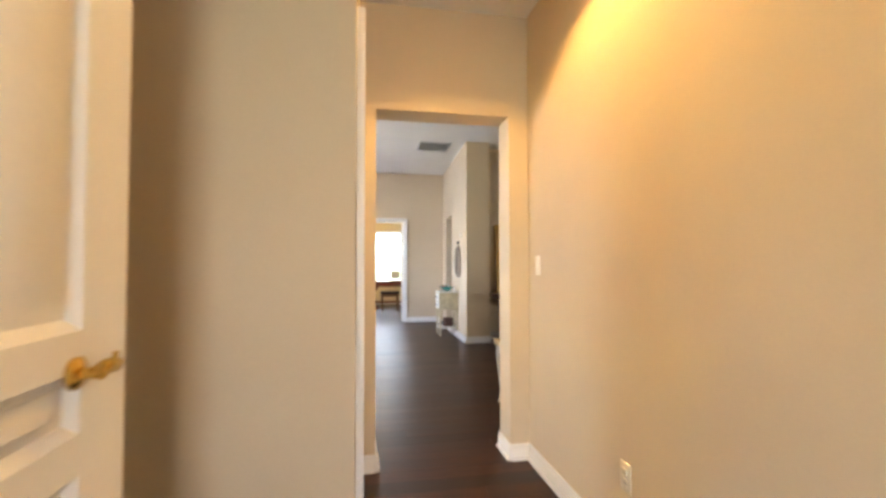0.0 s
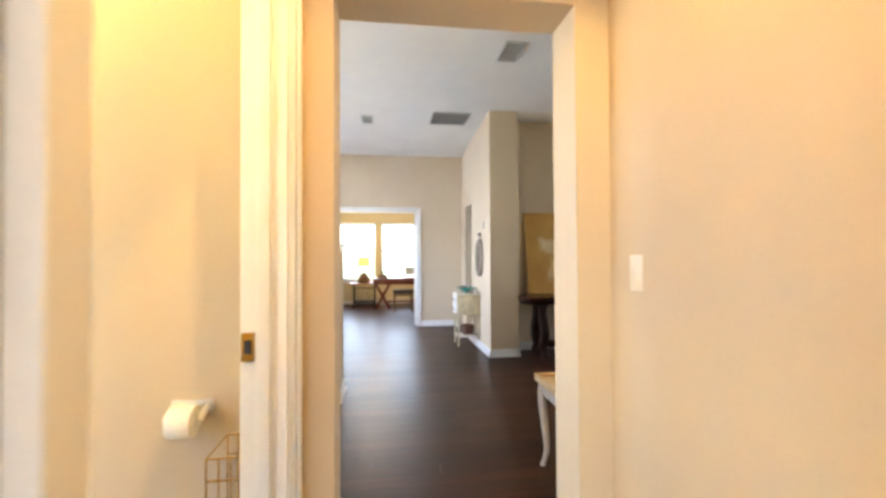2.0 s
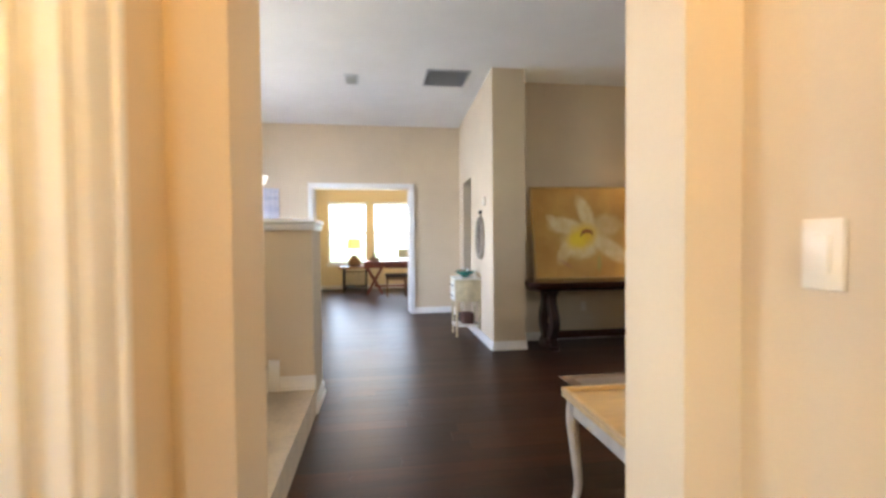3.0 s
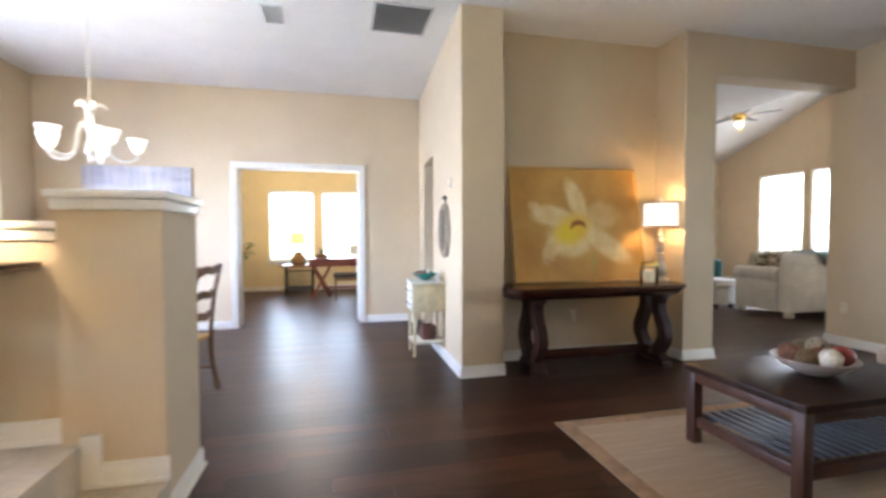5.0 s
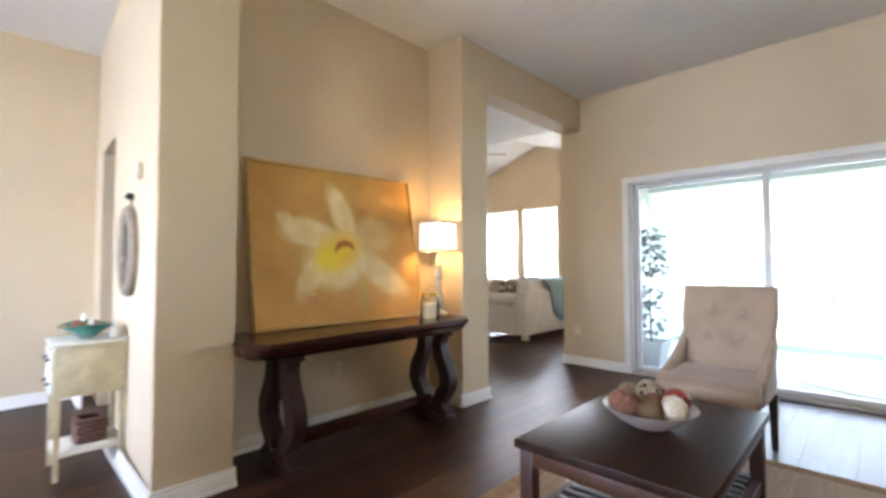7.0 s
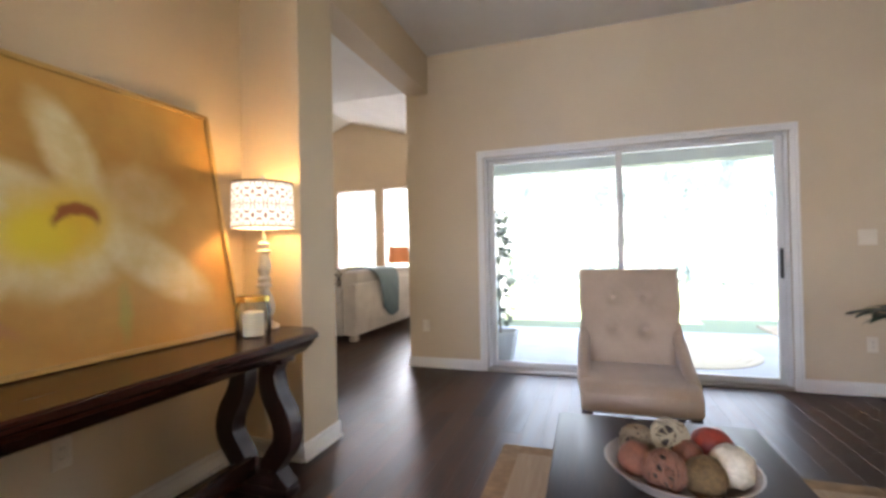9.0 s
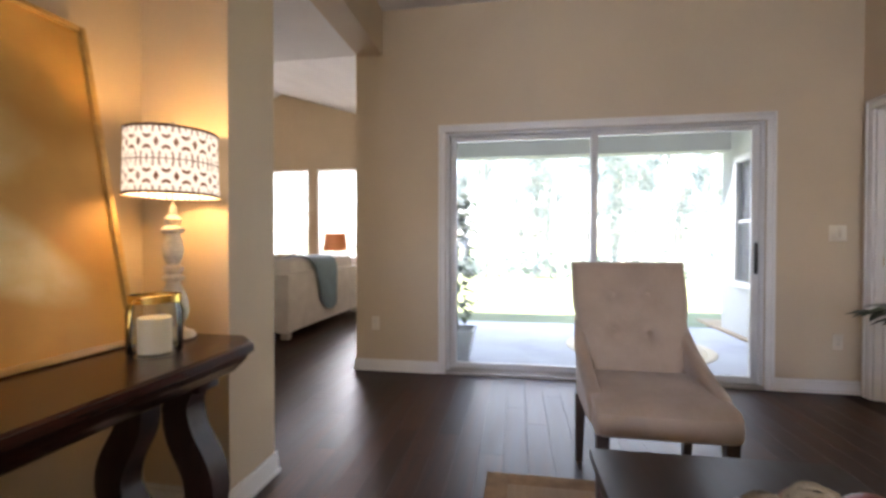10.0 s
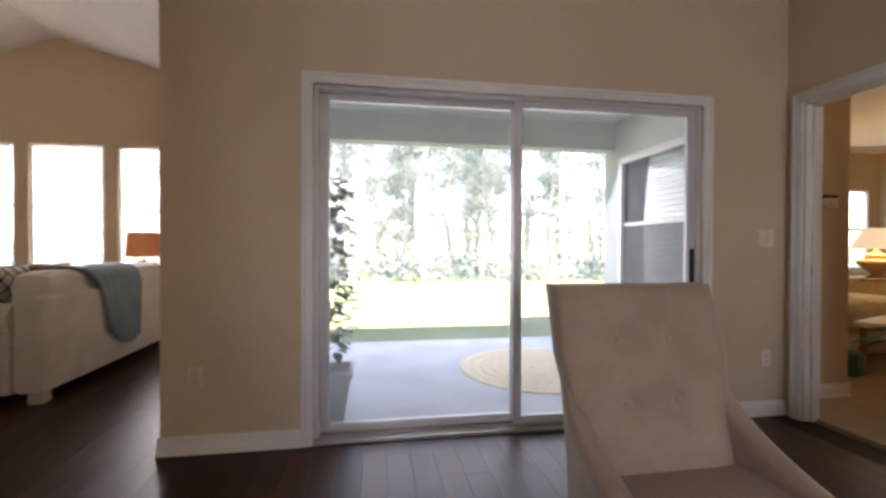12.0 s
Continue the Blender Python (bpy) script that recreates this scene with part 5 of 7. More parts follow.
def abstract_material():
    w = Nodes("abstract_canvas")
    a = w.noise(w.coord((6, 1, 0.8)), 2.0, 5)
    b = w.noise(w.coord((1, 1, 5)), 1.6, 4)
    c = w.mix(w.ramp(a, 0.35, 0.7), (0.36, 0.36, 0.44, 1), (0.56, 0.54, 0.57, 1))
    w.put(w.b.inputs["Base Color"], w.mix(w.ramp(b, 0.45, 0.75), c, (0.62, 0.60, 0.60, 1)))
    w.b.inputs["Roughness"].default_value = 0.7
    w.bump(a, 0.15, 0.003)
    return w.m


M["lilac"] = abstract_material()
solo("abstract_picture", B((-2.0, -0.81, YF - 0.036, YF - 0.002, 1.13, 2.07), bev=0.003), "lilac", "wide unframed abstract canvas in lilac and grey", "picture")

M["clear_white"] = plain("antique_white_metal", (0.72, 0.70, 0.64), 0.45, var=0.08)
M["bell_glass"] = glow("lit_bell_glass", (1.0, 0.93, 0.82), 1.25)
t = thing("chandelier", pose(-0.735, 7.44, -0.065) @ Matrix.Diagonal((0.94, 0.94, 1.0006, 1)), "antique-white five-arm chandelier with lit bell glass shades", "chandelier")
bm = bmesh.new()
lathe(bm, [(0.001, 3.178), (0.065, 3.178), (0.06, 3.16), (0.02, 3.135), (0.006, 3.13)], seg=24)
part("canopy", bm, "clear_white", t)
bm = bmesh.new()
tube(bm, [(0, 0, 3.14), (0, 0, 2.2)], 0.004, 8)
for k in range(14):
    lathe(bm, [(0.003, -0.012), (0.008, 0), (0.003, 0.012)], (0, 0, 2.24 + k * 0.065), 10)
part("chain", bm, "clear_white", t)
bm = bmesh.new()
lathe(bm, [(0.004, 1.80), (0.02, 1.815), (0.012, 1.84), (0.035, 1.88), (0.028, 1.93), (0.016, 1.99), (0.03, 2.03), (0.038, 2.07), (0.018, 2.13), (0.03, 2.17), (0.012, 2.21), (0.006, 2.22)], seg=20)
part("column", bm, "clear_white", t)
for k in range(5):
    a = 2 * math.pi * k / 5 + 0.5
    c, s = math.cos(a), math.sin(a)
    bm = bmesh.new()
    tube(bm, spline([(c * 0.02, s * 0.02, 2.05), (c * 0.07, s * 0.07, 2.07), (c * 0.10, s * 0.10, 1.98), (c * 0.12, s * 0.12, 1.87), (c * 0.20, s * 0.20, 1.825), (c * 0.285, s * 0.285, 1.85), (c * 0.30, s * 0.30, 1.91)], 4), 0.009, 8)
    arm = part("arm", bm, "clear_white", t)
    bm = bmesh.new()
    lathe(bm, [(0.012, 1.90), (0.028, 1.905), (0.042, 1.925), (0.055, 1.96), (0.066, 1.995), (0.073, 2.003), (0.069, 2.003), (0.051, 1.963), (0.037, 1.93), (0.012, 1.912)], (c * 0.30, s * 0.30, 0), 20)
    part("shade", bm, "bell_glass", arm, "lit white bell glass shade")
    bm = bmesh.new()
    tube(bm, spline([(c * 0.015, s * 0.015, 2.12), (c * 0.03, s * 0.03, 2.20), (c * 0.075, s * 0.075, 2.225), (c * 0.11, s * 0.11, 2.195)], 4), [0.012, 0.013, 0.014, 0.014, 0.013, 0.013, 0.012, 0.012, 0.011, 0.010, 0.008, 0.006, 0.004], 8, 0.4)
    part("scroll_leaf", bm, "clear_white", t)
lamp("bulbs_chandelier", "POINT", pose(-0.735, 7.44, 2.10), 18, (1.0, 0.86, 0.66), 0.25)

M["oak"] = wood("honey_oak", (0.30, 0.15, 0.06), 0.4, 2, 0.3)
M["walnut"] = wood("walnut_chair", (0.15, 0.075, 0.036), 0.4, 2, 0.35)
M["rush"] = plain("woven_rush", (0.45, 0.26, 0.09), 0.8, var=0.25, scale=30, bump=0.6, fine=150)


def ladder_chair(m, label):
    """Local +x is the front."""
    t = thing("dining_chair", m, label, "chair", "chairs round the dining table")
    part("seat", B((-0.20, 0.21, -0.21, 0.21, 0.43, 0.465), bev=0.012), "rush", t, "woven rush seat")
    for s in (-1, 1):
        bm = bmesh.new()
        tube(bm, spline([(-0.25, s * 0.19, 0.0), (-0.205, s * 0.19, 0.25), (-0.20, s * 0.19, 0.46), (-0.225, s * 0.19, 0.75), (-0.275, s * 0.185, 1.0), (-0.285, s * 0.182, 1.04)], 4), 0.018, 10)
        part("rear_leg", bm, "walnut", t)
        bm = bmesh.new()
        tube(bm, spline([(0.185, s * 0.19, 0.44), (0.19, s * 0.19, 0.25), (0.18, s * 0.19, 0.08), (0.20, s * 0.19, 0.0)], 4), [0.024, 0.024, 0.023, 0.022, 0.021, 0.019, 0.018, 0.017, 0.016, 0.015, 0.015, 0.017, 0.018], 10)
        part("front_leg", bm, "walnut", t)
        bm = bmesh.new()
        tube(bm, [(-0.22, s * 0.19, 0.18), (0.185, s * 0.19, 0.18)], 0.010, 8)
        part("stretcher", bm, "walnut", t)
    for z, x in ((0.62, -0.212), (0.79, -0.235), (0.98, -0.27)):
        bm = bmesh.new()
        top = [(x - 0.028 * math.sin(math.pi * k / 10), -0.175 + 0.35 * k / 10, z + 0.012 * math.sin(math.pi * k / 10) + 0.02 * math.sin(math.pi * k / 5) ** 2) for k in range(11)]
        loft(bm, [[(p[0] - 0.008, p[1], p[2] - 0.028), (p[0] + 0.008, p[1], p[2] - 0.028), (p[0] + 0.006, p[1], p[2] + 0.03), (p[0] - 0.010, p[1], p[2] + 0.03)] for p in top])
        part("back_slat", bm, "walnut", t)
    bm = bmesh.new()
    tube(bm, [(0.187, -0.19, 0.22), (0.187, 0.19, 0.22)], 0.010, 8)
    part("stretcher", bm, "walnut", t)
    return t


ch = ladder_chair(pose(-0.22, 7.38, 0, 0, 0, 172) @ Matrix.Diagonal((1, 1, 0.95, 1)), "walnut ladder-back dining chair with a woven rush seat")
copy_thing(ch, pose(-0.96, 8.22, 0, 0, 0, -90))
M["cloth"] = fabric("white_tablecloth", (0.72, 0.69, 0.62), 350, 0.05)
t = thing("dining_table", pose(-0.98, 7.42, 0), "round pale-topped dining table on a turned pedestal", "table")
bm = bmesh.new()
lathe(bm, [(0.001, 0.71), (0.50, 0.71), (0.53, 0.72), (0.53, 0.745), (0.52, 0.752), (0.001, 0.752)], seg=48)
part("tabletop", bm, "cloth", t)
bm = bmesh.new()
lathe(bm, [(0.25, 0.0), (0.26, 0.03), (0.10, 0.07), (0.06, 0.16), (0.09, 0.30), (0.055, 0.48), (0.08, 0.66), (0.16, 0.709)], seg=28)
part("pedestal", bm, "walnut", t)
bm = bmesh.new()
lathe(bm, [(0.001, 0.0), (0.05, 0.0), (0.055, 0.02), (0.07, 0.10), (0.06, 0.17), (0.035, 0.21), (0.045, 0.235), (0.04, 0.235), (0.03, 0.21)], seg=24)
solo("white_pitcher", bm, "ceramic", "white ceramic pitcher on the dining table", "pitcher", m=pose(-0.60, 7.42, 0.752))

# painted cabinet, its bowl and basket
M["aged_cream"] = plain("aged_cream_paint", (0.60, 0.52, 0.34), 0.55, var=0.22, scale=9, bump=0.15)
M["aged_white"] = plain("aged_white_paint", (0.70, 0.68, 0.60), 0.5, var=0.12, scale=12)
kx0, kx1, ky0, ky1 = 1.70, 2.03, 8.03, 8.36
t = thing("side_cabinet", pose(0, 0, 0), "small distressed cream side cabinet on slim legs", "side table")
part("top", B((kx0 - 0.015, kx1, ky0 - 0.015, ky1 + 0.015, 0.725, 0.745), bev=0.005), "aged_white", t)
part("body", B((kx0, kx1 - 0.004, ky0, ky1, 0.445, 0.7245), bev=0.004), "aged_cream", t)
part("end_panel", B((kx0 + 0.035, kx1 - 0.04, ky0 - 0.006, ky0 - 0.0005, 0.475, 0.70), bev=0.002), "aged_cream", t)
for z in (0.46, 0.59):
    dr = part("drawer", B((kx0 - 0.012, kx0 - 0.0005, ky0 + 0.02, ky1 - 0.02, z, z + 0.115), bev=0.003), "aged_white", t, "cream drawer front")
    for y in (ky0 + 0.09, ky1 - 0.09):
        bm = bmesh.new()
        sphere(bm, (kx0 - 0.022, y, z + 0.057), 0.011, (1, 1, 1), 2)
        part("knob", bm, "blackmetal", dr)
for x in (kx0 + 0.016, kx1 - 0.02):
    for y in (ky0 + 0.016, ky1 - 0.016):
        bm = bmesh.new()
        loft(bm, [[(x + a * w, y + b * w, z) for a, b in ((-1, -1), (1, -1), (1, 1), (-1, 1))] for w, z in ((0.011, 0.0), (0.016, 0.444))])
        part("leg", bm, "aged_cream", t)
part("shelf", B((kx0 + 0.004, kx1 - 0.006, ky0 + 0.004, ky1 - 0.004, 0.125, 0.145), bev=0.003), "aged_white", t)
M["teal"] = plain("teal_glaze", (0.02, 0.20, 0.16), 0.2, var=0.15, coat=0.4)
bm = bmesh.new()
rings = [(0.045, 0.0), (0.07, 0.01), (0.12, 0.04), (0.185, 0.065), (0.19, 0.071), (0.178, 0.071), (0.115, 0.051), (0.06, 0.02), (0.002, 0.014)]
loft(bm, [[(r * math.cos(a) * 0.72, r * math.sin(a), z + (0.02 * abs(math.sin(a)) ** 3 if r > 0.12 else 0)) for a in [2 * math.pi * k / 32 for k in range(32)]] for r, z in rings])
t = thing("teal_bowl", pose(1.855, 8.19, 0.745), "leaf-shaped teal glazed bowl with white scroll handles", "bowl")
part("bowl", bm, "teal", t)
for sy in (-1, 1):
    bm = bmesh.new()
    tube(bm, spline([(0.0, sy * 0.13, 0.058), (0.0, sy * 0.175, 0.095), (0.0, sy * 0.15, 0.125), (0.0, sy * 0.115, 0.11), (0.0, sy * 0.12, 0.085), (0.0, sy * 0.14, 0.09)], 5), 0.007, 8)
    part("scroll_handle", bm, "ceramic", t, "white scrolled handle")
bm = bmesh.new()
lathe(bm, [(0.001, 0.0), (0.022, 0.0), (0.026, 0.02), (0.022, 0.05), (0.010, 0.07), (0.009, 0.095), (0.013, 0.1), (0.001, 0.102)], seg=18)
solo("small_bottle", bm, "ceramic", "small white ceramic bottle on the cabinet", "bottle", m=pose(1.97, 8.09, 0.745))
for i, (dx, dy, r) in enumerate(((-0.02, -0.055, 0.042), (0.035, 0.03, 0.04), (-0.035, 0.055, 0.042))):
    bm = bmesh.new()
    sphere(bm, (0, 0, 0), r, (1, 1, 1.1), 2)
    solo("pine_cone", bm, "ball_rust" if i else "ball_moss", "small brown pine cone in the teal bowl", "pine cone", "pine cones", m=pose(1.855 + dx, 8.19 + dy, 0.800))
M["wicker"] = plain("dark_wicker", (0.13, 0.055, 0.035), 0.7, var=0.4, scale=60, bump=0.9, fine=120)
M["wicker_tan"] = plain("tan_wicker", (0.20, 0.115, 0.065), 0.75, var=0.4, scale=60, bump=0.9, fine=120)


def basket(m, w, d, h, material, label, rows=6):
    """Woven box: rows of rounded bands round a liner."""
    t = thing("basket", m, label, "basket")
    part("liner", B((-w / 2 + 0.008, w / 2 - 0.008, -d / 2 + 0.008, d / 2 - 0.008, 0.002, 0.012), (-w / 2 + 0.008, -w / 2 + 0.014, -d / 2 + 0.014, d / 2 - 0.014, 0.0125, h - 0.008), (w / 2 - 0.014, w / 2 - 0.008, -d / 2 + 0.014, d / 2 - 0.014, 0.0125, h - 0.008), (-w / 2 + 0.008, w / 2 - 0.008, -d / 2 + 0.008, -d / 2 + 0.014, 0.0125, h - 0.008), (-w / 2 + 0.008, w / 2 - 0.008, d / 2 - 0.014, d / 2 - 0.008, 0.0125, h - 0.008)), material, t)
    for k in range(rows):
        z = h * (k + 0.5) / rows
        bm = bmesh.new()
        n = 40
        pts = []
        for i in range(n + 1):
            a = 2 * math.pi * i / n
            c, s = math.cos(a), math.sin(a)
            q = 1 / max(abs(c), abs(s)) ** 0.85
            wob = 0.003 * (1 if (i + k) % 2 else -1)
            pts.append((c * q * (w / 2 + wob) * 0.97, s * q * (d / 2 + wob) * 0.97, z))
        tube(bm, pts, h / rows * 0.52, 6)
        part("weave_band", bm, material, t)
    return t


basket(pose(1.88, 8.20, 0.145), 0.13, 0.16, 0.14, "wicker", "small dark red-brown basket on the cabinet shelf", 5)

# oval mirror on the dining wall
M["driftwood"] = wood("weathered_wood", (0.24, 0.19, 0.14), 0.7, 2, 0.4)
mm = bpy.data.materials.new("mirror_glass")
mm.use_nodes = True
mm.node_tree.nodes["Principled BSDF"].inputs["Metallic"].default_value = 1.0
mm.node_tree.nodes["Principled BSDF"].inputs["Roughness"].default_value = 0.06
mm.node_tree.nodes["Principled BSDF"].inputs["Base Color"].default_value = (0.75, 0.75, 0.74, 1)
M["mirror"] = mm
t = thing("oval_mirror", pose(XA0 + 0.03, 7.97, 1.252), "oval mirror in a weathered wooden frame on a hook", "mirror")
bm = bmesh.new()
tube(bm, [(-0.02, 0.16 * math.cos(a), 0.235 * math.sin(a)) for a in [2 * math.pi * k / 40 for k in range(41)]], 0.032, 10)
part("frame", bm, "driftwood", t)
bm = bmesh.new()
loft(bm, [[(x, 0.145 * math.cos(a), 0.22 * math.sin(a)) for a in [2 * math.pi * k / 40 for k in range(40)]] for x in (-0.012, -0.006)])
part("mirror_glass", bm, "mirror", t)
for k in range(4):
    a = k * math.pi / 2 + 0.78
    bm = bmesh.new()
    tube(bm, spline([(-0.03, 0.06 * math.cos(a), 0.08 * math.sin(a)), (-0.034, 0.10 * math.cos(a + 0.5), 0.15 * math.sin(a + 0.5)), (-0.03, 0.15 * math.cos(a), 0.22 * math.sin(a))], 5), 0.006, 6)
    part("scrollwork", bm, "driftwood", t)
bm = bmesh.new()
tube(bm, [(-0.012, 0.0, 0.26), (-0.012, 0.0, 0.31)], 0.006, 8)
lathe(bm, [(0.002, 0.30), (0.026, 0.305), (0.03, 0.32), (0.012, 0.34), (0.002, 0.345)], (-0.018, 0, 0), 14)
part("hook", bm, "blackmetal", t, "dark wall hook")

# ---- entry platform: cream hall table ----
t = thing("entry_table", pose(-0.83, 5.70, 0.36) @ Matrix.Diagonal((1, 1, 1.05, 1)), "distressed cream entry table with dark top and curved legs", "console table")
part("tabletop", B((-0.66, 0.66, -0.17, 0.145, 0.69, 0.712), bev=0.005), "dark_wood", t, "dark wooden top")
for y in (-0.135, 0.135):
    bm = bmesh.new()
    n = 40
    xs = [-0.47 + 0.92 * k / n for k in range(n + 1)]
    loft(bm, [[(x, y - 0.009, 0.6895), (x, y + 0.009, 0.6895), (x, y + 0.009, 0.60 + 0.022 * abs(math.sin(3.4 * math.pi * (x + 0.47) / 0.92))), (x, y - 0.009, 0.60 + 0.022 * abs(math.sin(3.4 * math.pi * (x + 0.47) / 0.92)))] for x in xs])
    part("scalloped_apron", bm, "aged_white", t)
for x in (-0.49, 0.47):
    part("end_apron", B((x - 0.009, x + 0.009, -0.125, 0.125, 0.61, 0.6895), bev=0.002), "aged_white", t)
    for s in (-1, 1):
        bm = bmesh.new()
        y = s * 0.125
        pts = spline([(x - 0.03, y, 0.68), (x - 0.045, y, 0.58), (x - 0.03, y, 0.45), (x + 0.005, y * 0.96, 0.32), (x - 0.005, y * 0.97, 0.16), (x - 0.03, y, 0.02), (x - 0.028, y, 0.0)], 5)
        n = len(pts) - 1
        bar(bm, pts, [0.044 - 0.012 * k / n for k in range(n + 1)], [0.046 - 0.016 * k / n for k in range(n + 1)], "y")
        part("leg", bm, "aged_white", t)
    part("side_rail", B((x - 0.015, x + 0.015, -0.115, 0.115, 0.33, 0.36), (x - 0.015, x + 0.015, -0.03, 0.03, 0.3605, 0.42), bev=0.003), "aged_white", t)
part("shelf", B((-0.50, 0.48, -0.125, 0.125, 0.265, 0.29), bev=0.004), "aged_white", t)
basket(pose(-0.645, 5.69, 0.665), 0.32, 0.21, 0.13, "wicker_tan", "tan woven basket with books on the entry table shelf", 5)
M["book_teal"] = plain("book_teal", (0.14, 0.24, 0.24), 0.6)
for i, (x, mt, lb) in enumerate(((-0.675, "dark", "black-spined book standing in the basket"), (-0.605, "book_teal", "grey-teal book leaning in the basket"))):
    t = thing("book", pose(x, 5.69, 0.69, 0, 14 + 6 * i, 8), lb, "book", "books in the basket")
    part("cover", B((-0.075, 0.075, -0.012, -0.009, 0, 0.21), (-0.075, 0.075, 0.009, 0.012, 0, 0.21), (-0.075, -0.072, -0.009, 0.009, 0, 0.21), bev=0.001), mt, t)
    part("pages", B((-0.0715, 0.071, -0.0088, 0.0088, 0.004, 0.206)), "paper", t)
M["shade_ivory"] = glow("lit_ivory_shade", (1.0, 0.86, 0.55), 0.5, (0.8, 0.76, 0.66))
t = thing("shell_lamp", pose(-0.36, 5.67, 1.108), "table lamp with a brown leaf-cluster base and ivory drum shade, lit", "table lamp")
part("plinth", B((-0.085, 0.085, -0.06, 0.06, 0.0, 0.022), bev=0.004), "greywhite", t)
M["cluster"] = plain("brown_leaf_cluster", (0.24, 0.10, 0.045), 0.5, var=0.4, scale=18)
rg = random.Random(4)
bm = bmesh.new()
sphere(bm, (0, 0, 0.075), 0.058, (1.25, 1.0, 0.9), 2)
core = part("cluster_core", bm, "cluster", t)
for k in range(90):
    th, ph = rg.uniform(0, 6.283), math.acos(rg.uniform(-0.75, 0.95))
    d = Vector((math.sin(ph) * math.cos(th) * 1.25, math.sin(ph) * math.sin(th) * 1.05, math.cos(ph)))
    b = Vector((0, 0, 0.075)) + d * 0.053
    e = Vector((0, 0, 0.075)) + d * rg.uniform(0.074, 0.09) + Vector((rg.uniform(-0.02, 0.02), rg.uniform(-0.02, 0.02), 0.01))
    bm = bmesh.new()
    leaf_blade(bm, b, e, 0.015, 0.1, 3)
    part("cluster_leaf", bm, "cluster", core)
bm = bmesh.new()
tube(bm, [(0, 0, 0.13), (0, 0, 0.42)], 0.006, 8)
lathe(bm, [(0.003, 0.415), (0.02, 0.42), (0.016, 0.435), (0.001, 0.442)], seg=14)
part("stem", bm, "clear_white", t)
bm = bmesh.new()
lathe(bm, [(0.138, 0.168), (0.134, 0.41)], seg=48, cap=False)
part("shade", bm, "shade_ivory", t, "ivory linen drum shade")
lamp("bulb_shell_lamp", "POINT", pose(-0.36, 5.67, 1.40), 14, SOFTWARM, 0.03)
bm = bmesh.new()
lathe(bm, [(0.03, 0), (0.045, 0.01), (0.055, 0.06), (0.04, 0.11), (0.025, 0.125)], seg=20)
solo("grey_vase", bm, "greywhite", "small grey vase on the entry table", "vase", m=pose(-0.82, 5.68, 1.108))

# ---- study ----
M["red_wood"] = wood("red_mahogany_desk", (0.16, 0.030, 0.020), 0.35, 0, 0.35, coat=0.2)
t = thing("campaign_desk", pose(1.21, 12.9, 0), "red mahogany campaign desk on crossed legs", "desk")
part("drawer_case", B((-0.78, 0.62, -0.28, 0.28, 0.60, 0.735), bev=0.004), "red_wood", t)
part("desktop", B((-0.80, 0.64, -0.30, 0.30, 0.736, 0.757), bev=0.004), "red_wood", t)
for k in range(3):
    a = -0.76 + k * 0.465
    dr = part("drawer", B((a, a + 0.44, -0.288, -0.2805, 0.615, 0.72), bev=0.002), "red_wood", t)
    part("pull", B((a + 0.19, a + 0.25, -0.294, -0.2885, 0.66, 0.672), bev=0.002), "brass", dr)
for y in (-0.24, 0.24):
    for xa, xb in ((-0.72, -0.38), (-0.38, -0.72), (0.28, 0.56), (0.56, 0.28)):
        bm = bmesh.new()
        bar(bm, [(xa, y, 0.0), (xb, y + (0.002 if xa < xb else -0.002) * 20, 0.598)], 0.03, 0.045, "y")
        part("cross_leg", bm, "red_wood", t)
part("stretcher", B((-0.56, 0.42, -0.03, 0.03, 0.14, 0.19), bev=0.004), "red_wood", t)
M["stool_seat"] = fabric("charcoal_seat", (0.035, 0.03, 0.03), 300, 0.1)
t = thing("stool", pose(1.13, 12.25, 0), "wooden stool with a charcoal padded seat", "stool")
part("seat", B((-0.24, 0.24, -0.19, 0.19, 0.43, 0.50), bev=0.025), "stool_seat", t)
part("seat_rail", B((-0.225, 0.225, -0.175, 0.175, 0.375, 0.429), bev=0.005), "walnut", t)
for x in (-0.2, 0.2):
    for y in (-0.15, 0.15):
        bm = bmesh.new()
        tube(bm, [(x, y, 0), (x * 0.98, y * 0.98, 0.374)], [0.014, 0.022], 10)
        part("leg", bm, "walnut", t)
t = thing("lamp_table", pose(0.20, 13.35, 0), "wooden-topped black metal slatted lamp table", "side table")
part("top", B((-0.36, 0.36, -0.26, 0.26, 0.57, 0.61), bev=0.01), "oak", t, "worn wooden top")
for x in (-0.26, 0.26):
    for y in (-0.2, 0.2):
        part("post", B((x - 0.018, x + 0.018, y - 0.018, y + 0.018, 0, 0.569), bev=0.002), "blackmetal", t)
for z in (0.10, 0.16, 0.48):
    part("rail", B((-0.24, 0.24, -0.212, -0.192, z, z + 0.025), bev=0.002), "blackmetal", t)
    part("rail", B((-0.27, -0.25, -0.18, 0.18, z, z + 0.025), bev=0.002), "blackmetal", t)
    part("rail", B((0.25, 0.27, -0.18, 0.18, z, z + 0.025), bev=0.002), "blackmetal", t)
for k in range(9):
    x = -0.22 + 0.055 * k
    part("bar", B((x - 0.006, x + 0.006, -0.208, -0.196, 0.186, 0.479), bev=0.001), "blackmetal", t)
part("lower_shelf", B((-0.245, 0.245, -0.19, 0.19, 0.126, 0.14), bev=0.002), "blackmetal", t)
M["shade_yellow"] = glow("lit_yellow_shade", (1.0, 0.66, 0.18), 1.1, (0.8, 0.62, 0.3))
t = thing("jug_lamp", pose(0.18, 13.33, 0.61), "lit lamp with banded red jug base and yellow shade", "table lamp")
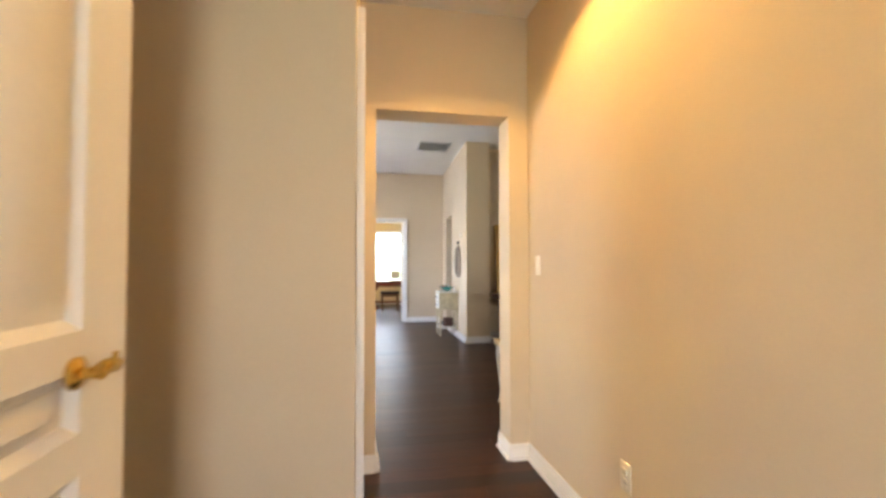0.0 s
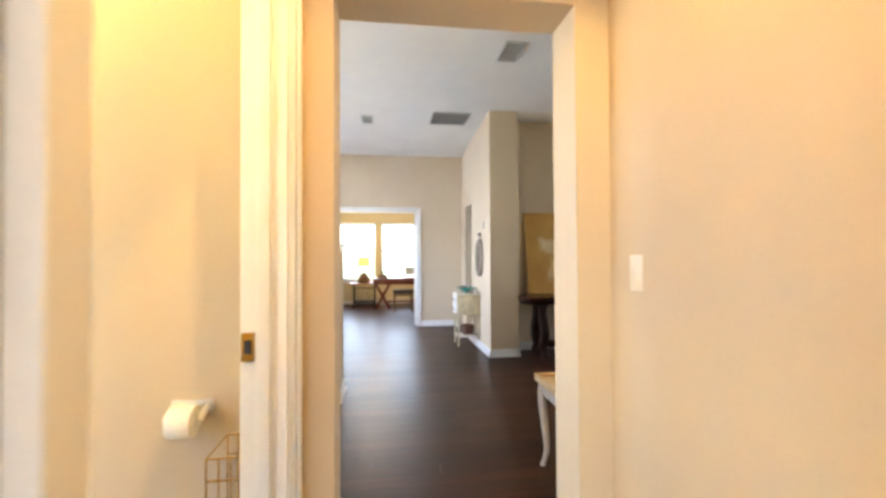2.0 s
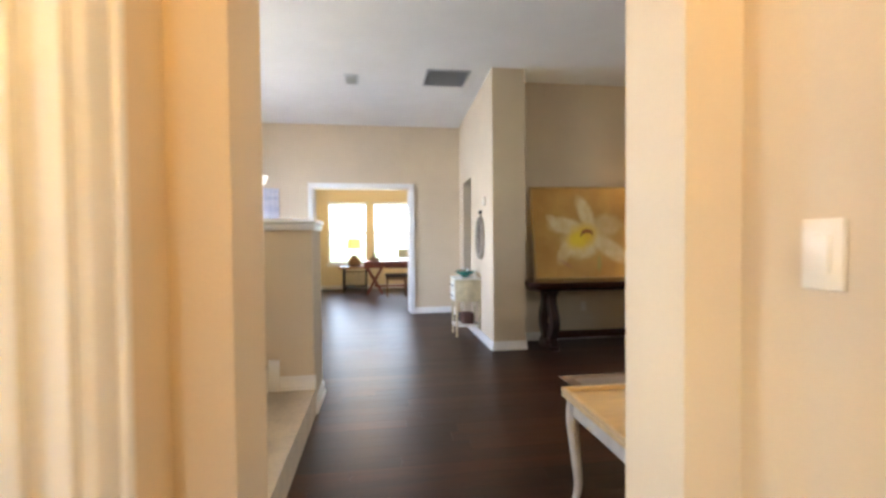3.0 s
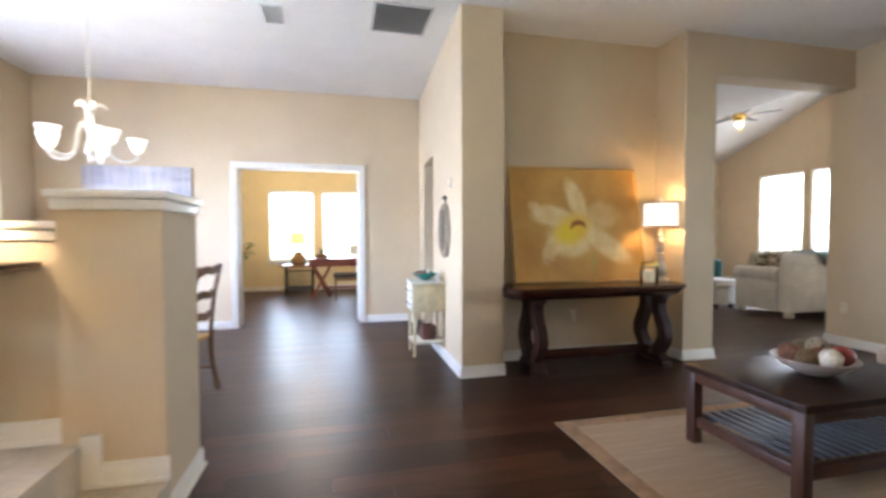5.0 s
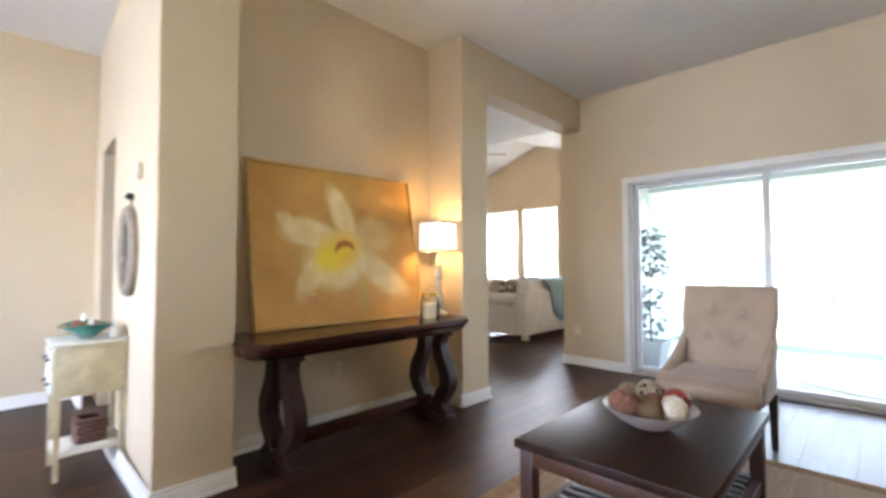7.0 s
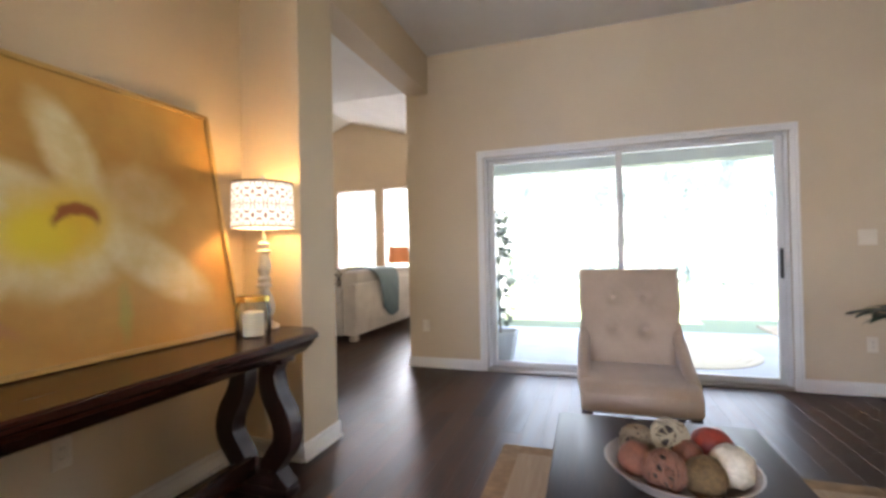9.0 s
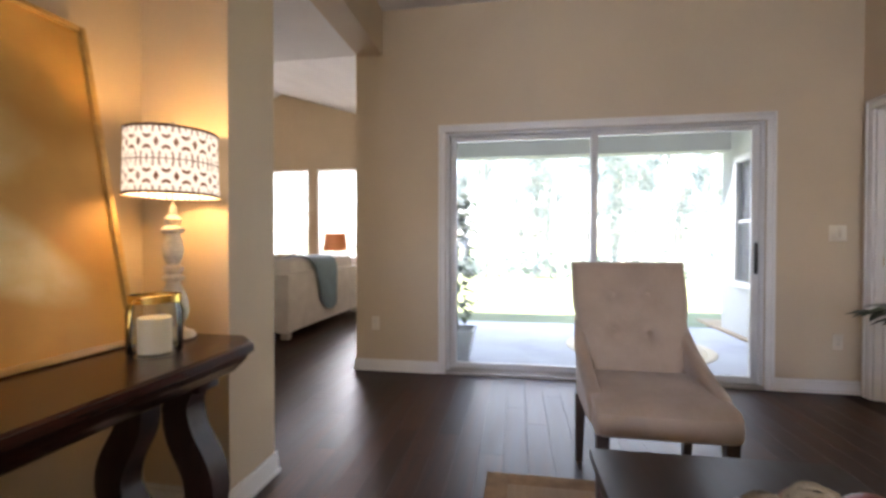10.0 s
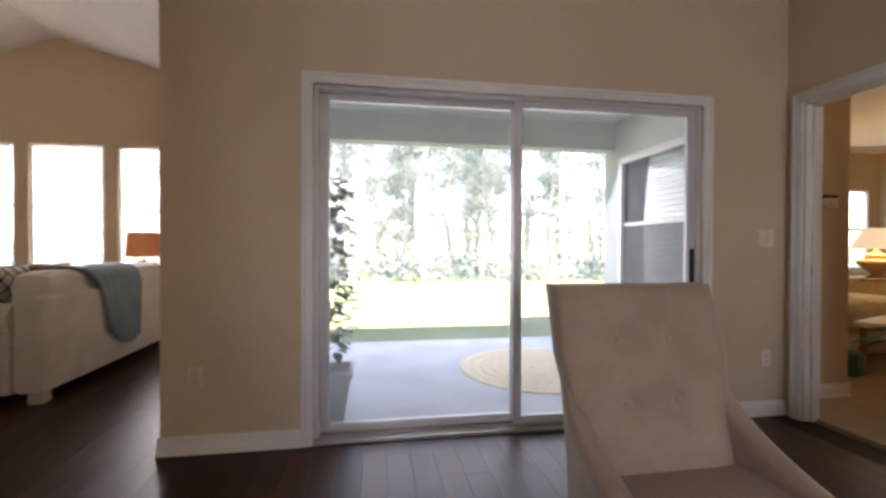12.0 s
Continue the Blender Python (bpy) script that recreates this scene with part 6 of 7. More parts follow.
bm = bmesh.new()
lathe(bm, [(0.12, 0), (0.15, 0.02), (0.155, 0.10), (0.14, 0.15), (0.10, 0.20), (0.07, 0.23), (0.07, 0.26)], seg=28)
jug = part("base", bm, "wicker", t, "dark red-brown jug base")
for z, r in ((0.07, 0.156), (0.13, 0.15), (0.185, 0.118)):
    bm = bmesh.new()
    lathe(bm, [(r - 0.002, z - 0.012), (r + 0.004, z - 0.010), (r + 0.004, z + 0.010), (r - 0.006, z + 0.012)], seg=28, cap=False)
    part("pale_band", bm, "rush", jug)
bm = bmesh.new()
lathe(bm, [(0.165, 0.42), (0.145, 0.66)], seg=36, cap=False)
part("shade", bm, "shade_yellow", t, "yellow drum shade")
bm = bmesh.new()
tube(bm, [(0, 0, 0.25), (0, 0, 0.68)], 0.006, 8)
part("stem", bm, "brass", t)
t = thing("desk_planter", pose(0.66, 12.95, 0.757), "small succulent in a dark planter box", "plant")
part("planter", B((-0.11, 0.11, -0.06, 0.06, 0, 0.075), bev=0.004), "walnut", t)
for k in range(10):
    bm = bmesh.new()
    a = k * 0.63
    leaf_blade(bm, (0.02 * math.cos(a), 0.02 * math.sin(a), 0.07), (0.07 * math.cos(a), 0.05 * math.sin(a), 0.16 + 0.08 * (k % 3 == 0)), 0.014, 0.1, 3)
    part("leaf", bm, "leaf2", t)
t = thing("desk_monitor", pose(1.30, 13.0, 0.757), "grey desk screen seen from the front", "screen")
part("panel", B((-0.09, 0.14, -0.015, 0.015, 0.06, 0.26), bev=0.006), "vent", t)
part("stand", B((-0.03, 0.07, -0.05, 0.05, 0.0, 0.012), (0.01, 0.03, -0.008, 0.008, 0.0125, 0.0595), bev=0.002), "vent", t)
rng = random.Random(21)
t = thing("study_plant", pose(-1.05, 13.1, 0), "leafy green plant in a tall dark planter", "plant")
bm = bmesh.new()
loft(bm, [[(a * w, b * w, z) for a, b in ((-1, -1), (1, -1), (1, 1), (-1, 1))] for w, z in ((0.11, 0), (0.15, 0.5), (0.14, 0.5), (0.13, 0.46))])
part("planter", bm, "walnut", t, "dark wooden planter")
for k in range(14):
    a, ln = rng.uniform(0, 6.28), rng.uniform(0.12, 0.34)
    top = Vector((math.cos(a) * ln, math.sin(a) * ln, rng.uniform(0.66, 1.12)))
    bm = bmesh.new()
    tube(bm, spline([(0, 0, 0.46), (top.x * 0.3, top.y * 0.3, top.z * 0.7), top], 3), 0.005, 5)
    st = part("stem", bm, "stem", t)
    for q in range(3):
        bm = bmesh.new()
        b2 = a + (q - 1) * 0.9
        leaf_blade(bm, top - Vector((0, 0, 0.07 * q)), top + Vector((math.cos(b2) * 0.2, math.sin(b2) * 0.2, 0.03)), 0.05, 0.4)
        part("leaf", bm, "leaf2", st)
t = thing("study_ceiling_light", pose(0.45, 12.2, 2.70), "small white flush ceiling light in the study", "ceiling light")
bm = bmesh.new()
lathe(bm, [(0.09, 0), (0.09, -0.02), (0.06, -0.06), (0.02, -0.09), (0.001, -0.092)], seg=24)
part("glass", bm, "bell_glass", t)
lamp("bulb_study", "POINT", pose(0.45, 12.2, 2.5), 80, SOFTWARM, 0.1)
# open french door leaves of the study
for s, x in ((1, -0.27), (-1, 1.26)):
    t = thing("door", pose(x, YF + 0.15, 0.008, 0, 0, 101 if s > 0 else 84), "white study door leaf folded back, open", "door", kind="structure")
    part("leaf", B((0.0, 0.74, -0.018, 0.018, 0, 2.06), bev=0.003), "door", t)
    bm = bmesh.new()
    sphere(bm, (0.68, s * -0.045, 0.95), 0.026, (1, 1, 1), 2)
    tube(bm, [(0.68, s * -0.018, 0.95), (0.68, s * -0.04, 0.95)], 0.012, 10)
    part("door_knob", bm, "brass", t)

# ---- family room ----
M["sofa"] = fabric("cream_slipcover", (0.84, 0.83, 0.80), 320, 0.08)
M["sofa_tan"] = fabric("tan_cushion", (0.42, 0.33, 0.22), 320, 0.1)
sx0, sx1, sy = 7.20, 9.55, 8.70
t = thing("sofa", pose(0, 0, 0), "cream slipcovered sofa with rolled arms, seen from behind", "sofa")
part("base", B((sx0 + 0.14, sx1 - 0.14, sy + 0.205, sy + 0.92, 0.075, 0.40), bev=0.03), "sofa", t)
part("back_frame", B((sx0 + 0.01, sx1 - 0.01, sy, sy + 0.20, 0.075, 0.76), bev=0.035), "sofa", t)
for a, b in ((sx0 + 0.18, (sx0 + sx1) / 2 - 0.01), ((sx0 + sx1) / 2 + 0.01, sx1 - 0.18)):
    part("seat_cushion", B((a, b, sy + 0.36, sy + 0.94, 0.402, 0.53), bev=0.05), "sofa", t)
    part("back_cushion", B((a, b, sy + 0.06, sy + 0.36, 0.54, 0.93), bev=0.10), "sofa", t)
for x in (sx0 + 0.09, sx1 - 0.09):
    bm = bmesh.new()
    tube(bm, [(x, sy + 0.205, 0.60), (x, sy + 0.92, 0.60)], 0.115, 20)
    bx(bm, x - 0.085, x + 0.085, sy + 0.205, sy + 0.90, 0.075, 0.58, bev=0.02)
    part("arm", bm, "sofa", t, "rolled sofa arm")
for x in (sx0 + 0.08, sx1 - 0.08):
    for y in (sy + 0.07, sy + 0.85):
        part("foot", B((x - 0.05, x + 0.05, y - 0.05, y + 0.05, 0, 0.0745), bev=0.01), "aged_white", t)


def trellis_cushion():
    w = Nodes("trellis_cushion")
    tc = w.t.nodes.new("ShaderNodeTexCoord")
    sep = w.t.nodes.new("ShaderNodeSeparateXYZ")
    w.put(sep.inputs[0], tc.outputs["Object"])
    u, v = w.math("MULTIPLY", sep.outputs[0], 52.0), w.math("MULTIPLY", sep.outputs[2], 52.0)
    s = w.math("ADD", w.math("COSINE", u), w.math("COSINE", v))
    line = w.math("SUBTRACT", 1.0, w.ramp(w.math("ABSOLUTE", s), 0.2, 0.45))
    w.put(w.b.inputs["Base Color"], w.mix(line, (0.60, 0.53, 0.42, 1), (0.05, 0.035, 0.025, 1)))
    w.b.inputs["Roughness"].default_value = 0.9
    return w.m


M["trellis_cushion"] = trellis_cushion()


def cushion(m, w, h, d, material, label):
    bm = bmesh.new()
    n = 12
    front, backs = {}, {}
    for i in range(n + 1):
        for j in range(n + 1):
            u, v = i / n * 2 - 1, j / n * 2 - 1
            k = (1 - u ** 4) * (1 - v ** 4)
            pull = 1 - 0.06 * (1 - abs(u)) * abs(v) ** 2
            p = (u * w / 2 * (1 - 0.05 * (1 - v * v) * abs(u)), v * h / 2 * pull)
            front[i, j] = bm.verts.new((p[0], -d / 2 * k ** 0.5, p[1]))
            backs[i, j] = front[i, j] if k == 0 else bm.verts.new((p[0], d / 2 * k ** 0.5, p[1]))
    for g in (front, backs):
        for i in range(n):
            for j in range(n):
                bm.faces.new((g[i, j], g[i + 1, j], g[i + 1, j + 1], g[i, j + 1]))
    return solo("cushion", bm, material, label, "cushion", "sofa cushions", m=m, crease=1.4)


cushion(pose(7.60, 9.22, 0.76, 12, 0, 8), 0.44, 0.42, 0.16, "trellis_cushion", "cream cushion with a dark trellis print")
cushion(pose(7.40, 9.40, 0.74, 10, 0, 62), 0.42, 0.40, 0.16, "trellis_cushion", "trellis-print cushion against the sofa arm")
cushion(pose(8.02, 9.20, 0.77, 14, 0, -6), 0.42, 0.42, 0.17, "sofa_tan", "plain tan cushion on the sofa")
M["throw"] = fabric("blue_throw", (0.25, 0.37, 0.44), 260, 0.12, bump=0.4)
bm = bmesh.new()
prof = [(sy + 0.34, 0.93), (sy + 0.22, 0.955), (sy + 0.10, 0.945), (sy + 0.03, 0.90), (sy - 0.012, 0.80), (sy - 0.016, 0.66), (sy - 0.02, 0.50), (sy - 0.022, 0.28)]
rings = []
for k in range(25):
    f = k / 24
    row = []
    for i, (y, z) in enumerate(prof):
        g = i / (len(prof) - 1)
        x = 7.66 + 0.30 * g + (0.93 - 0.45 * g) * f
        wav = 0.03 * math.sin(f * 19 + g * 2) * g
        zz = z + (0.10 * (1 - f) - 0.10 * math.sin(f * 3.0)) * max(0, g - 0.5) * 2
        row.append((x, y - abs(wav) - 0.004, zz))
    rings.append(row)
vs = [[bm.verts.new(p) for p in r] for r in rings]
for a, b in zip(vs, vs[1:]):
    for i in range(len(a) - 1):
        bm.faces.new((a[i], a[i + 1], b[i + 1], b[i]))
th = solo("throw_blanket", bm, "throw", "pale blue throw draped over the sofa back", "throw", crease=1.5)
sol = th.modifiers.new("thickness", "SOLIDIFY")
sol.thickness = 0.012
M["shade_rust"] = glow("lit_rust_shade", (0.9, 0.28, 0.08), 0.30, (0.42, 0.17, 0.08))
t = thing("scroll_side_table", pose(10.12, 9.39, 0), "small round side table with scrolled iron legs", "side table")
bm = bmesh.new()
lathe(bm, [(0.001, 0.56), (0.24, 0.56), (0.25, 0.57), (0.24, 0.585), (0.001, 0.585)], seg=32)
part("top", bm, "walnut", t)
for k in range(3):
    a = k * 2.094 + 0.4
    c, s = math.cos(a), math.sin(a)
    bm = bmesh.new()
    tube(bm, spline([(c * 0.2, s * 0.2, 0.56), (c * 0.1, s * 0.1, 0.42), (c * 0.04, s * 0.04, 0.30), (c * 0.1, s * 0.1, 0.15), (c * 0.22, s * 0.22, 0.0)], 5), 0.012, 8)
    part("leg", bm, "blackmetal", t)
t = thing("rust_lamp", pose(10.12, 9.39, 0.585), "table lamp with a rust-orange tapered shade", "table lamp")
bm = bmesh.new()
lathe(bm, [(0.08, 0), (0.085, 0.015), (0.03, 0.04), (0.05, 0.12), (0.055, 0.2), (0.02, 0.3), (0.012, 0.36)], seg=24)
part("base", bm, "walnut", t)
bm = bmesh.new()
lathe(bm, [(0.215, 0.385), (0.185, 0.70)], seg=40, cap=False)
part("shade", bm, "shade_rust", t, "rust-orange shade")
bm = bmesh.new()
tube(bm, [(0, 0, 0.34), (0, 0, 0.74)], 0.005, 8)
lathe(bm, [(0.003, 0.73), (0.014, 0.74), (0.01, 0.76), (0.001, 0.77)], seg=12)
part("finial", bm, "brass", t)
# ceiling fan
M["fan_blade"] = wood("grey_fan_blade", (0.10, 0.10, 0.11), 0.45, 0, 0.2)
FX, FY, FZ = 8.62, 10.9, 3.47
t = thing("ceiling_fan", pose(FX, FY, FZ), "brass ceiling fan with dark blades and a lit globe", "ceiling fan")
bm = bmesh.new()
tube(bm, [(0, 0, 0.08), (0, 0, 0.62)], 0.014, 10)
lathe(bm, [(0.07, 0.62), (0.06, 0.57), (0.02, 0.53)], seg=20)
part("downrod", bm, "brass", t)
bm = bmesh.new()
lathe(bm, [(0.02, 0.10), (0.09, 0.09), (0.115, 0.05), (0.11, -0.01), (0.07, -0.04), (0.05, -0.07)], seg=28)
part("motor", bm, "brass", t)
for k in range(5):
    a = 360 / 5 * k + 20
    bm = bmesh.new()
    bx(bm, 0.10, 0.24, -0.02, 0.02, 0.012, 0.022, bev=0.004)
    iron = part("blade_iron", bm, "brass", t)
    iron.matrix_basis = pose(0, 0, 0, 0, 0, a)
    bm = bmesh.new()
    loft(bm, [[(x, y * w, z + 0.03) for y, z in ((-1, -0.002), (1, 0.010), (1, 0.018), (-1, 0.006))] for x, w in ((0.20, 0.05), (0.30, 0.062), (0.60, 0.07), (0.645, 0.06), (0.665, 0.035))])
    part("blade", bm, "fan_blade", iron)
bm = bmesh.new()
lathe(bm, [(0.05, -0.07), (0.075, -0.09), (0.08, -0.13), (0.055, -0.165), (0.001, -0.175)], seg=24)
part("globe", bm, "bell_glass", t, "lit frosted globe")
bm = bmesh.new()
tube(bm, [(0.06, 0, -0.07), (0.06, 0, -0.26)], 0.002, 6)
sphere(bm, (0.06, 0, -0.27), 0.008, (1, 1, 1.3), 2)
part("pull_chain", bm, "brass", t)
lamp("bulb_fan", "POINT", pose(FX, FY, FZ - 0.24), 25, (1.0, 0.85, 0.65), 0.08)
# teal chair and dark stand beyond the sofa
M["teal_cloth"] = fabric("teal_upholstery", (0.05, 0.13, 0.13), 300, 0.15)
t = thing("teal_chair", pose(9.2, 12.55, 0, 0, 0, -120), "dark teal upholstered armchair", "armchair")
part("seat", B((-0.30, 0.32, -0.32, 0.32, 0.22, 0.45), bev=0.05), "teal_cloth", t)
part("backrest", B((-0.44, -0.29, -0.34, 0.34, 0.22, 0.92), bev=0.06), "teal_cloth", t)
for s in (-1, 1):
    part("arm", B((-0.28, 0.30, s * 0.40 - 0.07, s * 0.40 + 0.07, 0.20, 0.62), bev=0.05), "teal_cloth", t)
for x in (-0.35, 0.25):
    for y in (-0.34, 0.34):
        part("leg", B((x - 0.022, x + 0.022, y - 0.022, y + 0.022, 0, 0.21), bev=0.003), "chair_leg", t)
cushion(pose(9.14, 12.42, 0.64, 14, 0, -28), 0.42, 0.36, 0.15, "sofa", "cream cushion on the teal chair")
t = thing("ottoman", pose(7.12, 9.86, 0), "cream upholstered ottoman at the sofa end", "ottoman")
part("cushion_top", B((-0.22, 0.22, -0.20, 0.20, 0.33, 0.47), bev=0.05), "sofa", t)
part("body", B((-0.20, 0.20, -0.18, 0.18, 0.07, 0.329), bev=0.02), "sofa", t)
for x in (-0.15, 0.15):
    for y in (-0.13, 0.13):
        part("foot", B((x - 0.03, x + 0.03, y - 0.03, y + 0.03, 0, 0.0695), bev=0.005), "chair_leg", t)

# ---- bedroom ----
M["bed_cover"] = fabric("cream_bedspread", (0.58, 0.49, 0.35), 200, 0.1)
t = thing("nightstand", pose(8.17, 0.35, 0.012), "cream bedside chest under a lamp", "nightstand")
part("body", B((-0.30, 0.30, -0.22, 0.22, 0.06, 0.72), bev=0.006), "aged_cream", t)
part("top", B((-0.32, 0.32, -0.24, 0.24, 0.7205, 0.745), bev=0.005), "aged_cream", t)
for z in (0.10, 0.31, 0.52):
    part("drawer", B((-0.27, 0.27, 0.2205, 0.235, z, z + 0.18), bev=0.004), "aged_cream", t)
part("plinth", B((-0.28, 0.28, -0.20, 0.20, 0.0, 0.059)), "aged_cream", t)
M["shade_bed"] = glow("lit_bed_shade", (1.0, 0.88, 0.62), 1.3, (0.8, 0.72, 0.55))
t = thing("bedside_lamp", pose(8.17, 0.35, 0.757), "terracotta urn bedside lamp with a pleated shade, lit", "table lamp")
bm = bmesh.new()
lathe(bm, [(0.09, 0), (0.10, 0.015), (0.055, 0.04), (0.07, 0.06), (0.15, 0.13), (0.19, 0.17), (0.19, 0.20), (0.11, 0.23), (0.10, 0.28), (0.04, 0.30), (0.02, 0.35)], seg=28)
M["terracotta"] = plain("terracotta", (0.42, 0.26, 0.15), 0.6)
part("base", bm, "terracotta", t)
bm = bmesh.new()
n = 64
loft(bm, [[(r * (1 + 0.02 * (k % 2)) * math.cos(2 * math.pi * k / n), r * (1 + 0.02 * (k % 2)) * math.sin(2 * math.pi * k / n), z) for k in range(n)] for r, z in ((0.25, 0.35), (0.12, 0.60))], cap=False)
part("shade", bm, "shade_bed", t, "pleated ivory shade")
lamp("bulb_bedside", "POINT", pose(8.17, 0.35, 1.30), 50, WARM, 0.05)
# unseen ceiling light, added to lift the bedroom walls
downlight(6.3, 1.6, 2.62, 40, (1.0, 0.72, 0.34), 0.06)
t = thing("bed", pose(8.15, 1.55, 0.012), "made bed with a cream spread", "bed")
part("mattress", B((-0.85, 1.0, -0.75, 0.75, 0.30, 0.58), bev=0.06), "bed_cover", t)
part("bed_base", B((-0.80, 0.98, -0.70, 0.70, 0.06, 0.299), bev=0.01), "bed_cover", t)
for y in (-0.4, 0.4):
    bm = bmesh.new()
    bx(bm, 0.45, 0.9, y - 0.3, y + 0.3, 0.581, 0.74, bev=0.06)
    part("pillow", bm, "paper", t)
for x in (-0.7, 0.9):
    for y in (-0.6, 0.6):
        part("leg", B((x - 0.03, x + 0.03, y - 0.03, y + 0.03, 0, 0.0595)), "chair_leg", t)
t = thing("white_bench", pose(6.95, 1.75, 0.012, 0, 0, 20), "white-topped wooden bench at the bed foot", "bench")
part("top", B((-0.18, 0.18, -0.45, 0.45, 0.42, 0.47), bev=0.01), "aged_white", t)
for x in (-0.13, 0.13):
    for y in (-0.38, 0.38):
        bm = bmesh.new()
        lathe(bm, [(0.03, 0), (0.035, 0.05), (0.02, 0.1), (0.035, 0.22), (0.02, 0.34), (0.04, 0.419)], (x, y, 0), 14)
        part("leg", bm, "oak", t)
solo("dark_bag", B((-0.18, 0.18, -0.12, 0.12, 0.0, 0.22), bev=0.06), "teal_cloth", "dark soft bag on the bedroom carpet", "bag", m=pose(7.0, 2.35, 0.012, 0, 0, 25))

# ---- patio ----
M["straw_rug"] = plain("straw_round_rug", (0.55, 0.47, 0.33), 0.9, var=0.15, scale=20, bump=0.6, fine=120)
t = thing("round_rug", pose(7.70, 4.85, -0.03), "round cream woven patio rug", "rug")
for k in range(8):
    r0, r1 = k * 0.095, (k + 1) * 0.095 - 0.004
    bm = bmesh.new()
    lathe(bm, [(r1, 0.001), (r1, 0.007), (r1 - 0.012, 0.012), (r0 + 0.012, 0.012), (r0 + 0.001, 0.007)], seg=48, cap=(k == 0))
    part("braid_ring", bm, "straw_rug", t)
M["grey_pot"] = plain("grey_planter", (0.34, 0.36, 0.36), 0.7, var=0.15)
rng = random.Random(31)
t = thing("potted_ficus", pose(6.78, 6.72, -0.03), "tall leafy ficus in a square grey planter", "plant")
bm = bmesh.new()
loft(bm, [[(a * w, b * w, z) for a, b in ((-1, -1), (1, -1), (1, 1), (-1, 1))] for w, z in ((0.11, 0), (0.16, 0.30), (0.17, 0.30), (0.17, 0.33), (0.145, 0.33), (0.14, 0.28))])
part("planter", bm, "grey_pot", t, "square grey planter")
bm = bmesh.new()
tube(bm, spline([(0, 0, 0.26), (0.01, 0.01, 0.6), (-0.01, 0.0, 1.0), (0.01, 0.0, 1.5)], 4), [0.014 - 0.0007 * k for k in range(13)], 8)
part("trunk", bm, "stem", t)
for k in range(270):
    z = rng.uniform(0.42, 1.62)
    a = rng.uniform(0, 6.28)
    r = rng.uniform(0.03, 0.17) * (1 - 0.35 * abs(z - 1.0))
    b = Vector((math.cos(a) * r, math.sin(a) * r, z))
    d = Vector((math.cos(a + rng.uniform(-0.8, 0.8)), math.sin(a + rng.uniform(-0.8, 0.8)), rng.uniform(-0.5, 0.4))).normalized() * rng.uniform(0.06, 0.10)
    bm = bmesh.new()
    leaf_blade(bm, b, b + d, 0.036, 0.3, 3)
    part("leaf", bm, "leaf2", t)
t = thing("wall_lantern", pose(7.95, 7.40, 1.45), "small outdoor wall lantern with a pale globe", "wall lamp")
part("backplate", B((-0.05, 0.05, -0.012, -0.001, -0.06, 0.06), bev=0.004), "blackmetal", t)
bm = bmesh.new()
sphere(bm, (0, -0.085, 0.0), 0.07, (1, 1, 1.1), 3)
part("globe", bm, "paper", t)
bm = bmesh.new()
tube(bm, [(0, -0.01, 0.085), (0, -0.085, 0.095), (0, -0.085, 0.07)], 0.008, 8)
part("arm", bm, "blackmetal", t)

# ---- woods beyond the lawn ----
# bright haze is put into these colours: bark and leaves paled and greyed
M["hazed_bark"] = plain("hazed_pine_bark", (0.56, 0.54, 0.50), 0.9, var=0.35, scale=3, bump=0.8, fine=14, stretch=(1, 1, 0.3))
M["hazed_foliage"] = plain("hazed_foliage", (0.27, 0.335, 0.33), 0.7, var=0.4, scale=0.8, bump=0.0)
nt = M["hazed_foliage"].node_tree
bsdf = next(n for n in nt.nodes if n.type == "BSDF_PRINCIPLED")
out = next(n for n in nt.nodes if n.type == "OUTPUT_MATERIAL")
thin, both = nt.nodes.new("ShaderNodeBsdfTranslucent"), nt.nodes.new("ShaderNodeMixShader")
both.inputs[0].default_value = 0.5
nt.links.new(bsdf.inputs["Base Color"].links[0].from_socket, thin.inputs["Color"])
nt.links.new(bsdf.outputs[0], both.inputs[1])
nt.links.new(thin.outputs[0], both.inputs[2])
nt.links.new(both.outputs[0], out.inputs["Surface"])


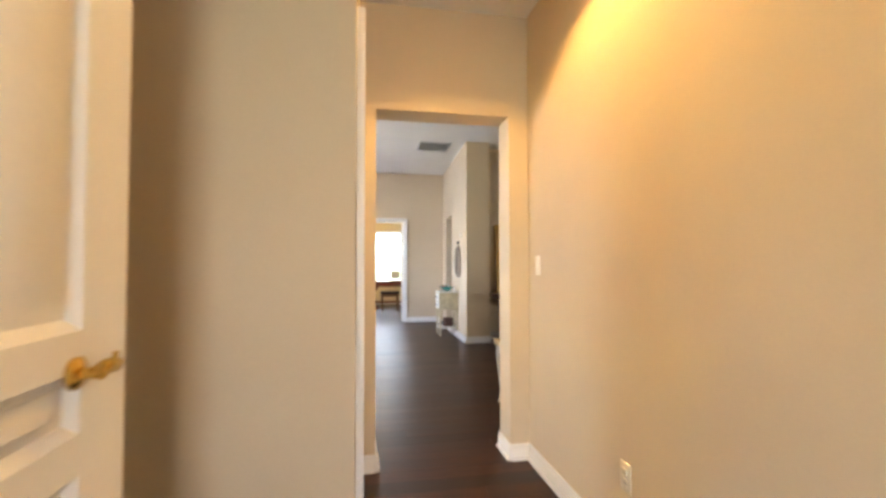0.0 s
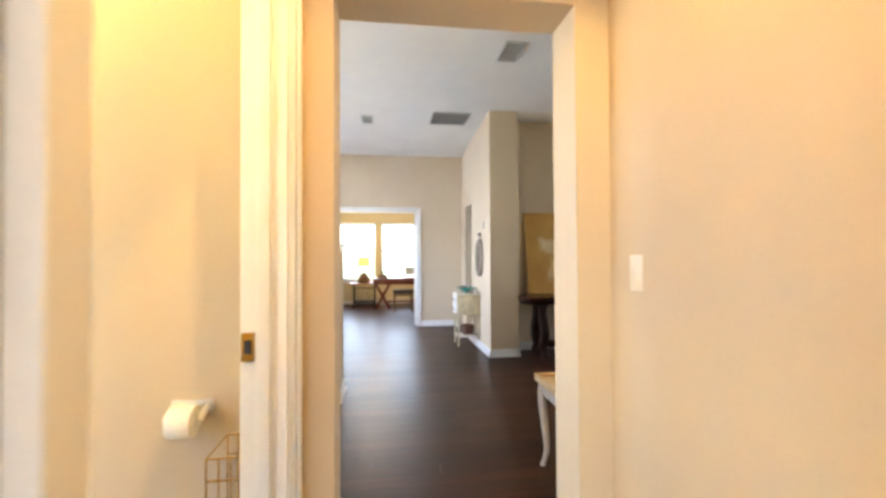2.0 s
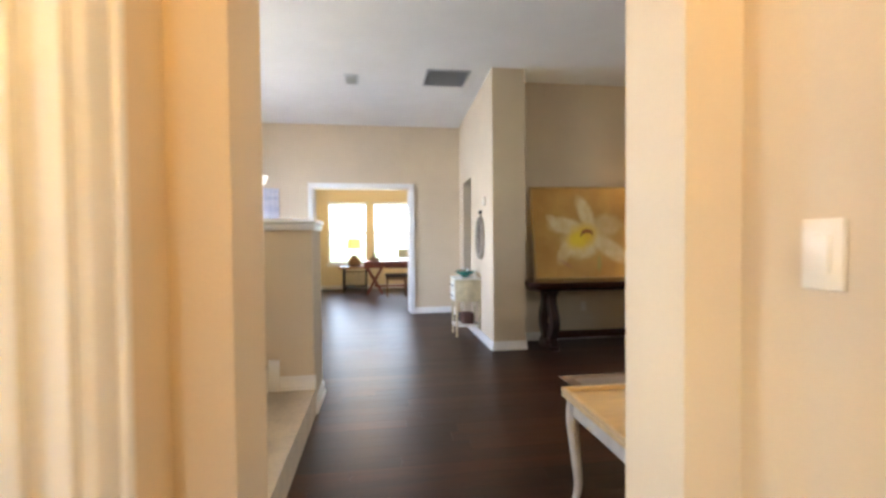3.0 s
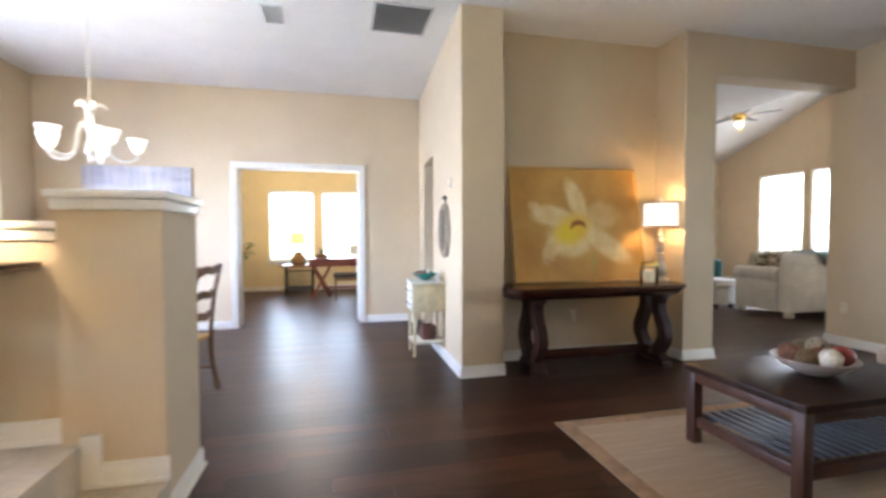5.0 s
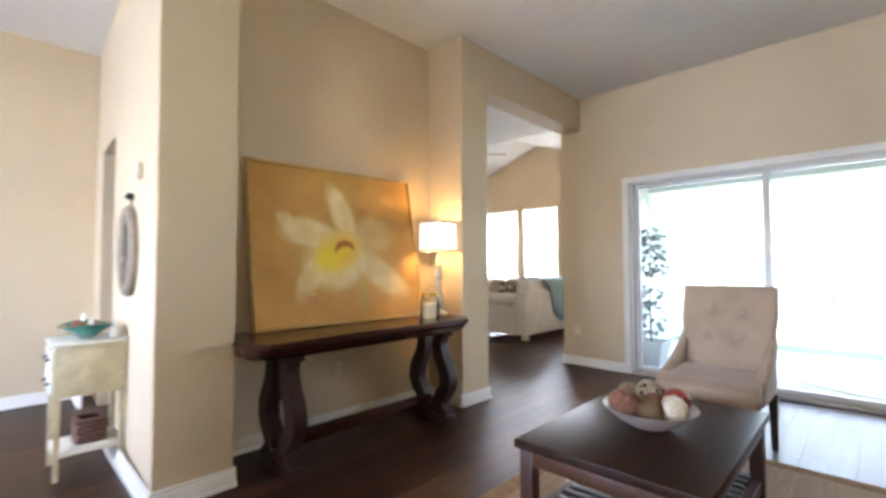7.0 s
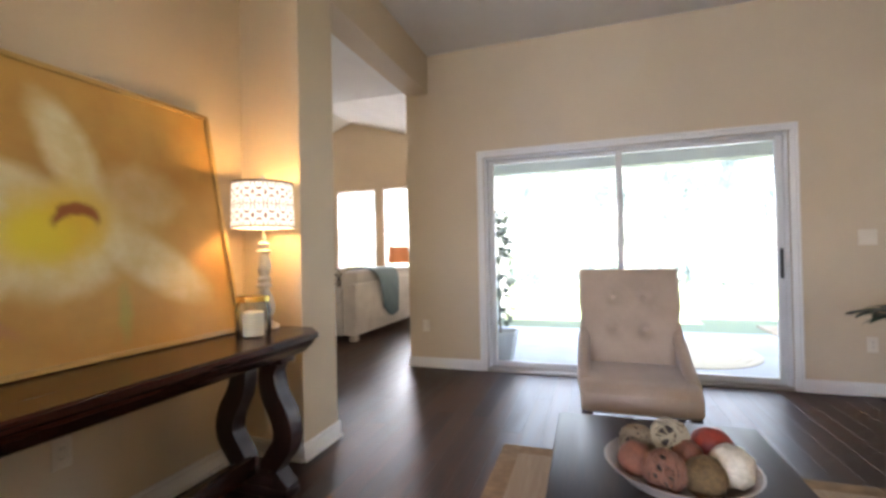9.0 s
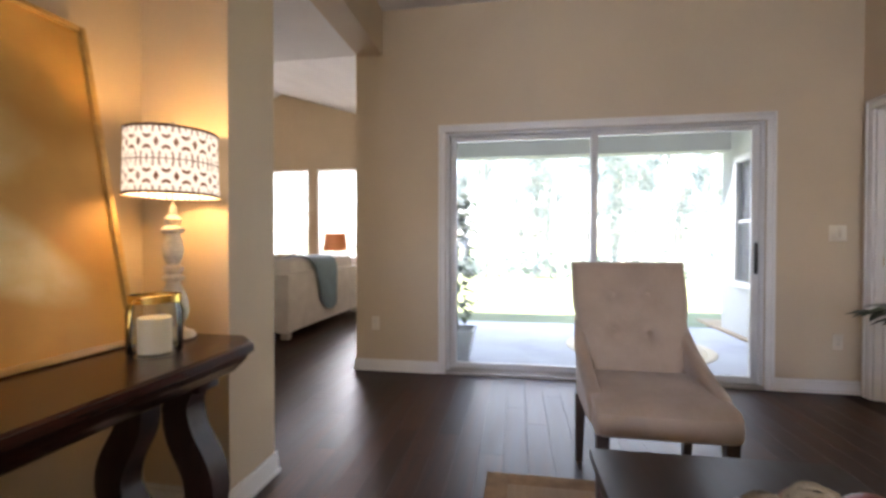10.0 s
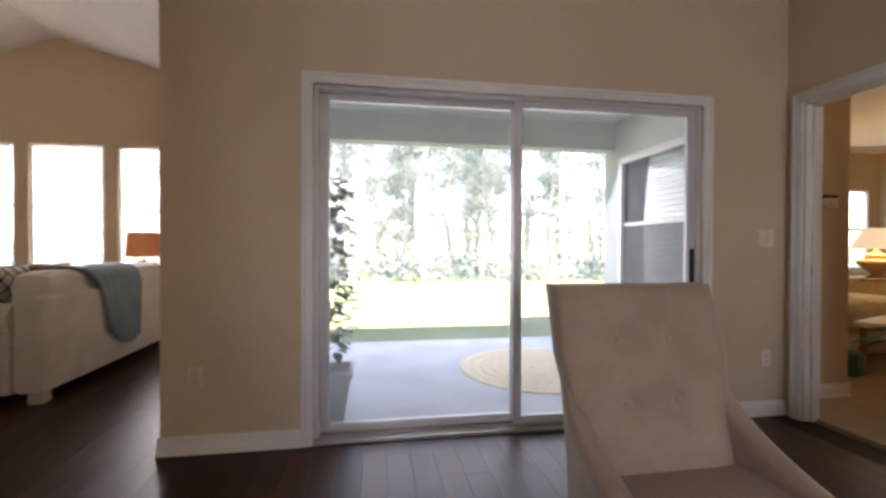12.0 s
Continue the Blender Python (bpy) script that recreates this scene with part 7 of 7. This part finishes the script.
def tree(seed, h, low, spread, m):
    rg = random.Random(seed)
    t = thing("tree", m, "tall slender pine with a thin ragged crown", "tree", "trees of the woods")
    bm = bmesh.new()
    bend = [Vector((rg.uniform(-0.25, 0.25), rg.uniform(-0.25, 0.25), 0)) for _ in range(3)]
    pts = spline([(0, 0, -0.15), Vector((0, 0, h * 0.35)) + bend[0], Vector((0, 0, h * 0.7)) + bend[1], Vector((0, 0, h)) + bend[2]], 4)
    tube(bm, pts, [0.11 * (1 - 0.9 * k / (len(pts) - 1)) for k in range(len(pts))], 8)
    limbs = []
    for k in range(26):
        f = rg.uniform(low, 1.0)
        p = pts[min(int(f * (len(pts) - 1)), len(pts) - 1)]
        a = rg.uniform(0, 6.28)
        ln = spread * rg.uniform(0.4, 1.0) * (1.15 - 0.6 * f)
        q = p + Vector((math.cos(a) * ln, math.sin(a) * ln, ln * rg.uniform(-0.1, 0.5)))
        tube(bm, [p, (p + q) / 2 + Vector((0, 0, 0.1)), q], [0.035, 0.022, 0.008], 5)
        limbs.append((p, q))
    part("trunk", bm, "hazed_bark", t)
    verts, faces = [], []
    for p, q in limbs:
        for _ in range(190):
            c = p.lerp(q, rg.uniform(0.25, 1.08)) + Vector((rg.gauss(0, 0.28), rg.gauss(0, 0.28), rg.gauss(0, 0.20)))
            u = Vector((rg.gauss(0, 1), rg.gauss(0, 1), rg.gauss(0, 1))).normalized()
            v = u.orthogonal().normalized()
            s = rg.uniform(0.03, 0.085)
            i = len(verts)
            verts += [c - u * s, c + v * s * 0.45, c + u * s, c - v * s * 0.45]
            faces.append((i, i + 1, i + 2, i + 3))
    me = bpy.data.meshes.new("crown")
    me.from_pydata(verts, [], faces)
    me.materials.append(M["hazed_foliage"])
    new("crown", me).parent = t
    return t


protos = [tree(1, 11.0, 0.36, 2.0, pose(20.5, 7.6, -0.125)), tree(2, 9.0, 0.30, 1.8, pose(21.5, 3.1, -0.125)), tree(3, 13.0, 0.45, 2.2, pose(19.2, 9.6, -0.125)), tree(4, 6.0, 0.24, 1.6, pose(22.0, 5.2, -0.125))]
rng = random.Random(9)
for k in range(112):
    x = 19 + (k % 8) * 2.6 + rng.uniform(-1.2, 1.2)
    y = -12 + (k // 8) * 2.7 + rng.uniform(-1.5, 1.5) + 0.6 * (k % 8 - 2)
    s = rng.uniform(0.8, 1.2)
    p = protos[rng.randrange(4)]
    c = copy_thing(p, pose(x, y, -0.125, 0, 0, rng.uniform(0, 360)))
    c.scale = (s, s, s * rng.uniform(0.9, 1.15))
verts, faces = [], []
for k in range(7000):
    x, y = 18.2 + abs(rng.gauss(0, 2.5)), rng.uniform(-14, 26)
    z = abs(rng.gauss(0, 0.5)) - 0.1
    c = Vector((x, y, z))
    u = Vector((rng.gauss(0, 1), rng.gauss(0, 1), rng.gauss(0, 1))).normalized()
    v = u.orthogonal().normalized()
    s = rng.uniform(0.06, 0.16)
    i = len(verts)
    verts += [c - u * s, c + v * s * 0.5, c + u * s, c - v * s * 0.5]
    faces.append((i, i + 1, i + 2, i + 3))
me = bpy.data.meshes.new("undergrowth")
me.from_pydata(verts, [], faces)
me.materials.append(M["hazed_foliage"])
tagged(new("undergrowth", me), "tangled green undergrowth at the edge of the woods", "undergrowth", kind="stuff")

# ---- floor boards ----
PW, PL = 0.127, 1.22
board_bm = B((0, PL - 0.0007, 0, PW - 0.0007, -0.018, 0.0))
bmesh.ops.bevel(board_bm, geom=[e for e in board_bm.edges if all(v.co.z > -0.001 for v in e.verts)], offset=0.0004, segments=1, affect="EDGES")
board_mesh = mesh_of("floor_board", board_bm, "floor", 0.05)
floor = thing("floor", pose(0, 0, 0), "dark brown hand-scraped wooden plank floor", "floor", kind="structure")
rest = bmesh.new()
rng = random.Random(5)
near = []
for j in range(-17, 112):
    y = j * PW
    off = rng.uniform(0, PL)
    x0, x1 = (-1.5, 1.6) if y < 3.4 else (-2.6, 6.42) if y < 7.5 else (-2.6, 11.0)
    k = math.floor((x0 - off) / PL)
    while True:
        a = off + k * PL
        k += 1
        if a > x1:
            break
        if a + PL < x0:
            continue
        b, a0 = min(a + PL, x1), max(a, x0)
        if y + PW > 3.5 and y < 3.7 and a0 > 4.5 or (y > 3.4 and y < 5.75 and b < -0.1):
            continue
        whole = a >= x0 and a + PL <= x1
        close = (0.0 < y < 3.5) or (3.4 < y < 7.3 and -0.6 < a < 5.6)
        if whole and close and len(near) < 290:
            near.append((a, y))
        else:
            vs = [rest.verts.new(p) for p in itertools.product((a0, b - 0.0007), (y, y + PW - 0.0007), (-0.018, 0.0))]
            tops = [rest.verts.new((px, py, 0.0)) for px, py in ((a0 + 0.0006, y + 0.0006), (b - 0.0018, y + 0.0006), (b - 0.0018, y + PW - 0.0018), (a0 + 0.0006, y + PW - 0.0018))]
            lows = [vs[i] for i in (1, 5, 7, 3)]
            for v in lows:
                v.co.z = -0.0006
            rest.faces.new(tops)
            for i in range(4):
                rest.faces.new((lows[i], lows[(i + 1) % 4], tops[(i + 1) % 4], tops[i]))
            for q in ((0, 4, 5, 1), (2, 3, 7, 6), (0, 1, 3, 2), (4, 6, 7, 5)):
                rest.faces.new([vs[i] for i in q])
for a, y in near:
    ob = new("floor_board", board_mesh)
    ob.location = (a, y, 0)
    ob.parent = floor
joined = part("floor_boards_beyond", rest, "floor", floor, crease=0.05)
tagged(joined, kind="stuff")
